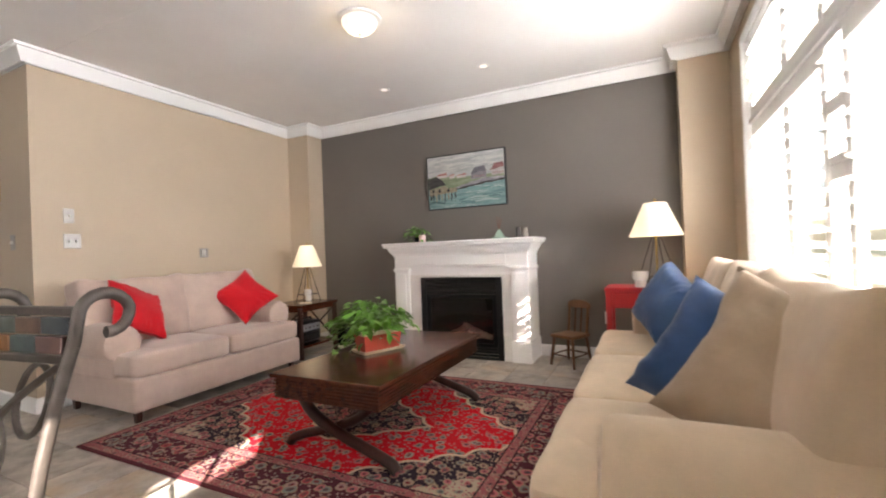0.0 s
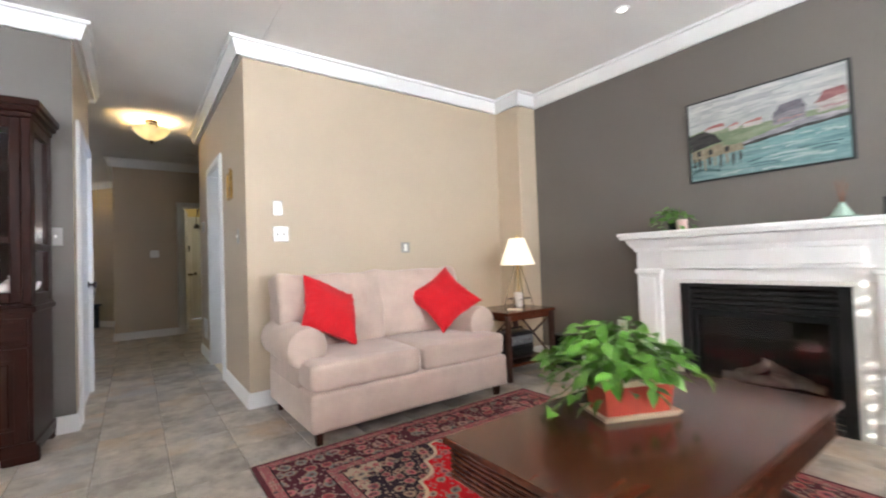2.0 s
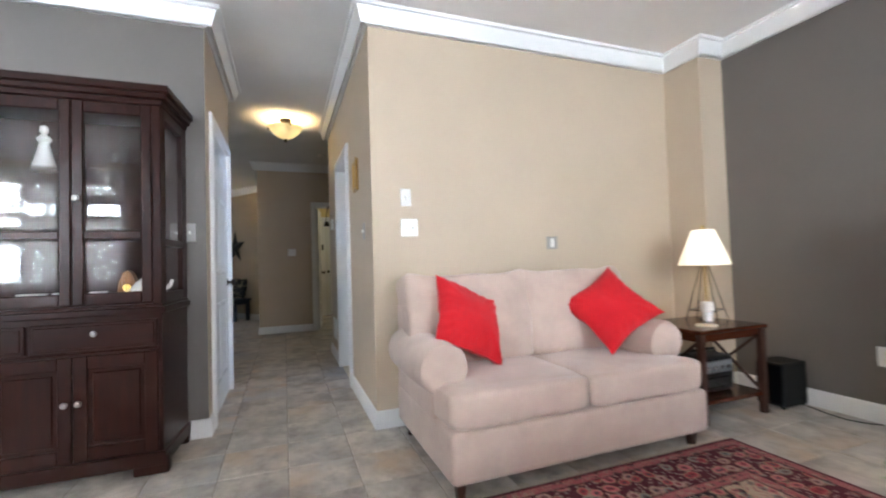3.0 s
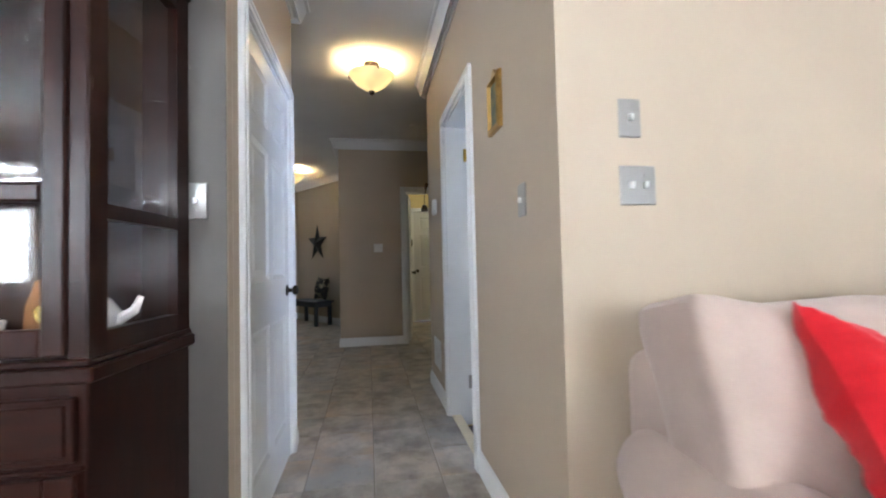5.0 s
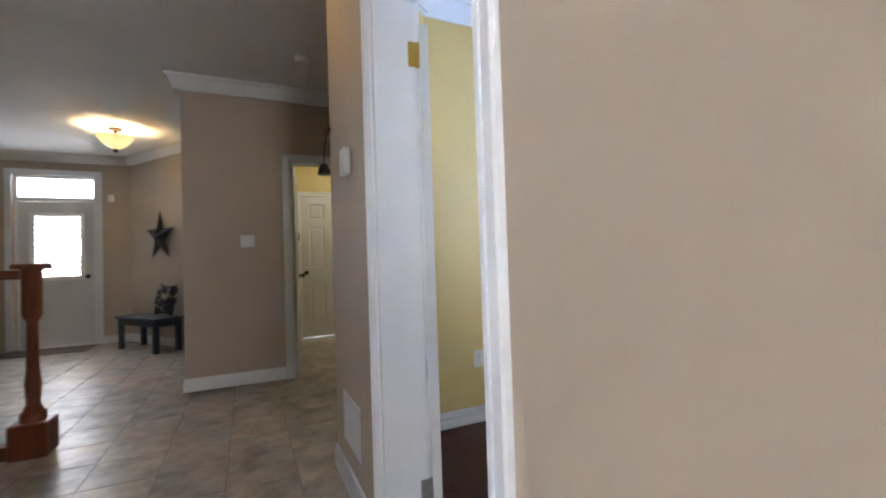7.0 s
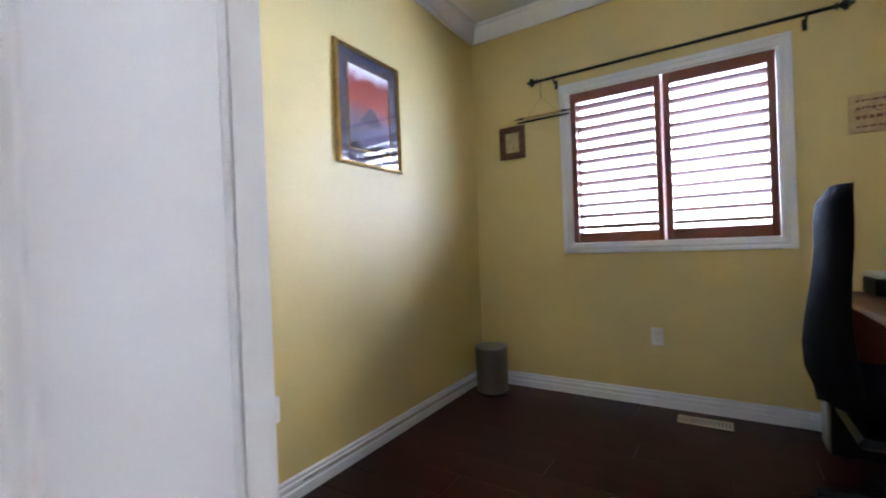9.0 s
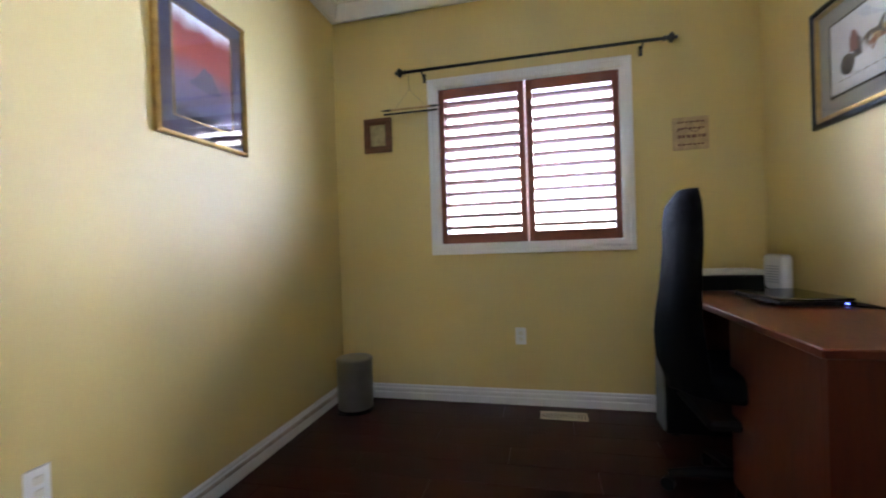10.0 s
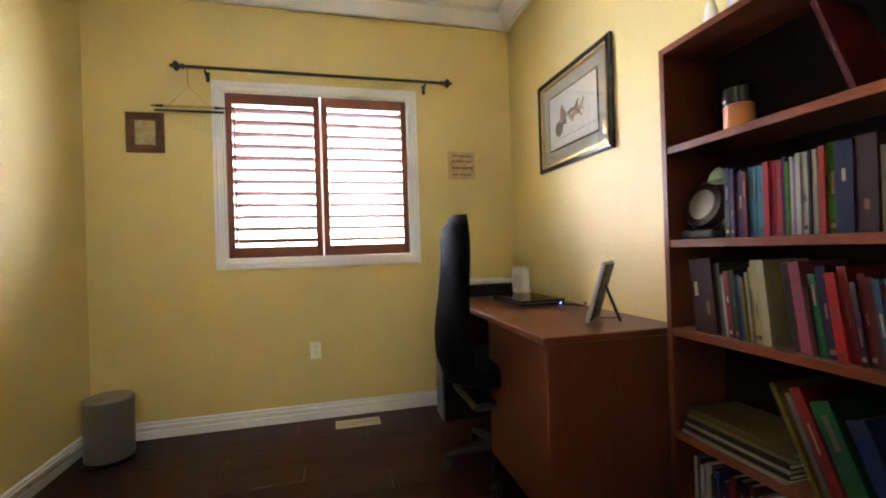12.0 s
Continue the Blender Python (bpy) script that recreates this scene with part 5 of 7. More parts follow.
    part("stand", lathe([(rr * 0.7, 0), (rr * 0.7, hh * 0.45), (rr * 0.95, hh * 0.5)], 20), WHITEPLASTIC, c, "", True)
    part("cup", lathe([(rr * 0.95, hh * 0.5), (rr, hh * 0.55), (rr, hh), (rr * 0.9, hh), (rr * 0.88, hh * 0.8)], 20), CERAMIC, c, "", True)


def red_table():
    r = thing("side_table", (-0.23, 4.06, 0), 0, "red painted wooden side table with one drawer", "side table")
    hx, hy = 0.265, 0.185
    part("tabletop", boxes(((-hx, -hy, 0.715), (hx, hy, 0.741)), bevel=0.005), REDPAINT, r)
    part("apron", boxes(((-hx + 0.03, -hy + 0.025, 0.575), (hx - 0.03, hy - 0.025, 0.715))), REDPAINT, r)
    d = part("drawer", boxes(((-hx + 0.075, -hy + 0.012, 0.59), (hx - 0.075, -hy + 0.026, 0.70)), bevel=0.004), REDPAINT, r)
    part("knob", lathe([(0.008, 0), (0.014, 0.012), (0.01, 0.022)], 12, pose(0, -hy + 0.012, 0.645, 90)), BLACKMETAL, d)
    for x in (-hx + 0.03, hx - 0.03):
        for y in (-hy + 0.03, hy - 0.03):
            part("leg", boxes(((x - 0.022, y - 0.022, 0), (x + 0.022, y + 0.022, 0.715)), bevel=0.003), REDPAINT, r)


red_table()


def child_chair():
    r = thing("wooden_chair", (-0.84, 4.23, 0), -28, "small old child's wooden chair with arched back", "chair")
    part("seat", boxes(((-0.13, -0.13, 0.255), (0.13, 0.13, 0.285)), bevel=0.012, seg=2), CHAIRWOOD_LIGHT, r)
    for x, y in ((-0.10, -0.10), (0.10, -0.10), (-0.10, 0.10), (0.10, 0.10)):
        part("leg", tube([(x * 1.28, y * 1.28, 0), (x * 1.18, y * 1.18, 0.09), (x, y, 0.258)], [0.012, 0.015, 0.013], 8), CHAIRWOOD, r)
    for a, b in (((-0.118, -0.118), (0.118, -0.118)), ((-0.118, 0.118), (0.118, 0.118)), ((-0.115, -0.115), (-0.115, 0.115)), ((0.115, -0.115), (0.115, 0.115))):
        part("stretcher", tube([(*a, 0.10), (*b, 0.10)], 0.008, 6), CHAIRWOOD, r)
    for x in (-0.10, -0.033, 0.033, 0.10):
        part("spindle", tube([(x, 0.11, 0.28), (x * 1.02, 0.145, 0.54)], 0.013 if abs(x) > 0.05 else 0.008, 8), CHAIRWOOD_LIGHT if abs(x) > 0.05 else CHAIRWOOD, r)
    arch = [(-0.12, 0.51)] + [(0.12 * -math.cos(math.pi * i / 10), 0.535 + 0.05 * math.sin(math.pi * i / 10)) for i in range(11)] + [(0.12, 0.51)]
    part("crest_rail", flat_shape(arch, 0.02, Matrix.Translation((0, 0.155, 0))), CHAIRWOOD_LIGHT, r)


child_chair()


def iron_chair():
    """Dining chair of wrought iron with scrolled posts and slate tiles in its back; faces -y."""
    r = thing("dining_chair", (-1.455, 0.435, 0), 6, "wrought iron dining chair with scrolled back and slate tile inlay", "chair")
    for s in (-1, 1):
        x = s * 0.205
        pts = [(x, 0.05, 0.0), (x, 0.06, 0.22), (x, 0.085, 0.45), (x, 0.125, 0.68), (x, 0.159, 0.82), (x, 0.19, 0.92)]
        for i in range(14):
            a = math.pi - i * math.pi * 1.5 / 13
            k = 1 - 0.25 * max(0, i - 8) / 5
            pts.append((x, 0.255 + 0.056 * k * math.cos(a), 0.972 + 0.052 * k * math.sin(a)))
        part("back_post", tube(pts, 0.014, 10, flat=(0.014, 0.011)), IRON, r, "", True)
        part("front_leg", tube([(x, -0.34, 0.0), (x, -0.32, 0.2), (x, -0.30, 0.44)], 0.013, 8), IRON, r)
        arc = [(s * (0.195 - 0.235 * math.sin(math.pi * i / 14)), 0.09 + 0.0064 * i, 0.47 + 0.0295 * i) for i in range(15)]
        part("scroll", tube(arc, 0.009, 8), IRON, r, "", True)
        ring = [(s * (0.105 + 0.055 * math.cos(k * math.pi / 9)), 0.165 + 0.016 * math.sin(k * math.pi / 9), 0.80 + 0.075 * math.sin(k * math.pi / 9)) for k in range(19)]
        part("ring", tube(ring, 0.007, 8), IRON, r, "", True)
    for z, y in ((0.888, 0.178), (0.988, 0.207)):
        part("back_rail", boxes(((-0.205, y - 0.010, z - 0.010), (0.205, y + 0.010, z + 0.010)), bevel=0.003), IRON, r)
    cols = [(0.07, 0.09, 0.085), (0.20, 0.085, 0.03), (0.06, 0.085, 0.085), (0.11, 0.06, 0.05), (0.26, 0.14, 0.035), (0.08, 0.10, 0.09), (0.13, 0.08, 0.055), (0.05, 0.065, 0.07)]
    for i in range(4):
        for j in range(2):
            x0 = -0.19 + i * 0.0955
            z0 = 0.898 + j * 0.040
            c = cols[(i + 4 * j) % 8]
            part("slate_tile", boxes(((x0, 0.176 + j * 0.011, z0), (x0 + 0.093, 0.192 + j * 0.011, z0 + 0.038)), bevel=0.002), plain("slate_%d" % (i + 4 * j), c, 0.5, vary=0.4, scale=25), r)
    part("seat", cushion((0.46, 0.44, 0.07), 0.15, 8, 0.003), fabric("brown_seat_cloth", (0.12, 0.075, 0.05)), r, "", True).matrix_basis = Matrix.Translation((0, -0.125, 0.47))
    part("seat_frame", boxes(((-0.215, -0.33, 0.425), (0.215, 0.09, 0.445)), bevel=0.004), IRON, r)


iron_chair()


# ---------------------------------------------------------------- living room: china cabinet
def china_cabinet():
    r = thing("china_cabinet", (-4.17, 0.004, 0), 90, "dark mahogany china cabinet with glazed doors and pewter knobs", "cabinet")
    B = 0.433       # depth to the wall
    h0, h1 = 0.553, 0.588

    def block(z0, z1, f, b, grow=0.0, name="body", mat=MAHOGANY, y0=0.0, y1=B):
        bm = bmesh.new()
        q = [(-f - grow, y0 - grow), (f + grow, y0 - grow), (b + grow, y1), (-b - grow, y1)]
        lo, hi = [bm.verts.new((x, y, z0)) for x, y in q], [bm.verts.new((x, y, z1)) for x, y in q]
        bm.faces.new(lo[::-1]), bm.faces.new(hi)
        for i in range(4):
            bm.faces.new((lo[i], lo[(i + 1) % 4], hi[(i + 1) % 4], hi[i]))
        bmesh.ops.bevel(bm, geom=bm.edges[:], offset=0.004, segments=1, affect="EDGES")
        return part(name, bm, mat, r)
    block(0.10, 0.83, h0, h1)
    block(0.045, 0.115, h0, h1, 0.014, "plinth", MAHOGANY_H)
    block(0.828, 0.862, h0, h1, 0.018, "waist_moulding", MAHOGANY_H)
    block(0.862, 0.878, h0, h1, 0.008, "waist_moulding", MAHOGANY_H)
    for x in (-0.50, 0.50):
        part("bracket_foot", boxes(((x - 0.08, -0.012, 0.0), (x + 0.08, 0.05, 0.09)), bevel=0.012, seg=2), MAHOGANY, r)
        part("bracket_foot", boxes(((x - 0.05 + (0.05 if x > 0 else -0.05), B - 0.07, 0.0), (x + 0.05 + (0.05 if x > 0 else -0.05), B - 0.01, 0.09)), bevel=0.01), MAHOGANY, r)
    # hutch carcass
    part("back_panel", boxes(((-h1 + 0.01, B - 0.015, 0.878), (h1 - 0.01, B, 1.93))), MAHOGANY, r)
    for s in (-1, 1):
        fb = bmesh.new()
        for (x0, y0), (x1, y1), z0, z1 in (((h0, 0.0), (h0 + 0.008, 0.055), 0.878, 1.93), ((h1 - 0.008, B - 0.06), (h1, B), 0.878, 1.93), ((h0 + 0.007, 0.055), (h1 - 0.008, B - 0.06), 0.878, 0.93),
                                           ((h0 + 0.007, 0.055), (h1 - 0.008, B - 0.06), 1.87, 1.93), ((h0 + 0.007, 0.055), (h1 - 0.008, B - 0.06), 1.185, 1.22)):
            q = [(x0 - 0.03, y0), (x0, y0), (x1, y1), (x1 - 0.03, y1)]
            lo, hi = [fb.verts.new((s * x, y, z0)) for x, y in q], [fb.verts.new((s * x, y, z1)) for x, y in q]
            fb.faces.new(lo), fb.faces.new(hi)
            for i in range(4):
                fb.faces.new((lo[i], lo[(i + 1) % 4], hi[(i + 1) % 4], hi[i]))
        part("side_frame", fb, MAHOGANY, r)
        gp = bmesh.new()
        q = [(h0 - 0.008, 0.055), (h1 - 0.022, B - 0.06)]
        gp.faces.new([gp.verts.new((s * x, y, z)) for (x, y), z in ((q[0], 0.93), (q[1], 0.93), (q[1], 1.87), (q[0], 1.87))])
        part("side_glass", gp, BEVELGLASS, r)
    block(1.925, 1.955, h0, h1, 0.010, "cornice", MAHOGANY_H)
    block(1.955, 1.985, h0, h1, 0.030, "cornice", MAHOGANY_H)
    block(1.985, 2.025, h0, h1, 0.045, "cornice", MAHOGANY_H)
    for z in (1.27, 1.585):
        part("glass_shelf", boxes(((-h0 + 0.02, 0.06, z), (h0 - 0.02, B - 0.03, z + 0.008))), BEVELGLASS, r)
    part("hutch_floor", boxes(((-h0 + 0.015, 0.03, 0.876), (h0 - 0.015, B - 0.016, 0.89))), MAHOGANY_H, r)
    for s in (-1, 1):
        part("corner_post", boxes(((s * h0 - (0.0 if s < 0 else 0.042), -0.002, 0.878), (s * h0 + (0.042 if s < 0 else 0.0), 0.03, 1.925)), bevel=0.004), MAHOGANY, r)
    # glazed doors
    for i, (a, b) in enumerate(((-0.514, -0.174), (-0.17, 0.17), (0.174, 0.514))):
        d = part("glazed_door", boxes(((a, -0.012, 0.885), (a + 0.048, 0.012, 1.92)), ((b - 0.048, -0.012, 0.885), (b, 0.012, 1.92)), ((a + 0.048, -0.012, 0.885), (b - 0.048, 0.012, 0.945)),
                                      ((a + 0.048, -0.012, 1.86), (b - 0.048, 0.012, 1.92)), ((a + 0.048, -0.012, 1.215), (b - 0.048, 0.012, 1.255)), bevel=0.005), MAHOGANY, r)
        for z0, z1 in ((0.945, 1.215), (1.255, 1.86)):
            pb = bmesh.new()
            e = 0.016
            o, n = [(a + 0.046, z0), (b - 0.046, z0), (b - 0.046, z1), (a + 0.046, z1)], [(a + 0.046 + e, z0 + e), (b - 0.046 - e, z0 + e), (b - 0.046 - e, z1 - e), (a + 0.046 + e, z1 - e)]
            ov, nv = [pb.verts.new((x, 0.0, z)) for x, z in o], [pb.verts.new((x, -0.003, z)) for x, z in n]
            for k in range(4):
                pb.faces.new((ov[k], ov[(k + 1) % 4], nv[(k + 1) % 4], nv[k]))
            pb.faces.new(nv)
            part("bevelled_pane", pb, BEVELGLASS, d)
        if i != 1:
            kx = b - 0.022 if i == 0 else a + 0.022
            part("knob", lathe([(0.009, 0), (0.007, 0.012), (0.016, 0.02), (0.013, 0.03), (0.004, 0.033)], 16, pose(kx, -0.012, 1.42, 90)), PEWTER, d, "brushed pewter knob", True)
    # drawers and lower doors
    for a, b, kx in ((-0.535, -0.008, -0.27), (0.008, 0.535, 0.27)):
        d = part("drawer", boxes(((a, -0.016, 0.662), (b, 0.0, 0.80)), ((a + 0.014, -0.021, 0.676), (b - 0.014, -0.012, 0.786)), bevel=0.004), MAHOGANY_H, r)
        part("knob", lathe([(0.009, 0), (0.007, 0.012), (0.016, 0.02), (0.013, 0.03), (0.004, 0.033)], 16, pose(kx, -0.02, 0.745, 90)), PEWTER, d, "brushed pewter knob", True)
    part("rail_bead", boxes(((-0.55, -0.012, 0.642), (0.55, 0.0, 0.654)), bevel=0.004), MAHOGANY_H, r)
    for a, b, kx in ((-0.535, -0.178, -0.20), (-0.174, 0.174, 0.15), (0.178, 0.535, 0.205)):
        d = part("cupboard_door", boxes(((a, -0.016, 0.125), (a + 0.058, 0.0, 0.635)), ((b - 0.058, -0.016, 0.125), (b, 0.0, 0.635)), ((a + 0.058, -0.016, 0.125), (b - 0.058, 0.0, 0.19)), ((a + 0.058, -0.016, 0.572), (b - 0.058, 0.0, 0.635)), bevel=0.003), MAHOGANY, r)
        pb = boxes(((a + 0.05, -0.004, 0.18), (b - 0.05, 0.001, 0.58)))
        box(pb, (a + 0.078, -0.012, 0.21), (b - 0.078, -0.003, 0.552), 0.008)
        part("raised_panel", pb, MAHOGANY, d)
        part("knob", lathe([(0.009, 0), (0.007, 0.012), (0.016, 0.02), (0.013, 0.03), (0.004, 0.033)], 16, pose(kx, -0.016, 0.41, 90)), PEWTER, d, "brushed pewter knob", True)


china_cabinet()


def china_pieces():
    """What stands on the cabinet's shelves."""
    glassy = pane("crystal", 0.03, (0.9, 0.92, 0.93, 1))
    Z0, Z1, Z2 = 0.891, 1.279, 1.594
    f = thing("figurine", (-4.38, -0.02, Z2), 0, "white porcelain figurine on the cabinet's top shelf", "figurine")
    part("body", lathe([(0.055, 0), (0.05, 0.03), (0.03, 0.11), (0.022, 0.15), (0.034, 0.17), (0.012, 0.195), (0.02, 0.215), (0.017, 0.235), (0.004, 0.245)], 18), CERAMIC, f, "", True)
    for k, (y, h) in enumerate(((0.28, 0.13), (0.34, 0.15), (0.40, 0.12), (0.46, 0.14), (-0.33, 0.14), (-0.40, 0.13), (-0.26, 0.15))):
        g = thing("wine_glass", (-4.40 + 0.04 * (k % 2), y, Z2), 0, "clear stemmed glass on the cabinet's top shelf", "glass", "stemmed glasses")
        part("bowl", lathe([(0.024, 0), (0.022, 0.004), (0.004, 0.008), (0.004, h * 0.45), (0.022, h * 0.55), (0.028, h * 0.75), (0.024, h)], 16, caps=False), glassy, g, "", True)
    t = thing("teapot", (-4.37, 0.44, Z0), 0, "white porcelain teapot with red trim in the cabinet", "teapot")
    part("body", lathe([(0.045, 0), (0.075, 0.03), (0.078, 0.06), (0.05, 0.10), (0.03, 0.11)], 22), CERAMIC, t, "", True)
    part("lid", lathe([(0.034, 0.11), (0.02, 0.125), (0.008, 0.13), (0.012, 0.145), (0.003, 0.152)], 16), CERAMIC, t, "", True)
    part("spout", tube([(0.0, 0.06, 0.04), (0.0, 0.11, 0.07), (0.0, 0.125, 0.105)], [0.016, 0.012, 0.008], 8), CERAMIC, t)
    part("handle", tube([(0.0, -0.05, 0.09), (0.0, -0.105, 0.085), (0.0, -0.105, 0.04), (0.0, -0.06, 0.03)], 0.007, 8), CERAMIC, t)
    c = thing("mantel_clock", (-4.42, 0.35, Z0), 0, "small wooden clock with gilt dial in the cabinet", "clock")
    part("case", flat_shape([(-0.05, 0), (0.05, 0), (0.042, 0.09), (0.02, 0.15), (0.0, 0.165), (-0.02, 0.15), (-0.042, 0.09)], 0.06, pose(0, 0, 0, 0, 0, 90)), OAK, c)
    part("dial", lathe([(0.024, 0), (0.022, 0.004)], 20, pose(0.062, 0, 0.07, 0, 90, 0)), BRASS, c)
    for k, (y, s) in enumerate(((0.22, 0.05), (0.05, 0.06), (-0.04, 0.04), (-0.10, 0.05), (-0.28, 0.06), (-0.40, 0.05))):
        p = thing("teacup", (-4.36 - 0.03 * (k % 2), y, Z0), 0, "white china cup and saucer in the cabinet", "cup", "china cups")
        part("saucer", lathe([(0.03, 0), (0.058, 0.01), (0.06, 0.012), (0.03, 0.005)], 20), CERAMIC, p, "", True)
        part("cup", lathe([(0.02, 0.006), (0.036, 0.03), (0.041, 0.055), (0.038, 0.055), (0.02, 0.012)], 20), CERAMIC, p, "", True)


china_pieces()


# ---------------------------------------------------------------- ceiling lights
def dome_light():
    r = thing("ceiling_light", (-1.90, 2.60, H), 0, "flush ceiling light with a lit frosted dome and white rim", "ceiling light")
    part("rim", lathe([(0.125, -0.02), (0.15, -0.014), (0.15, 0.0)], 32), TRIM, r, "", True)
    part("dome", lathe([(0.006, -0.105), (0.05, -0.098), (0.09, -0.078), (0.115, -0.05), (0.122, -0.02)], 32, caps=False), DOMEGLASS, r, "", True)
    part("finial", lathe([(0.003, -0.128), (0.009, -0.12), (0.007, -0.108), (0.016, -0.104)], 14), BRASS, r)


def bowl_light(x, y, group_label, s=1.0, wide=1.0):
    r = thing("ceiling_light", (x, y, H), 15, group_label, "ceiling light", "bowl lights")
    part("canopy", lathe([(0.06 * s, -0.03), (0.062 * s, -0.024), (0.062 * s, 0.0)], 28), BRONZE, r, "", True)
    part("stem", lathe([(0.016, -0.09), (0.016, -0.028)], 12), BRONZE, r)
    part("bowl", lathe([(q * wide, z * s) for q, z in ((0.01, -0.225), (0.06 * s, -0.208), (0.115 * s, -0.165), (0.15 * s, -0.118), (0.165 * s, -0.095), (0.158 * s, -0.095), (0.11 * s, -0.155))], 36, caps=False), BOWLGLASS, r, "lit amber alabaster bowl", True)
    part("finial", lathe([(0.004, -0.262 * s), (0.022 * s, -0.25 * s), (0.024 * s, -0.23 * s), (0.01, -0.222 * s)], 16), BRONZE, r)
    for k in range(3):
        a = k * 2 * math.pi / 3
        q = s * wide
        part("clip", tube([(0.02 * math.cos(a), 0.02 * math.sin(a), -0.06), (0.12 * q * math.cos(a), 0.12 * q * math.sin(a), -0.078), (0.17 * q * math.cos(a), 0.17 * q * math.sin(a), -0.088), (0.169 * q * math.cos(a), 0.169 * q * math.sin(a), -0.115)], 0.007, 6), BRONZE, r)


dome_light()
bowl_light(-6.65, 1.205, "lit amber bowl ceiling light in the hall", 1.0, 1.12)
bowl_light(-10.72, -0.09, "lit amber bowl ceiling light in the foyer", 1.1)
for x, y in ((-2.47, 3.77), (-1.42, 3.76)):
    r = thing("downlight", (x, y, H), 0, "small recessed ceiling downlight, lit", "ceiling light", "downlights")
    part("trim_ring", lathe([(0.034, -0.005), (0.05, -0.006), (0.053, 0.0)], 24, caps=False), TRIM, r, "", True)
    part("lens", lathe([(0.001, -0.003), (0.035, -0.003)], 24, caps=False), DOWNLIGHT, r)
r = thing("smoke_detector", (-8.15, 1.72, H), 0, "round white smoke detector on the hall ceiling", "smoke detector")
part("body", lathe([(0.05, -0.04), (0.062, -0.03), (0.065, -0.012), (0.06, 0.0)], 24), WHITEPLASTIC, r, "", True)


# ---------------------------------------------------------------- switches and plates
def plate(name, at, w, h, kind, mat, label, category):
    """A wall plate in its xz plane, front at y = -0.006."""
    r = thing(name, (0, 0, 0), 0, label, category, "wall plates")
    r.matrix_world = at
    part("cover", boxes(((-w / 2, -0.006, -h / 2), (w / 2, 0.001, h / 2)), bevel=0.003), mat, r)
    n = 2 if kind == "double" else 1
    for i in range(n):
        x = (i - (n - 1) / 2) * 0.046
        if kind == "outlet":
            for z in (-0.02, 0.02):
                part("socket", boxes(((x - 0.015, -0.009, z - 0.013), (x + 0.015, -0.004, z + 0.013)), bevel=0.002), IVORYPLASTIC, r)
        elif kind == "rocker":
            part("rocker", boxes(((x - 0.017, -0.010, -0.033), (x + 0.017, -0.004, 0.033)), bevel=0.002), WHITEPLASTIC, r)
        else:
            part("toggle", box(bmesh.new(), (x - 0.006, -0.018, -0.010), (x + 0.006, -0.004, 0.010), 0.002), WHITEPLASTIC, r)
            for z in (-0.03, 0.03):
                part("screw", lathe([(0.003, 0), (0.002, 0.0015)], 8, pose(x, -0.006, z, 90)), PEWTER, r)


PY = lambda x, z: pose(x, HY, z)
PX = lambda y, z: pose(SX, y, z, 0, 0, 90)
plate("light_switch", PX(1.927, 1.484), 0.072, 0.116, "single", PEWTER, "single toggle switch with brushed pewter plate", "switch")
plate("light_switch", PX(1.946, 1.283), 0.117, 0.118, "double", PEWTER, "double toggle switch with brushed pewter plate", "switch")
plate("light_switch", PX(3.056, 1.167), 0.095, 0.095, "rocker", PEWTER, "square control with white centre and pewter rim", "switch")
plate("light_switch", PY(-4.575, 1.284), 0.072, 0.118, "single", PEWTER, "single toggle switch with brushed pewter plate in the hall", "switch")
plate("light_switch", pose(FX, 1.286, 1.286, 0, 0, 90), 0.115, 0.11, "rocker", WHITEPLASTIC, "white rocker switch at the hall's end", "switch")
plate("light_switch", pose(CX, 0.612, 1.282, 0, 0, 90), 0.072, 0.118, "single", PEWTER, "single toggle switch beside the china cabinet", "switch")
plate("wall_outlet", pose(-5.995, ON, 0.395), 0.072, 0.116, "outlet", WHITEPLASTIC, "white duplex outlet under the office window", "outlet")
plate("wall_outlet", pose(-3.02, NY, 0.40), 0.10, 0.118, "outlet", WHITEPLASTIC, "white outlet with plugs on the grey wall", "outlet")
plate("wall_outlet", pose(-0.52, NY, 0.40), 0.072, 0.118, "outlet", WHITEPLASTIC, "white outlet on the grey wall by the red table", "outlet")
plate("wall_outlet", pose(-7.2955, 2.75, 0.36, 0, 0, 91), 0.072, 0.116, "outlet", WHITEPLASTIC, "white duplex outlet low on the office wall", "outlet")


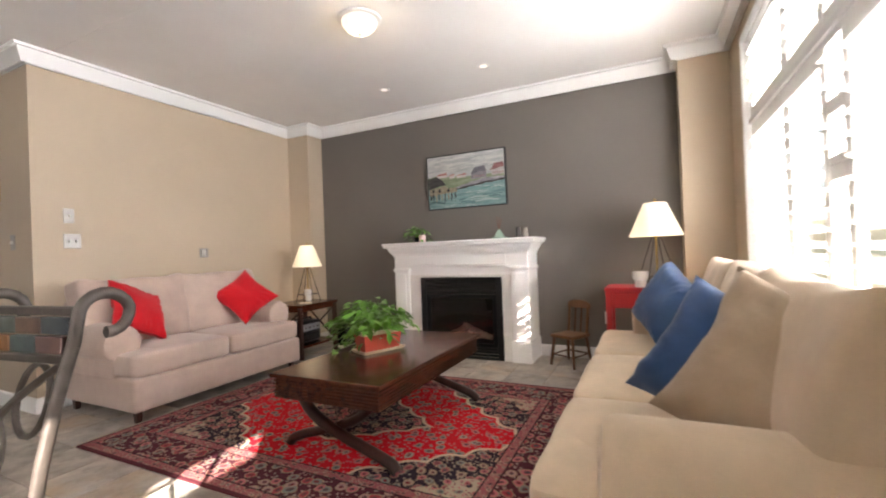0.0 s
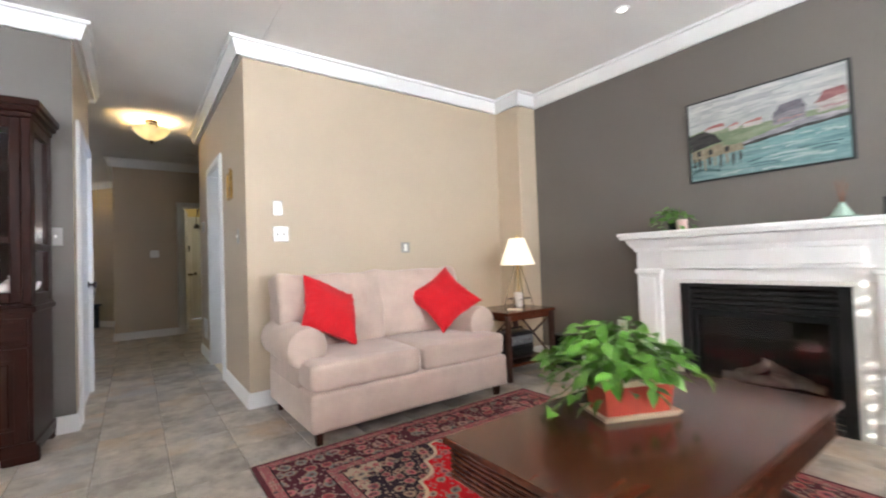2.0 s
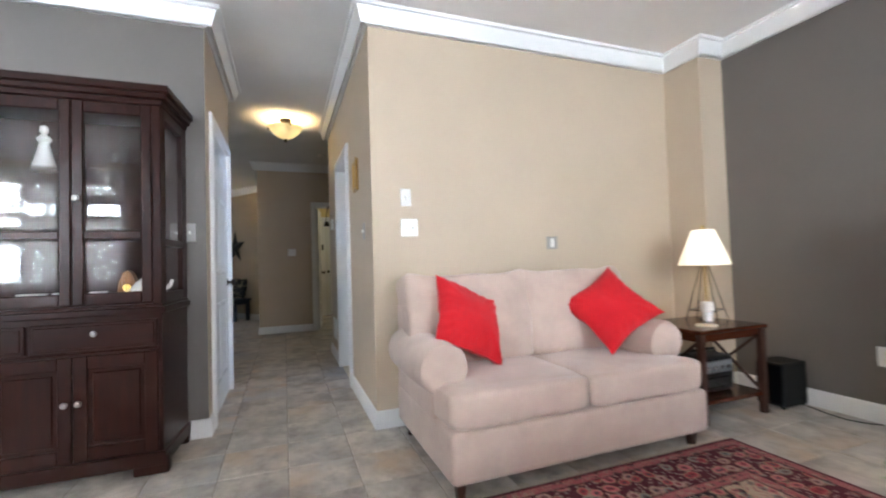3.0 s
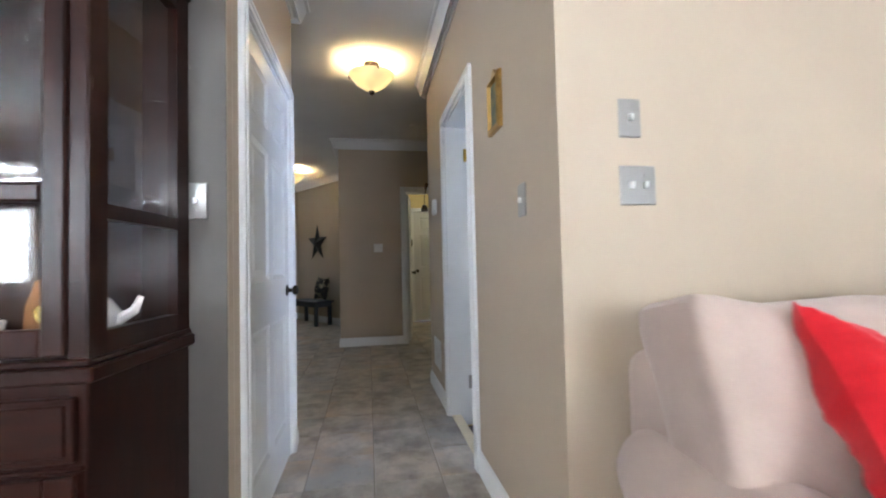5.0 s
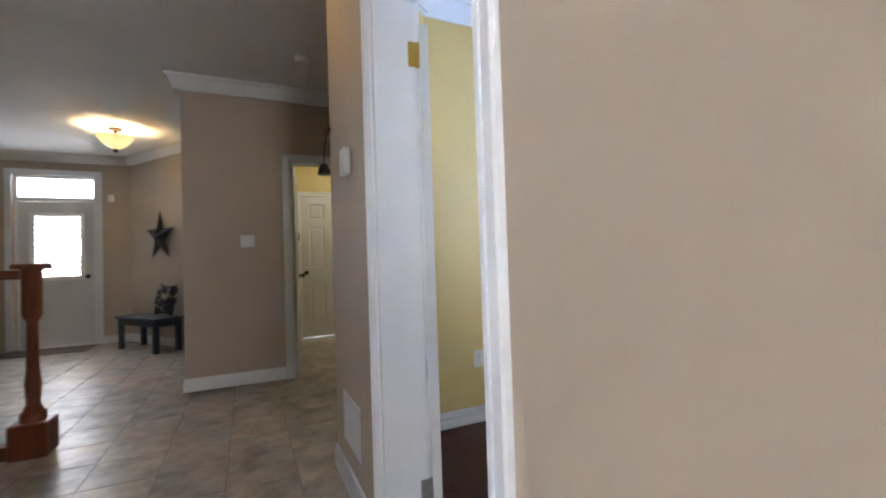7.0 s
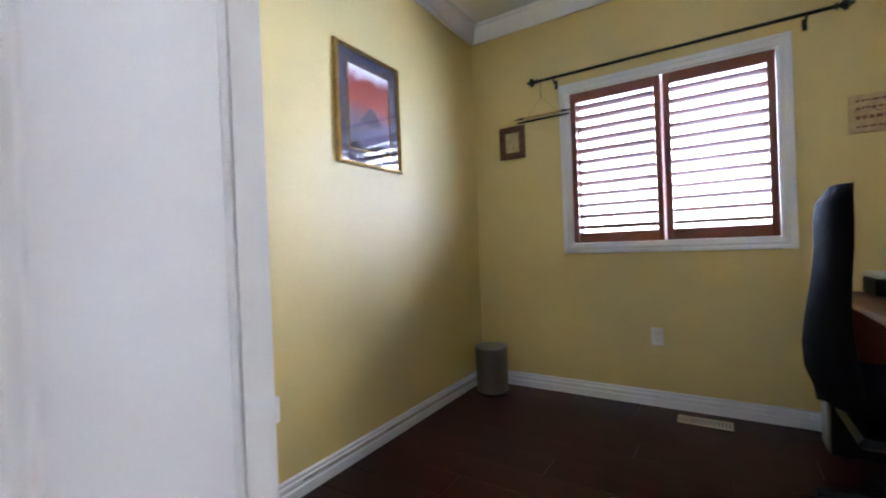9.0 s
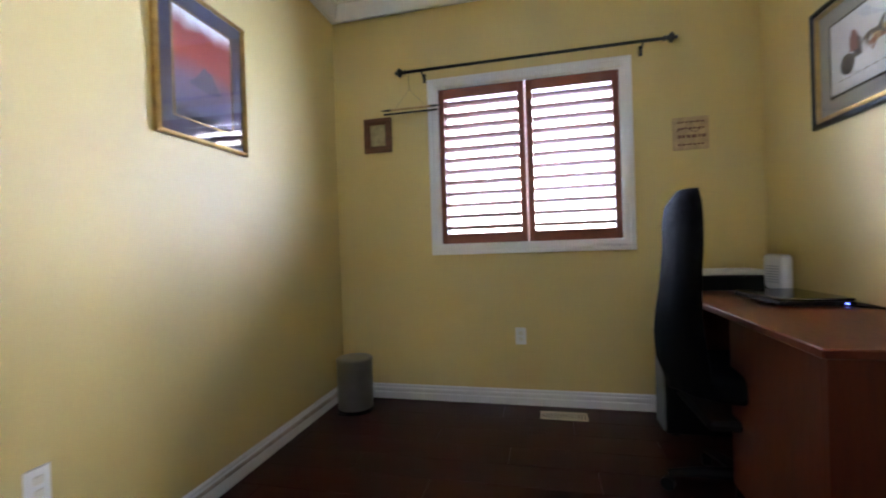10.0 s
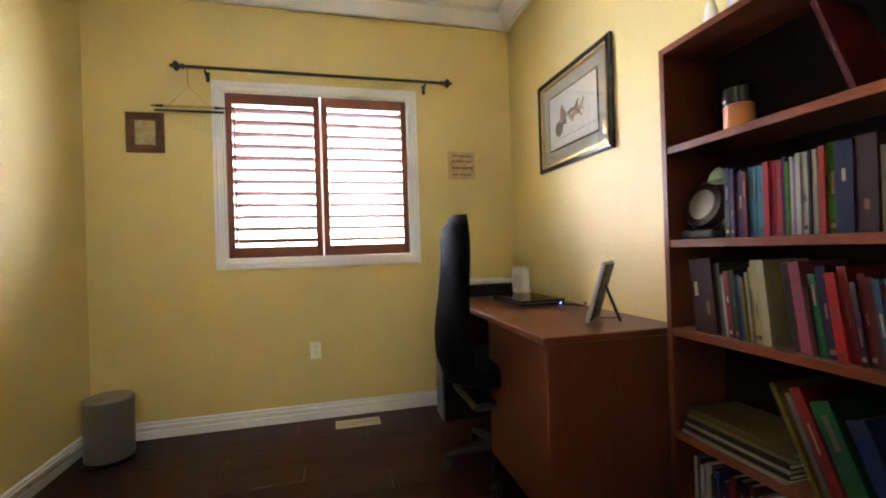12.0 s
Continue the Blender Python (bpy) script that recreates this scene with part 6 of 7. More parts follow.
def hall_things():
    t = thing("thermostat", (-6.52, HY, 1.515), 0, "white plastic thermostat on the hall wall", "thermostat")
    part("case", boxes(((-0.045, -0.034, -0.06), (0.045, -0.002, 0.06)), bevel=0.01, seg=2), WHITEPLASTIC, t, "", True)
    v = thing("wall_vent", (-6.60, HY, 0.335), 0, "white louvred return air vent low on the wall", "vent")
    part("frame", picture_frame(0.27, 0.18, 0.025, 0.008), TRIM, v)
    for k in range(11):
        part("slat", boxes(((-0.135, -0.006, -0.085 + k * 0.017), (0.135, -0.001, -0.075 + k * 0.017))), TRIM, v)
    p = thing("framed_picture", (-4.857, HY, 1.735), 0, "small picture in a carved gilt wooden frame", "picture")
    part("frame", picture_frame(0.115, 0.185, 0.026, 0.022), GOLD, p)
    art = Nodes("small_landscape_print")
    w = art.place()
    part("print", boxes(((-0.06, -0.006, -0.095), (0.06, -0.002, 0.095))), art.done(art.mix(art.ramp(art.noise(w, 22, 4), 0.35, 0.65), rgb(0.30, 0.25, 0.10), rgb(0.10, 0.14, 0.12)), 0.5), p)
    part("crest", flat_shape([(-0.035, 0.118), (0.035, 0.118), (0.0, 0.150)], 0.012), GOLD, p)
    c = thing("wall_ornament", (-6.90, HY, 1.66), 0, "dark bell and twig ornament hung by the hall corner", "ornament")
    part("bell", lathe([(0.034, -0.13), (0.03, -0.10), (0.018, -0.075), (0.006, -0.07)], 16, pose(0, -0.045, 0)), BRONZE, c, "", True)
    part("cord", tube([(0, -0.01, 0.12), (0, -0.045, 0.02), (0, -0.045, -0.07)], 0.004, 6), BRONZE, c)
    for k in range(7):
        a = -0.9 + k * 0.3
        part("twig", tube([(0, -0.03, 0.03), (0.05 * math.sin(a), -0.035, 0.075), (0.10 * math.sin(a), -0.03, 0.10 + 0.02 * math.cos(a))], 0.004, 5), CHAIRWOOD, c)


hall_things()


def foyer():
    # barn star
    d = Vector((-1.5, -1.08, 0)).normalized()
    turn = math.degrees(math.atan2(d.y, d.x)) + 180
    at = pose(-11.66, 0.195, 1.50, 0, 0, turn)
    bm = bmesh.new()
    tip = bm.verts.new((0, -0.075, 0))
    back = bm.verts.new((0, -0.004, 0))
    ring = []
    for k in range(10):
        q = 0.37 if k % 2 == 0 else 0.145
        a = math.pi / 2 + k * math.pi / 5
        ring.append(bm.verts.new((q * math.cos(a), -0.006, q * math.sin(a))))
    for k in range(10):
        bm.faces.new((ring[k], ring[(k + 1) % 10], tip))
        bm.faces.new((ring[(k + 1) % 10], ring[k], back))
    solid("barn_star", bm, BLACKMETAL, "large black metal five-pointed barn star on the wall", "star", at=at)
    # bench
    navy = plain("dark_blue_paint", (0.018, 0.028, 0.042), 0.5, vary=0.2)
    b = thing("bench", (-11.42, 0.10, 0), turn, "dark blue painted wooden bench against the foyer wall", "bench")
    part("seat", boxes(((-0.50, -0.20, 0.405), (0.50, 0.17, 0.44)), bevel=0.006), navy, b)
    part("apron", boxes(((-0.46, -0.17, 0.33), (0.46, 0.14, 0.405))), navy, b)
    for x in (-0.43, 0.43):
        for y in (-0.15, 0.12):
            part("leg", boxes(((x - 0.03, y - 0.03, 0), (x + 0.03, y + 0.03, 0.405)), bevel=0.004), navy, b)
    n = Nodes("dark_floral_cloth")
    w = n.place()
    m = n.done(n.mix(n.ramp(n.noise(w, 14, 3), 0.52, 0.6), rgb(0.02, 0.022, 0.025), rgb(0.32, 0.29, 0.20)), 0.9)
    ob = solid("throw_pillow", pillow(0.42, 0.42, 0.14, 12, 8), m, "dark patterned pillow standing on the bench", "pillow", smooth=True)
    ob.matrix_world = pose(-11.24, 0.305, 0.655, 0, 0, turn) @ pose(0, 0, 0, -10)
    # newel, rail and balusters of the stairs
    s = thing("stair_railing", (-7.95, 0.117, 0), 0, "stained wooden newel post with handrail and turned balusters", "railing")
    part("newel_post", lathe([(0.062, 0), (0.062, 0.25), (0.05, 0.26), (0.032, 0.30), (0.04, 0.42), (0.03, 0.50), (0.027, 0.78), (0.04, 0.80), (0.048, 0.82), (0.048, 1.08), (0.055, 1.09)], 16), NEWELWOOD, s, "", True)
    part("newel_base", boxes(((-0.09, -0.09, 0), (0.09, 0.09, 0.2)), bevel=0.008), NEWELWOOD, s)
    part("newel_cap", boxes(((-0.075, -0.075, 1.09), (0.075, 0.075, 1.12)), bevel=0.008), NEWELWOOD, s)
    part("handrail", boxes(((-0.032, -1.9, 1.03), (0.032, -0.04, 1.085)), bevel=0.014, seg=2), NEWELWOOD, s)
    part("base_rail", boxes(((-0.05, -1.9, 0.0), (0.05, -0.085, 0.08)), bevel=0.006), NEWELWOOD, s)
    for k in range(14):
        part("baluster", lathe([(0.016, 0.075), (0.018, 0.2), (0.011, 0.3), (0.016, 0.5), (0.012, 0.8), (0.016, 1.035)], 10, Matrix.Translation((0, -0.20 - 0.12 * k, 0))), NEWELWOOD, s, "", True)
    # front door with transom and small shuttered light
    f = tagged(new("door_front"), "white front door with shuttered window and transom light", "door", kind="structure")
    X0, X1, y0, y1 = -12.47, -12.42, FD[0] + 0.045, FD[1] - 0.045
    wy0, wy1, wz0, wz1 = -1.42, -0.88, 0.98, 1.86
    part("slab", boxes(((X0, y0, 0.02), (X1, wy0, 2.05)), ((X0, wy1, 0.02), (X1, y1, 2.05)), ((X0, wy0, 0.02), (X1, wy1, wz0)), ((X0, wy0, wz1), (X1, wy1, 2.05))), DOORWHITE, f)
    part("frame", boxes(((-12.53, FD[0], 0), (-12.40, y0 - 0.003, 2.42)), ((-12.53, y1 + 0.003, 0), (-12.40, FD[1], 2.42)), ((-12.53, y0 - 0.003, 2.054), (-12.40, y1 + 0.003, 2.115)), ((-12.53, y0 - 0.003, 2.38), (-12.40, y1 + 0.003, 2.42)), ((-12.55, y0 - 0.003, 0), (-12.36, y1 + 0.003, 0.018))), TRIM, f)
    part("casing", boxes(((-12.352, FD[0] - 0.075, 0), (-12.332, FD[0] + 0.002, 2.495)), ((-12.352, FD[1] - 0.002, 0), (-12.332, FD[1] + 0.075, 2.495)), ((-12.352, FD[0] + 0.002, 2.418), (-12.332, FD[1] - 0.002, 2.495)), bevel=0.003), TRIM, f)
    part("shutter_frame", boxes(((X1, wy0 - 0.04, wz0 - 0.04), (X1 + 0.03, wy0 + 0.02, wz1 + 0.04)), ((X1, wy1 - 0.02, wz0 - 0.04), (X1 + 0.03, wy1 + 0.04, wz1 + 0.04)), ((X1, wy0 + 0.02, wz0 - 0.04), (X1 + 0.03, wy1 - 0.02, wz0 + 0.02)), ((X1, wy0 + 0.02, wz1 - 0.02), (X1 + 0.03, wy1 - 0.02, wz1 + 0.04)), bevel=0.004), SHUTTERWHITE, f)
    for k in range(11):
        sl = part("louvre", boxes(((-0.03, wy0 + 0.02, -0.004), (0.03, wy1 - 0.02, 0.004)), bevel=0.003), SHUTTERWHITE, f)
        sl.matrix_basis = pose(X1 + 0.005, 0, wz0 + 0.06 + k * (wz1 - wz0 - 0.11) / 10, 0, 38, 0)
    part("transom_pane", boxes(((-12.48, y0, 2.115), (-12.474, y1, 2.38))), GLASS, f).visible_shadow = False
    part("door_pane", boxes(((-12.46, wy0, wz0), (-12.454, wy1, wz1))), GLASS, f).visible_shadow = False
    part("handle", lathe([(0.03, 0), (0.03, 0.006), (0.012, 0.012), (0.012, 0.04), (0.028, 0.05), (0.02, 0.065)], 16, pose(X1, y1 - 0.07, 0.98, 0, 90, 0)), BRONZE, f)
    sen = thing("door_sensor", (-12.35, -0.52, 2.11), 90, "small white alarm sensor on the foyer wall", "sensor")
    part("case", boxes(((-0.035, -0.03, -0.05), (0.035, -0.002, 0.05)), bevel=0.006), WHITEPLASTIC, sen)
    mat_ob = boxes(((-12.30, -1.65, 0.002), (-11.75, -0.68, 0.012)), bevel=0.003)
    solid("door_mat", mat_ob, fabric("brown_door_mat", (0.10, 0.065, 0.05)), "brown doormat inside the front door", "mat")
    br = thing("wall_hook", (-11.05, 2.30, 1.45), 90, "small dark key hook strip by the white door", "hook")
    part("strip", boxes(((-0.38, -0.03, -0.06), (-0.34, -0.0, 0.06)), bevel=0.004), BLACKPLASTIC, br)


foyer()


# ---------------------------------------------------------------- office
def desk():
    r = thing("desk", (-4.82, 3.93, OZ), 0, "cherry laminate desk with plain panelled end along the wall", "desk")
    x0, x1, y0, y1 = -0.305, 0.31, -0.82, 0.80
    z = 0.73 - OZ
    part("desktop", boxes(((x0, y0, z - 0.028), (x1, y1, z)), bevel=0.004), DESKWOOD, r)
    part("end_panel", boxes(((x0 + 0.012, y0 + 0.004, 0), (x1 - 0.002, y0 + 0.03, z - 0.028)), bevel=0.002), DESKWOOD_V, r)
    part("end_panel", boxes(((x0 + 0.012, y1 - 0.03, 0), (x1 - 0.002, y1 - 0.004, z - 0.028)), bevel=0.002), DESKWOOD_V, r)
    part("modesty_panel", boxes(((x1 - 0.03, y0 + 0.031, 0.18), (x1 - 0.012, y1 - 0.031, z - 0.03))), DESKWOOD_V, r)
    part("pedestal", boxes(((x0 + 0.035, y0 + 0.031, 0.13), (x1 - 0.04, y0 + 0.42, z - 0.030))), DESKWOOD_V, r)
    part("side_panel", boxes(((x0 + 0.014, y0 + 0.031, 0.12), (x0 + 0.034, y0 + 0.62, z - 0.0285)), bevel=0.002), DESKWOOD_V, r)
    t = thing("computer_tower", (-4.98, 4.52, OZ), 0, "black computer tower under the desk", "computer")
    part("case", boxes(((-0.20, -0.09, 0.01), (0.22, 0.09, 0.42)), bevel=0.006), BLACKPLASTIC, t)
    part("front_panel", boxes(((-0.212, -0.085, 0.02), (-0.20, 0.085, 0.41)), bevel=0.006), plain("grey_plastic", (0.14, 0.14, 0.14), 0.4), t)
    for x in (-0.15, 0.17):
        part("foot", boxes(((x - 0.02, -0.08, 0), (x + 0.02, 0.08, 0.011))), BLACKPLASTIC, t)


desk()


def desk_things():
    z = 0.7305
    l = thing("laptop", (-4.74, 4.07, z), 92, "closed black glossy laptop on the desk", "laptop")
    part("base", boxes(((-0.20, -0.14, 0.004), (0.20, 0.14, 0.020)), bevel=0.006, seg=2), BLACKPLASTIC, l)
    part("lid", boxes(((-0.198, -0.138, 0.0215), (0.198, 0.138, 0.034)), bevel=0.006, seg=2), BLACKGLOSS, l, "glossy black lid")
    part("trim_strip", boxes(((-0.186, -0.1418, 0.009), (0.186, -0.1395, 0.014))), CHROME, l)
    part("indicator", boxes(((-0.2025, -0.11, 0.008), (-0.1995, -0.10, 0.015))), BLUELED, l)
    for x in (-0.16, 0.16):
        part("rubber_foot", boxes(((x - 0.015, -0.11, 0), (x + 0.015, 0.11, 0.0045))), BLACKPLASTIC, l)
    c = thing("power_cable", (-4.60, 3.80, z), 0, "thin black power cable lying on the desk", "cable")
    part("wire", tube([(-0.06, 0.07, 0.012), (-0.03, 0.03, 0.008), (0.02, 0.02, 0.005), (0.05, -0.04, 0.005), (0.075, -0.02, 0.02), (0.09, 0.03, 0.01)], 0.003, 6), BLACKPLASTIC, c, "", True)
    part("plug", tube([(-0.075, 0.085, 0.013), (-0.05, 0.055, 0.011)], 0.006, 8), BLACKPLASTIC, c)
    rt = thing("router", (-4.62, 4.42, z), 8, "white upright wireless router on the desk", "router")
    rb = bmesh.new()
    box(rb, (-0.028, -0.085, 0.012), (0.028, 0.085, 0.20), 0.024, 4)
    part("case", rb, WHITEPLASTIC, rt, "", True)
    part("stand", lathe([(0.055, 0), (0.05, 0.008), (0.03, 0.014)], 20), WHITEPLASTIC, rt)
    for k in range(7):
        part("vent_slot", boxes(((-0.0285, -0.05, 0.05 + k * 0.014), (-0.0275, 0.05, 0.055 + k * 0.014))), plain("vent_grey", (0.4, 0.4, 0.4), 0.5), rt)
    p = thing("printer", (-4.77, 4.60, z), 0, "flat black printer with a pale lid at the desk's end", "printer")
    part("body", boxes(((-0.22, -0.12, 0.0), (0.14, 0.12, 0.085)), bevel=0.012, seg=2), BLACKPLASTIC, p)
    part("lid", boxes(((-0.215, -0.115, 0.0855), (0.135, 0.115, 0.112)), bevel=0.006), plain("pale_grey_lid", (0.55, 0.53, 0.47), 0.5), p)
    f = thing("photo_frame", (-4.75, 3.325, z), -46, "standing photo frame seen from behind, on an easel leg", "photo frame")
    lean = pose(-0.035, 0, 0.006, 0, 17, 0)
    fb = bmesh.new()
    box(fb, (-0.008, -0.09, 0.0), (0.008, 0.09, 0.265), 0.003, 1, lean)
    part("frame", fb, plain("silver_frame", (0.45, 0.45, 0.46), 0.4, 0.3), f)
    bb = bmesh.new()
    box(bb, (0.009, -0.08, 0.01), (0.013, 0.08, 0.255), 0.001, 1, lean)
    part("backing", bb, BLACKPLASTIC, f)
    part("easel_leg", tube([(0.018, 0, 0.18), (0.085, -0.01, 0.008)], 0.01, 6, flat=(0.014, 0.006)), BLACKPLASTIC, f)
    part("stay", tube([(0.0, -0.01, 0.02), (0.075, -0.01, 0.022)], 0.002, 5), BLACKPLASTIC, f)


desk_things()


def office_chair():
    """High-backed chair that faces the desk, +x."""
    r = thing("office_chair", (-5.03, 3.83, OZ), 0, "black high-backed office chair on castors, facing the desk", "chair")
    up = -OZ
    spine = [(-0.225, 0.42), (-0.248, 0.50), (-0.258, 0.60), (-0.260, 0.70), (-0.255, 0.80), (-0.248, 0.90), (-0.24, 1.00), (-0.238, 1.09), (-0.232, 1.17), (-0.205, 1.235)]
    bm = bmesh.new()
    rows = []
    n = 24
    for i, (x, z) in enumerate(spine):
        t = i / (len(spine) - 1)
        w = 0.235 - 0.03 * t if t < 0.75 else 0.212 * math.sqrt(max(0.12, 1 - ((t - 0.75) / 0.27) ** 2))
        th = (0.055 + 0.075 * math.exp(-((t - 0.12) / 0.28) ** 2) + 0.012 * math.exp(-((t - 0.8) / 0.15) ** 2)) * (1 if t < 0.95 else 0.65)
        rows.append([bm.verts.new((x + th * 0.5 * math.copysign(abs(math.cos(a)) ** 0.6, math.cos(a)) + 0.03 * math.sin(a) ** 2, w * math.copysign(abs(math.sin(a)) ** 0.7, math.sin(a)), z + up)) for a in [2 * math.pi * k / n for k in range(n)]])
    for a, b in zip(rows, rows[1:]):
        for k in range(n):
            bm.faces.new((a[k], a[(k + 1) % n], b[(k + 1) % n], b[k]))
    bm.faces.new(rows[0][::-1]), bm.faces.new(rows[-1])
    part("backrest", bm, BLACKCLOTH, r, "", True)
    s = cushion((0.50, 0.50, 0.12), 0.12, 10, 0.004)
    bmesh.ops.transform(s, matrix=Matrix.Translation((0.02, 0, 0.45 + up)), verts=s.verts)
    part("seat", s, BLACKCLOTH, r, "", True)
    part("seat_pan", boxes(((-0.20, -0.2, 0.36), (0.22, 0.2, 0.40)), bevel=0.015), BLACKPLASTIC, r)
    part("back_bracket", tube([(-0.15, 0, 0.38 + up), (-0.27, 0, 0.40 + up), (-0.29, 0, 0.55 + up)], 0.02, 8), BLACKPLASTIC, r)
    part("gas_lift", lathe([(0.03, 0.09), (0.03, 0.25), (0.018, 0.25), (0.018, 0.37)], 16), BLACKPLASTIC, r)
    for k in range(5):
        a = 0.5 + k * 2 * math.pi / 5
        ex, ey = 0.29 * math.cos(a), 0.29 * math.sin(a)
        part("spoke", tube([(0, 0, 0.11), (ex * 0.6, ey * 0.6, 0.095), (ex, ey, 0.075)], [0.03, 0.022, 0.016], 8), BLACKPLASTIC, r)
        c = lathe([(0.02, -0.022), (0.028, -0.018), (0.028, 0.018), (0.02, 0.022)], 16, pose(ex, ey, 0.029, 0, 90, math.degrees(a) + 70))
        part("castor", c, BLACKPLASTIC, r)


office_chair()


def binding(deep, thick, height, t, lie):
    """Two boards joined by a spine, folded from one sheet."""
    prof = [(0, 0), (deep, 0), (deep, t), (t, t), (t, thick - t), (deep, thick - t), (deep, thick), (0, thick)]
    bm = bmesh.new()
    a, b = [[bm.verts.new((x, h, y) if lie else (x, y, h)) for x, y in prof] for h in (0, height)]
    for i in range(8):
        bm.faces.new((a[i], a[(i + 1) % 8], b[(i + 1) % 8], b[i]))
    bm.faces.new(a[::-1]), bm.faces.new(b)
    bmesh.ops.recalc_face_normals(bm, faces=bm.faces[:])
    return bm


def book(parent_kind, xyz, thick, height, deep, color, tilt=0.0, lie=False, label="", bands=0, rnd=None):
    """A book with cover boards, page block and bars on its spine; spine faces -x."""
    r = thing("book", xyz, 0, label or "book standing on the shelf", "book", "books in the bookcase")
    r.rotation_euler = (radians(tilt), 0, 0)
    cover = plain("book_cover", [min(0.5, max(0.004, (g + (q - g) * 1.9) * k)) for g, k in ((sum(color) / 3, 0.21 if sum(color) < 1.2 else 0.30),) for q in color], 0.5, vary=0.12, scale=14, Specular_IOR_Level=0.15)
    t = 0.0022
    if lie:
        part("cover", binding(deep, thick, height, t, True), cover, r)
        part("pages", boxes(((t + 0.0005, 0.004, t), (deep - 0.004, height - 0.004, thick - t))), PAPER, r)
        return r
    part("cover", binding(deep, thick, height, t, False), cover, r)
    part("pages", boxes(((t + 0.0005, t, 0.004), (deep - 0.005, thick - t, height - 0.004))), PAPER, r)
    if thick > 0.010 and rnd.random() < 0.75:
        lum = rnd.uniform(0.08, 0.34) if sum(color) < 0.6 else 0.06
        warm = rnd.uniform(0.35, 0.95)
        ink = plain("spine_print", (lum, lum * warm, lum * warm * 0.75), 0.6, vary=0.05, Specular_IOR_Level=0.15)
        a = height * rnd.uniform(0.22, 0.62)
        s0 = rnd.uniform(0.34, 0.45)
        part("spine_label", boxes(((-0.0006, thick * s0, a), (0.0004, thick * (1 - s0), a + height * rnd.uniform(0.08, 0.30)))), ink, r)
        if bands:
            part("spine_label", boxes(((-0.0006, thick * 0.2, height * 0.06), (0.0004, thick * 0.8, height * 0.11))), ink, r)
    return r


def bookcase():
    r = thing("bookcase", (-4.73, 2.51, OZ), 0, "tall cherry laminate bookcase against the office wall", "bookcase")
    up = -OZ
    D, hw, top = 0.226, 0.453, 1.726 + up
    for a, b in ((-hw, -hw + 0.022), (hw - 0.022, hw)):
        part("side_panel", boxes(((0, a, 0), (D, b, top - 0.022)), bevel=0.0015), DESKWOOD_V, r)
    part("top_panel", boxes(((0, -hw, top - 0.022), (D, hw, top)), bevel=0.0015), DESKWOOD, r)
    # near-black back: the deep shade inside the shelves is put into its colour
    part("back_panel", boxes(((D - 0.006, -hw + 0.022, 0.02), (D, hw - 0.022, top - 0.022))), plain("shaded_backing_board", (0.008, 0.004, 0.003), 0.8, Specular_IOR_Level=0.05), r)
    for z in (1.385, 1.068, 0.768, 0.417, 0.09):
        part("shelf", boxes(((0.004, -hw + 0.022, z - 0.025 + up), (D - 0.006, hw - 0.022, z + up)), bevel=0.0015), DESKWOOD, r)
    part("kick_board", boxes(((0.02, -hw + 0.022, 0), (0.036, hw - 0.022, 0.065 + up))), DESKWOOD, r)
    rnd = random.Random(21)
    X, Y1, Y0 = -4.705, 2.938, 2.082
    palette = [(0.05, 0.02, 0.06), (0.20, 0.02, 0.03), (0.10, 0.015, 0.02), (0.03, 0.16, 0.22), (0.40, 0.02, 0.09), (0.55, 0.52, 0.50), (0.24, 0.32, 0.17), (0.55, 0.53, 0.52), (0.42, 0.35, 0.40), (0.60, 0.58, 0.55), (0.60, 0.58, 0.55), (0.05, 0.05, 0.06), (0.36, 0.10, 0.04), (0.10, 0.26, 0.10), (0.03, 0.06, 0.12), (0.04, 0.05, 0.06), (0.35, 0.03, 0.03), (0.03, 0.03, 0.04), (0.12, 0.10, 0.30), (0.45, 0.40, 0.30)]

    def row(z, y, colors, low, high, lean=0.0, stop=Y0 + 0.03):
        for i, c in enumerate(colors):
            t = rnd.choice((0.009, 0.012, 0.014, 0.017, 0.019, 0.024)) * rnd.uniform(0.85, 1.15)
            h = rnd.uniform(low, high)
            if y - t < stop:
                break
            tone = "white" if sum(c) > 1.4 else "dark" if sum(c) < 0.2 else "red" if c[0] > 2 * c[1] and c[0] > 0.12 else "coloured"
            book("b", (X + rnd.uniform(0, 0.012), y - t, z + 0.001), t, h, rnd.uniform(0.15, 0.18), c, lean, False, "%s paperback standing upright in the bookcase" % tone, rnd.random() < 0.6, rnd)
            y -= t + 0.0015
        return y
    def shelved(z, y, run, lean, tail):
        """run: (thickness, height, colour) one after another, then a tail of plain books to the end."""
        for t, h, c in run:
            tone = "white" if sum(c) > 1.2 else "dark" if sum(c) < 0.2 else "red" if c[0] > 2 * c[1] and c[0] > 0.12 else "green" if c[1] > c[0] and c[1] > c[2] else "coloured"
            book("b", (X + rnd.uniform(0, 0.010), y - t, z + 0.001), t, h, rnd.uniform(0.15, 0.17), c, lean, False, "%s book standing in the bookcase" % tone, rnd.random() < 0.7, rnd)
            y -= t + 0.0012
        row(z, y - 0.003, tail, 0.18, 0.22, lean)
    wine, violet, aqua, rose, ivory, moss, coal = (0.22, 0.015, 0.04), (0.07, 0.03, 0.12), (0.03, 0.30, 0.38), (0.62, 0.03, 0.16), (0.66, 0.63, 0.58), (0.16, 0.34, 0.09), (0.03, 0.03, 0.035)
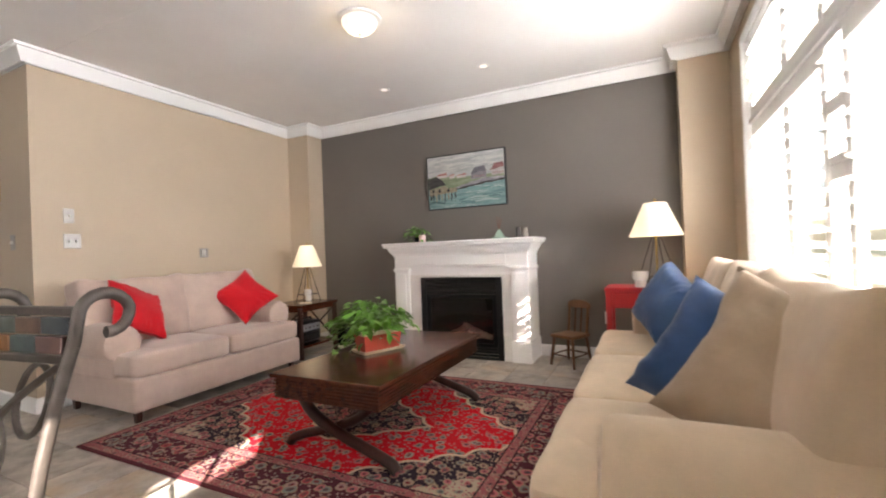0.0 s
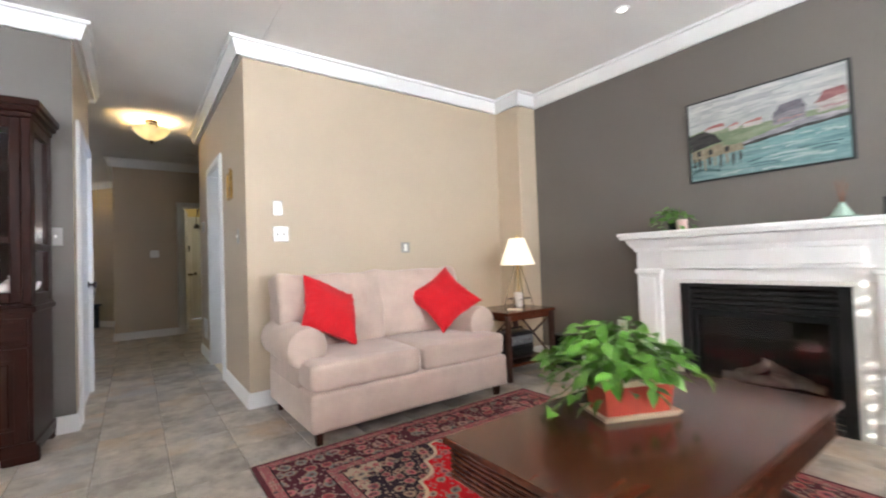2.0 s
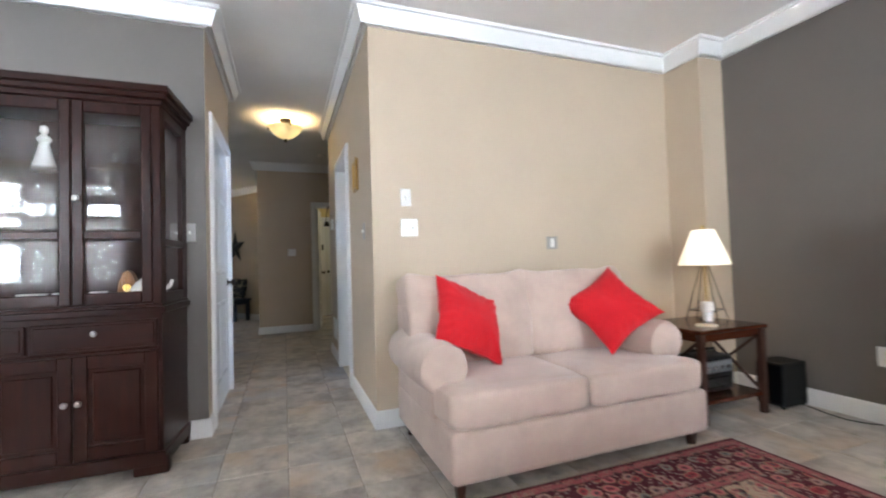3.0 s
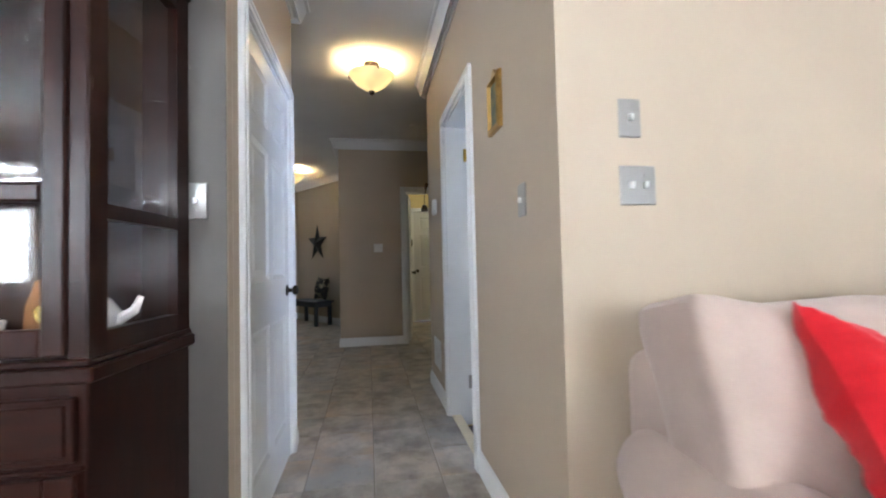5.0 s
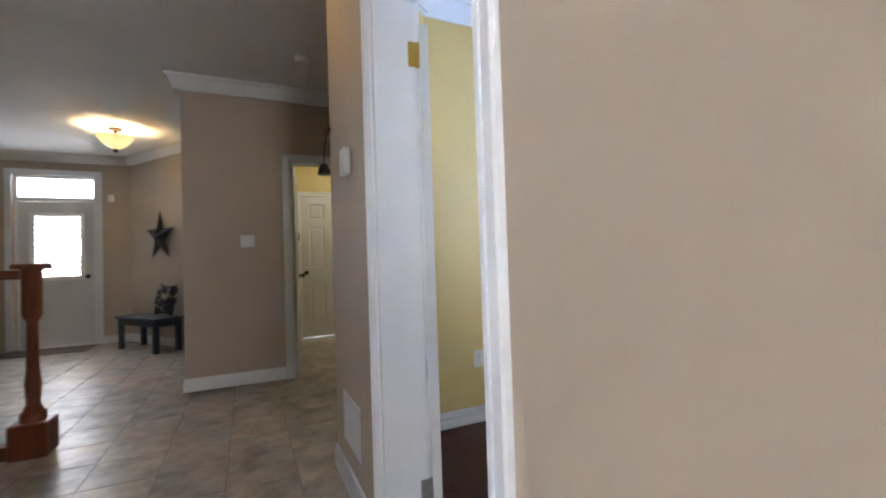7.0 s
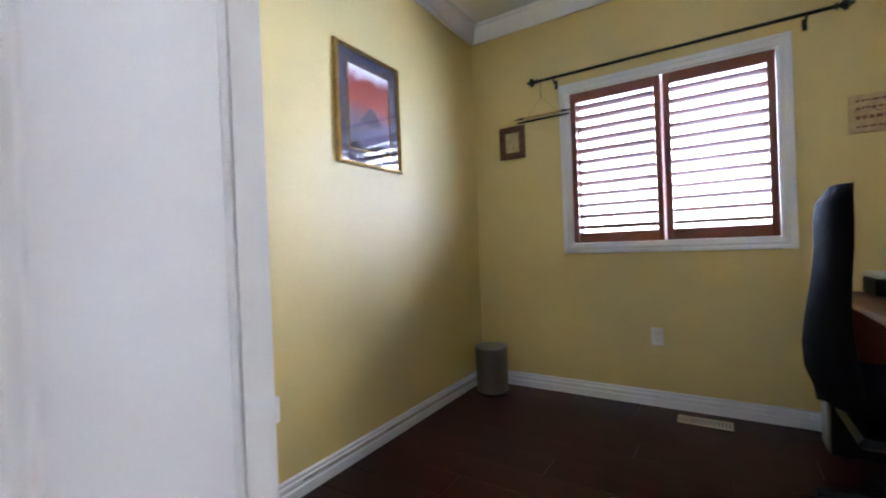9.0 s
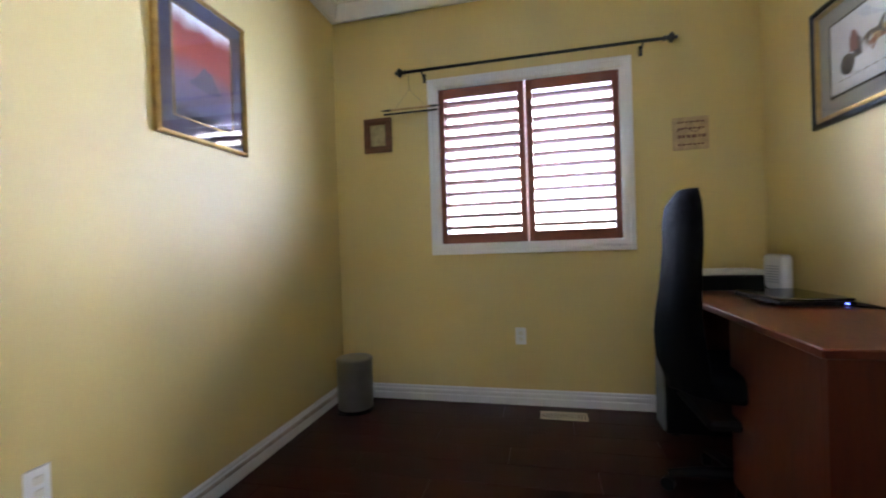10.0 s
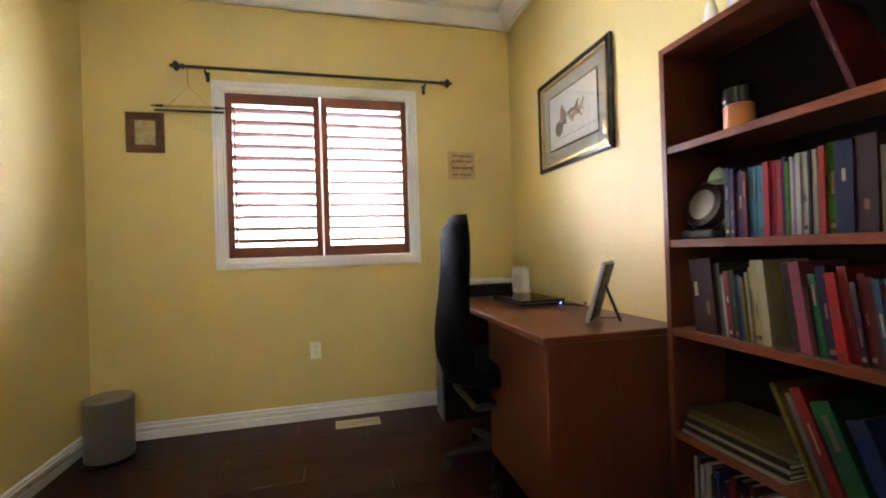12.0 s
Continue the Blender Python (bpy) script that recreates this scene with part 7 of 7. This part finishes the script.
    shelved(1.068, 2.745, [(0.017, 0.205, coal), (0.012, 0.20, violet), (0.012, 0.185, wine), (0.013, 0.19, violet), (0.012, 0.185, wine), (0.024, 0.195, aqua), (0.023, 0.195, aqua), (0.015, 0.20, rose), (0.014, 0.20, rose), (0.015, 0.198, rose), (0.008, 0.205, violet), (0.009, 0.19, moss), (0.008, 0.20, ivory), (0.007, 0.19, (0.40, 0.32, 0.45)), (0.012, 0.205, ivory), (0.013, 0.205, ivory), (0.007, 0.205, coal), (0.010, 0.207, ivory), (0.006, 0.20, coal), (0.014, 0.21, (0.55, 0.14, 0.03)), (0.019, 0.215, moss), (0.036, 0.212, (0.02, 0.035, 0.08)), (0.042, 0.215, (0.06, 0.02, 0.02))], 0.0, palette[::-1] + palette)
    shelved(0.768, 2.868, [(0.040, 0.235, (0.055, 0.02, 0.006)), (0.044, 0.24, (0.07, 0.028, 0.006)), (0.009, 0.22, coal), (0.012, 0.225, (0.22, 0.20, 0.18)), (0.008, 0.19, ivory), (0.015, 0.20, (0.45, 0.02, 0.03)), (0.010, 0.20, (0.05, 0.06, 0.05)), (0.011, 0.205, (0.08, 0.09, 0.07)), (0.010, 0.19, coal), (0.010, 0.19, (0.06, 0.16, 0.28)), (0.009, 0.185, (0.40, 0.32, 0.06)), (0.009, 0.20, ivory), (0.013, 0.215, (0.52, 0.44, 0.26)), (0.016, 0.235, (0.62, 0.55, 0.38)), (0.022, 0.235, (0.66, 0.60, 0.46))], -5, [])
    shelved(0.768, 2.560, [(0.018, 0.23, (0.06, 0.035, 0.02)), (0.026, 0.235, (0.55, 0.24, 0.27)), (0.014, 0.17, (0.16, 0.05, 0.02)), (0.018, 0.205, (0.06, 0.20, 0.11)), (0.022, 0.225, (0.05, 0.03, 0.07)), (0.022, 0.21, (0.62, 0.05, 0.05)), (0.018, 0.225, (0.28, 0.02, 0.02))], -7, palette)
    # ledgers lying flat
    zz = 0.418
    for k, (t, c, dy) in enumerate(((0.012, (0.50, 0.48, 0.44), 0.0), (0.014, (0.02, 0.02, 0.02), 0.006), (0.010, (0.5, 0.48, 0.44), 0.004), (0.016, (0.02, 0.02, 0.022), 0.003), (0.012, (0.35, 0.31, 0.22), 0.008), (0.020, (0.20, 0.16, 0.10), 0.012))):
        book("b", (X - 0.012 + 0.003 * k, 2.575 - dy, zz), t, 0.345, 0.205, c, 0, True, "%s notebook lying in a stack" % ("dark" if sum(c) < 0.2 else "tan"), 0, rnd)
        zz += t + 0.0005
    book("b", (X, 2.50, 0.418), 0.012, 0.28, 0.19, (0.30, 0.24, 0.13), -24, False, "thin tan book leaning over", 0, rnd)
    for k, (c, h, y, t) in enumerate((((0.30, 0.28, 0.27), 0.26, 2.473, 0.014), ((0.26, 0.02, 0.03), 0.285, 2.44, 0.028), ((0.01, 0.12, 0.06), 0.27, 2.38, 0.045), ((0.02, 0.05, 0.12), 0.25, 2.315, 0.04))):
        book("b", (X, y, 0.418), t, h, 0.19, c, -22, False, ("white", "red", "green", "blue")[k] + " hardback leaning to one side", 1, rnd)
    row(0.09, 2.90, [(0.5, 0.47, 0.42), (0.03, 0.05, 0.10), (0.62, 0.60, 0.56), (0.62, 0.60, 0.56), (0.03, 0.03, 0.03), (0.05, 0.08, 0.20), (0.03, 0.03, 0.04), (0.05, 0.08, 0.2), (0.3, 0.05, 0.05)] + palette, 0.22, 0.26)
    # clock, candle jar, cards on top
    c = thing("mantel_clock", (-4.64, 2.87, 1.069), 0, "dark carved desk clock with a round silver dial", "clock")
    part("plinth", boxes(((-0.05, -0.065, 0), (0.05, 0.065, 0.03)), bevel=0.006), BLACKPLASTIC, c)
    part("case", lathe([(0.078, 0), (0.085, 0.015), (0.07, 0.035)], 28, pose(0.015, 0, 0.105, 0, -78, 0)), BRONZE, c, "", True)
    part("dial", lathe([(0.050, 0), (0.048, 0.003)], 28, pose(-0.020, 0, 0.1125, 0, -78, 0)), plain("silver_dial", (0.24, 0.24, 0.24), 0.3, 0.4), c)
    for s in (-1, 1):
        part("scroll", tube([(0.0, s * 0.06, 0.03), (0.0, s * 0.09, 0.07), (0.0, s * 0.085, 0.13)], 0.012, 8), BRONZE, c, "", True)
    part("crest", lathe([(0.02, 0.17), (0.032, 0.19), (0.022, 0.215), (0.006, 0.23)], 14, Matrix.Translation((0.02, -0.03, 0))), CELADON, c, "", True)
    j = thing("candle_jar", (-4.655, 2.73, 1.386), 0, "orange candle jar with a dark lid in the bookcase", "candle")
    part("jar", lathe([(0.036, 0), (0.04, 0.004), (0.04, 0.075), (0.036, 0.078)], 20), plain("orange_wax", (0.42, 0.13, 0.025), 0.35), j, "", True)
    part("lid", lathe([(0.041, 0.078), (0.042, 0.10), (0.04, 0.125), (0.034, 0.128)], 20), BLACKGLOSS, j, "", True)
    book("b", (X + 0.02, 2.41, 1.387), 0.012, 0.27, 0.16, (0.16, 0.012, 0.02), -18, False, "thin dark red book leaning on the upper shelf", 0, rnd)
    for k, y in enumerate((2.84, 2.75)):
        g = thing("figurine", (-4.63, y, 1.727), 0, "small white glass figurine on a dark base atop the bookcase", "figurine", "top figurines")
        part("base", lathe([(0.03, 0), (0.022, 0.012), (0.012, 0.022)], 14), BRONZE, g, "", True)
        part("glass", lathe([(0.010, 0.02), (0.024, 0.05), (0.018, 0.09), (0.008, 0.12)], 14), CERAMIC, g, "", True)


bookcase()


def office_walls():
    # sunset mountain picture
    p = thing("framed_picture", (-7.308, 3.466, 1.853), 91, "sunset mountain picture behind glass in a narrow gilt frame", "picture")
    part("frame", picture_frame(0.505, 0.615, 0.022, 0.028), GOLD, p)
    part("mat_board", boxes(((-0.255, -0.008, -0.31), (0.255, -0.003, 0.31))), plain("slate_violet_mat", (0.075, 0.062, 0.085), 0.8, vary=0.05), p)
    n = Nodes("sunset_print")
    w = n.place()
    s = n.t.nodes.new("ShaderNodeSeparateXYZ")
    n.t.links.new(w, s.inputs[0])
    h = n.math("ADD", n.math("DIVIDE", s.outputs[2], 0.44), 0.5)
    h = n.math("ADD", h, n.math("MULTIPLY", n.math("SUBTRACT", n.noise(w, 9, 4), 0.5), 0.22))
    rp = n.t.nodes.new("ShaderNodeValToRGB")
    for pos_, col in ((0.12, rgb(0.13, 0.10, 0.17)), (0.38, rgb(0.22, 0.13, 0.17)), (0.58, rgb(0.42, 0.07, 0.035)), (0.85, rgb(0.33, 0.03, 0.02))):
        rp.color_ramp.elements.new(pos_).color = col
    n.t.links.new(h, rp.inputs[0])
    part("print", boxes(((-0.17, -0.0095, -0.23), (0.17, -0.0085, 0.23))), n.done(rp.outputs[0], 0.6), p)
    part("inner_bead", picture_frame(0.345, 0.465, 0.008, 0.012), GOLD, p)
    part("painted_mountain", flat_shape([(-0.10, -0.075), (-0.06, -0.045), (-0.025, -0.005), (0.0, 0.025), (0.02, 0.008), (0.04, 0.012), (0.07, -0.035), (0.11, -0.08), (0.02, -0.09)], 0.0006, Matrix.Translation((0, -0.0096, 0))), plain("painted_blue_rock", (0.10, 0.075, 0.10), 0.7, vary=0.3, scale=40), p)
    part("glass", boxes(((-0.2525, -0.017, -0.3075), (0.2525, -0.015, 0.3075))), GLASS, p)
    # print of horses on the desk side
    e = thing("framed_picture", (OE, 3.90, 1.815), -90, "print of a red horse team behind glass in a dark frame", "picture")
    part("frame", picture_frame(0.705, 0.51, 0.028, 0.03), plain("black_lacquer", (0.02, 0.018, 0.016), 0.25, vary=0.2), e)
    part("inner_frame", picture_frame(0.66, 0.465, 0.024, 0.022), GOLD, e)
    part("mat_board", boxes(((-0.35, -0.006, -0.255), (0.35, -0.002, 0.255))), plain("olive_mat", (0.30, 0.27, 0.20), 0.8, vary=0.05), e)
    part("black_bead", picture_frame(0.50, 0.315, 0.012, 0.011), BLACKPLASTIC, e)
    part("print", boxes(((-0.25, -0.0085, -0.158), (0.25, -0.0065, 0.158))), plain("ivory_print_paper", (0.56, 0.53, 0.44), 0.8, vary=0.08), e)
    ink = [plain("ink_red", (0.22, 0.07, 0.045), 0.8), plain("ink_dark", (0.06, 0.045, 0.04), 0.8), plain("ink_ochre", (0.36, 0.22, 0.09), 0.8)]
    horse = [(-0.13, -0.02), (-0.07, 0.005), (0.02, 0.0), (0.06, 0.05), (0.10, 0.06), (0.085, 0.025), (0.06, -0.02), (0.09, -0.07), (0.075, -0.075), (0.03, -0.035), (-0.05, -0.035), (-0.09, -0.09), (-0.105, -0.085), (-0.09, -0.035), (-0.14, -0.06)]
    for k, (dx, dz, m) in enumerate(((0.06, 0.0, 0), (0.085, 0.025, 2), (0.03, 0.03, 1))):
        part("printed_horse", flat_shape([(x * 0.55 + dx, z * 0.55 + dz) for x, z in horse], 0.0005, Matrix.Translation((0, -0.0086 - 0.0006 * k, 0))), ink[m], e)
    for k, (x, z) in enumerate(((-0.08, 0.0), (-0.10, 0.03))):
        part("printed_rider", flat_shape([(x - 0.02, z - 0.04), (x + 0.03, z - 0.04), (x + 0.025, z + 0.03), (x + 0.0, z + 0.055), (x - 0.02, z + 0.02)], 0.0005, Matrix.Translation((0, -0.0098 - 0.0006 * k, 0))), ink[1 - k], e)
    wheel = [(0.045 * math.cos(a * 0.52) - 0.14, 0.045 * math.sin(a * 0.52) - 0.05) for a in range(12)]
    part("printed_wheel", flat_shape(wheel, 0.0005, Matrix.Translation((0, -0.0086, 0))), ink[1], e)
    for k in range(9):
        x = -0.20 + 0.05 * k
        part("printed_stroke", flat_shape([(x, -0.11), (x + 0.035, -0.105), (x + 0.03, -0.112)], 0.0005, Matrix.Translation((0, -0.0086, 0))), ink[1], e)
    part("glass", boxes(((-0.3525, -0.0185, -0.255), (0.3525, -0.0165, 0.255))), GLASS, e)
    # small brown frame
    q = thing("framed_picture", (-6.99, ON, 1.862), 0, "small square sketch in a wide brown wooden frame", "picture")
    part("frame", picture_frame(0.115, 0.155, 0.05, 0.018), BROWNFRAME, q)
    part("print", boxes(((-0.06, -0.006, -0.08), (0.06, -0.002, 0.08))), plain("tan_sketch", (0.42, 0.34, 0.18), 0.8, vary=0.25, scale=25), q)
    # plaque with worn lettering
    k = thing("wall_plaque", (-4.905, ON, 1.687), 0, "small cream wooden plaque with dark red painted lettering", "plaque")
    part("board", boxes(((-0.103, -0.012, -0.103), (0.103, -0.001, 0.103)), bevel=0.003), plain("weathered_cream_board", (0.50, 0.35, 0.18), 0.75, vary=0.2, scale=22), k)
    ink2 = plain("dark_red_lettering", (0.17, 0.075, 0.045), 0.7)
    rnd = random.Random(8)
    for z, hgt in ((0.07, 0.012), (0.03, 0.014), (-0.02, 0.022), (-0.07, 0.012)):
        x = -0.075
        while x < 0.07:
            L = rnd.uniform(0.012, 0.03)
            part("lettering", boxes(((x, -0.0126, z - hgt / 2 * rnd.uniform(0.6, 1)), (min(x + L, 0.085), -0.0118, z + hgt / 2))), ink2, k)
            x += L + 0.007
    part("twig_mark", tube([(-0.085, -0.0125, 0.012), (-0.03, -0.0125, 0.038), (0.02, -0.0125, 0.004), (0.07, -0.0125, 0.03)], 0.002, 5), ink2, k)
    # curtain rod
    c = thing("curtain_rod", (-5.90, ON - 0.075, 2.272), 0, "black curtain rod with turned finials and brackets", "curtain rod")
    part("rod", tube([(-0.84, 0, 0), (0.84, 0, 0)], 0.0105, 12), BLACKMETAL, c, "", True)
    for s in (-1, 1):
        part("finial", lathe([(0.0105, 0.0), (0.018, 0.004), (0.018, 0.010), (0.010, 0.016), (0.014, 0.024), (0.030, 0.040), (0.033, 0.048), (0.024, 0.058), (0.010, 0.066), (0.013, 0.074), (0.003, 0.084)], 18, pose(s * 0.838, 0, 0, 0, 90 * s, 0)), BLACKMETAL, c, "", True)
        part("bracket", tube([(s * 0.72, 0.074, -0.035), (s * 0.72, 0.03, -0.035), (s * 0.72, 0.0, -0.014)], 0.006, 8), BLACKMETAL, c)
        part("bracket_plate", boxes(((s * 0.72 - 0.012, 0.068, -0.065), (s * 0.72 + 0.012, 0.0745, 0.0)), bevel=0.003), BLACKMETAL, c)
    # hanging chime curtain
    b = thing("wind_chime", (-6.72, ON - 0.05, 2.012), 0, "bamboo bar hung on a cord, with fine glass rods below", "wind chime")
    part("bamboo_bar", tube([(-0.15, 0, 0.012), (0.15, 0, 0.012)], 0.008, 10), plain("bamboo", (0.42, 0.27, 0.10), 0.45, vary=0.25, scale=30), b, "", True)
    part("dark_bar", tube([(-0.22, 0, 0.012), (-0.15, 0, 0.012)], [0.003, 0.010], 10), BLACKMETAL, b)
    part("dark_bar", tube([(0.15, 0, 0.012), (0.22, 0, 0.012)], [0.010, 0.003], 10), BLACKMETAL, b)
    part("lower_bar", tube([(-0.20, 0, -0.016), (0.20, 0, -0.016)], 0.007, 10), BLACKMETAL, b)
    for s in (-1, 1):
        part("cord", tube([(s * 0.12, 0, 0.015), (0, -0.01, 0.14)], 0.0012, 5), plain("tan_cord", (0.35, 0.27, 0.15), 0.9), b)
    part("hook", tube([(0, -0.012, 0.14), (0, -0.02, 0.175), (0, -0.025, 0.25)], 0.002, 5), BLACKMETAL, b)
    rods = pane("glass_rod", 0.05, (0.93, 0.95, 0.97, 1))
    for k2 in range(22):
        x = -0.17 + k2 * 0.0165
        part("glass_rod", tube([(x, 0, -0.02), (x, 0, -0.05 - 0.0065 * k2)], 0.0026, 6), rods, b)
    # floor register and bin
    v = thing("floor_register", (-5.73, 4.62, OZ), 0, "cream metal floor register by the office window", "vent")
    part("frame", boxes(((-0.145, -0.06, 0.0), (0.145, -0.045, 0.008)), ((-0.145, 0.045, 0.0), (0.145, 0.06, 0.008)), ((-0.145, -0.045, 0.0), (-0.13, 0.045, 0.008)), ((0.13, -0.045, 0.0), (0.145, 0.045, 0.008)), bevel=0.002), CREAM, v)
    for i in range(14):
        part("slat", boxes(((-0.125 + i * 0.0182, -0.045, 0.001), (-0.112 + i * 0.0182, 0.045, 0.006))), CREAM, v)
    w2 = thing("waste_bin", (-7.12, 4.54, OZ), -20, "brushed steel pedal bin in the office corner", "bin")
    part("body", lathe([(0.118, 0.02), (0.12, 0.03), (0.12, 0.335)], 36), STEEL, w2, "", True)
    part("lid", lathe([(0.124, 0.337), (0.124, 0.353), (0.115, 0.363), (0.03, 0.370)], 36), STEEL, w2, "", True)
    part("base_ring", lathe([(0.122, 0), (0.124, 0.02), (0.119, 0.024)], 36), BLACKPLASTIC, w2, "", True)
    part("pedal", boxes(((-0.03, -0.15, 0.006), (0.03, -0.11, 0.014)), bevel=0.003), BLACKPLASTIC, w2)


office_walls()

# outside
solid("ground", boxes(((-60, -60, -0.4), (60, 60, -0.16))), plain("lawn_and_gravel", (0.10, 0.11, 0.07), 0.95, vary=0.3, scale=2), kind="structure")

# glowing sheets stand in for the bright sky and a sunlit facade outside
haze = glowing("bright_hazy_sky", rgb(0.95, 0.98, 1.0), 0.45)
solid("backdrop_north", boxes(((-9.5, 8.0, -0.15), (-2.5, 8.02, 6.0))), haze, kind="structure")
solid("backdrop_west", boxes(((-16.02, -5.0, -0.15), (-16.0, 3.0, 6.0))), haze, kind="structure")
solid("backdrop_east", boxes(((7.0, -6.0, -0.15), (7.02, 12.0, 2.3))), glowing("glowing_facade_backdrop", rgb(0.97, 0.97, 1.0), 0.14), kind="structure")
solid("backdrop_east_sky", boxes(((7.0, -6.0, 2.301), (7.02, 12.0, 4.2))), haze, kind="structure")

# floors: slabs under the pieces
solid("floor", boxes(((-12.55, -4.7, -0.15), (0.7, HY + 0.05, -0.004)), ((SX - 0.05, HY + 0.05, -0.15), (0.7, 4.9, -0.004)), ((-11.2, HY + 0.05, -0.15), (-7.40, 5.1, -0.004))), GROUT, kind="structure")
solid("floor_office", boxes(((-7.40, HY + 0.05, -0.15), (SX - 0.06, 4.9, OZ - 0.008))), plain("underlay", (0.02, 0.01, 0.008), 0.9), kind="structure")


def lay_tiles():
    """Square tiles, a third of a metre, with recessed joints; those along the walk are pieces of their own."""
    floor = bpy.data.objects["floor"]
    P, G = 0.333, 0.004
    x0, y0 = -4.285, 1.165
    bm = bmesh.new()
    box(bm, (-P / 2 + G / 2, -P / 2 + G / 2, -0.012), (P / 2 - G / 2, P / 2 - G / 2, 0.0), 0.003)
    me = mesh_from("tile", bm, TILE)
    spots = []
    for i in range(-26, 16):
        for j in range(-18, 13):
            x, y = x0 + (i + 0.5) * P, y0 + (j + 0.5) * P
            a, b, c, d = x - P / 2, x + P / 2, y - P / 2, y + P / 2
            living = a < 0.50 and b > -4.75 and d > -4.7 and c < 4.65 and not (y > 1.85 and b < SX)
            hall = b <= -4.4 and a > -12.6 and d > -2.75 and c < HY + 0.03 and not (-5.7 < x < -4.7 and y < 0.62)
            north = a > -11.2 and b < -7.2 and c >= HY - 0.35 and d < 5.2 and y > 0.9
            if not (living or hall or north):
                continue
            under_office = a > -7.5 and b < SX and d > HY + 0.06
            spots.append((x, y, under_office))
    near = lambda s: abs(s[1] - 1.3) * 1.2 + (0 if -9 < s[0] < 0 else 3) + (0 if -6.6 < s[0] < -1 else 0.8)
    spots.sort(key=near)
    picked = [s for s in spots if not s[2]][:290]
    for x, y, _ in picked:
        ob = new("tile", me)
        ob.parent = floor
        ob.matrix_basis = Matrix.Translation((x, y, random.uniform(-0.0006, 0.0006)))
    chosen = set(picked)
    verts, faces = [], []
    for x, y, u in spots:
        if (x, y, u) in chosen:
            continue
        h = P / 2 - G / 2
        hi = HY + 0.05 if u else y + h
        k = len(verts)
        e = 0.003
        verts += [(x - h, y - h, -0.012), (x + h, y - h, -0.012), (x + h, hi, -0.012), (x - h, hi, -0.012),
                  (x - h, y - h, -e), (x + h, y - h, -e), (x + h, hi, -e), (x - h, hi, -e),
                  (x - h + e, y - h + e, 0), (x + h - e, y - h + e, 0), (x + h - e, hi - e, 0), (x - h + e, hi - e, 0)]
        for r in (0, 4):
            faces += [(k + r + i, k + r + (i + 1) % 4, k + r + 4 + (i + 1) % 4, k + r + 4 + i) for i in range(4)]
        faces.append((k + 8, k + 9, k + 10, k + 11))
    me2 = bpy.data.meshes.new("tiles")
    me2.from_pydata(verts, [], faces)
    me2.materials.append(TILE)
    ob = new("tiles", me2)
    ob.parent = floor
    tagged(ob, "slate-look floor tiles further off", kind="stuff")


def lay_planks():
    floor = bpy.data.objects["floor_office"]
    w, L = 0.193, 1.21
    made = {}
    y, row = OS - 0.02, 0
    while y < ON:
        x = OW - 0.02 - (row * 0.43) % L
        while x < OE:
            a, b = max(x, OW - 0.02), min(x + L, OE + 0.02)
            if b - a > 0.05:
                key = round(b - a, 3)
                if key not in made:
                    bm = bmesh.new()
                    box(bm, (0, 0, -0.008), (b - a - 0.0015, w - 0.0015, 0.0), 0.0012)
                    made[key] = mesh_from("plank", bm, PLANK)
                ob = new("plank", made[key])
                ob.parent = floor
                ob.matrix_basis = Matrix.Translation((a, y, OZ))
            x += L
        y += w
        row += 1
    bm = boxes(((DL, HY + 0.055, OZ - 0.008), (DR, OS - 0.022, OZ)))
    part("plank", bm, PLANK, floor)


lay_tiles()
lay_planks()
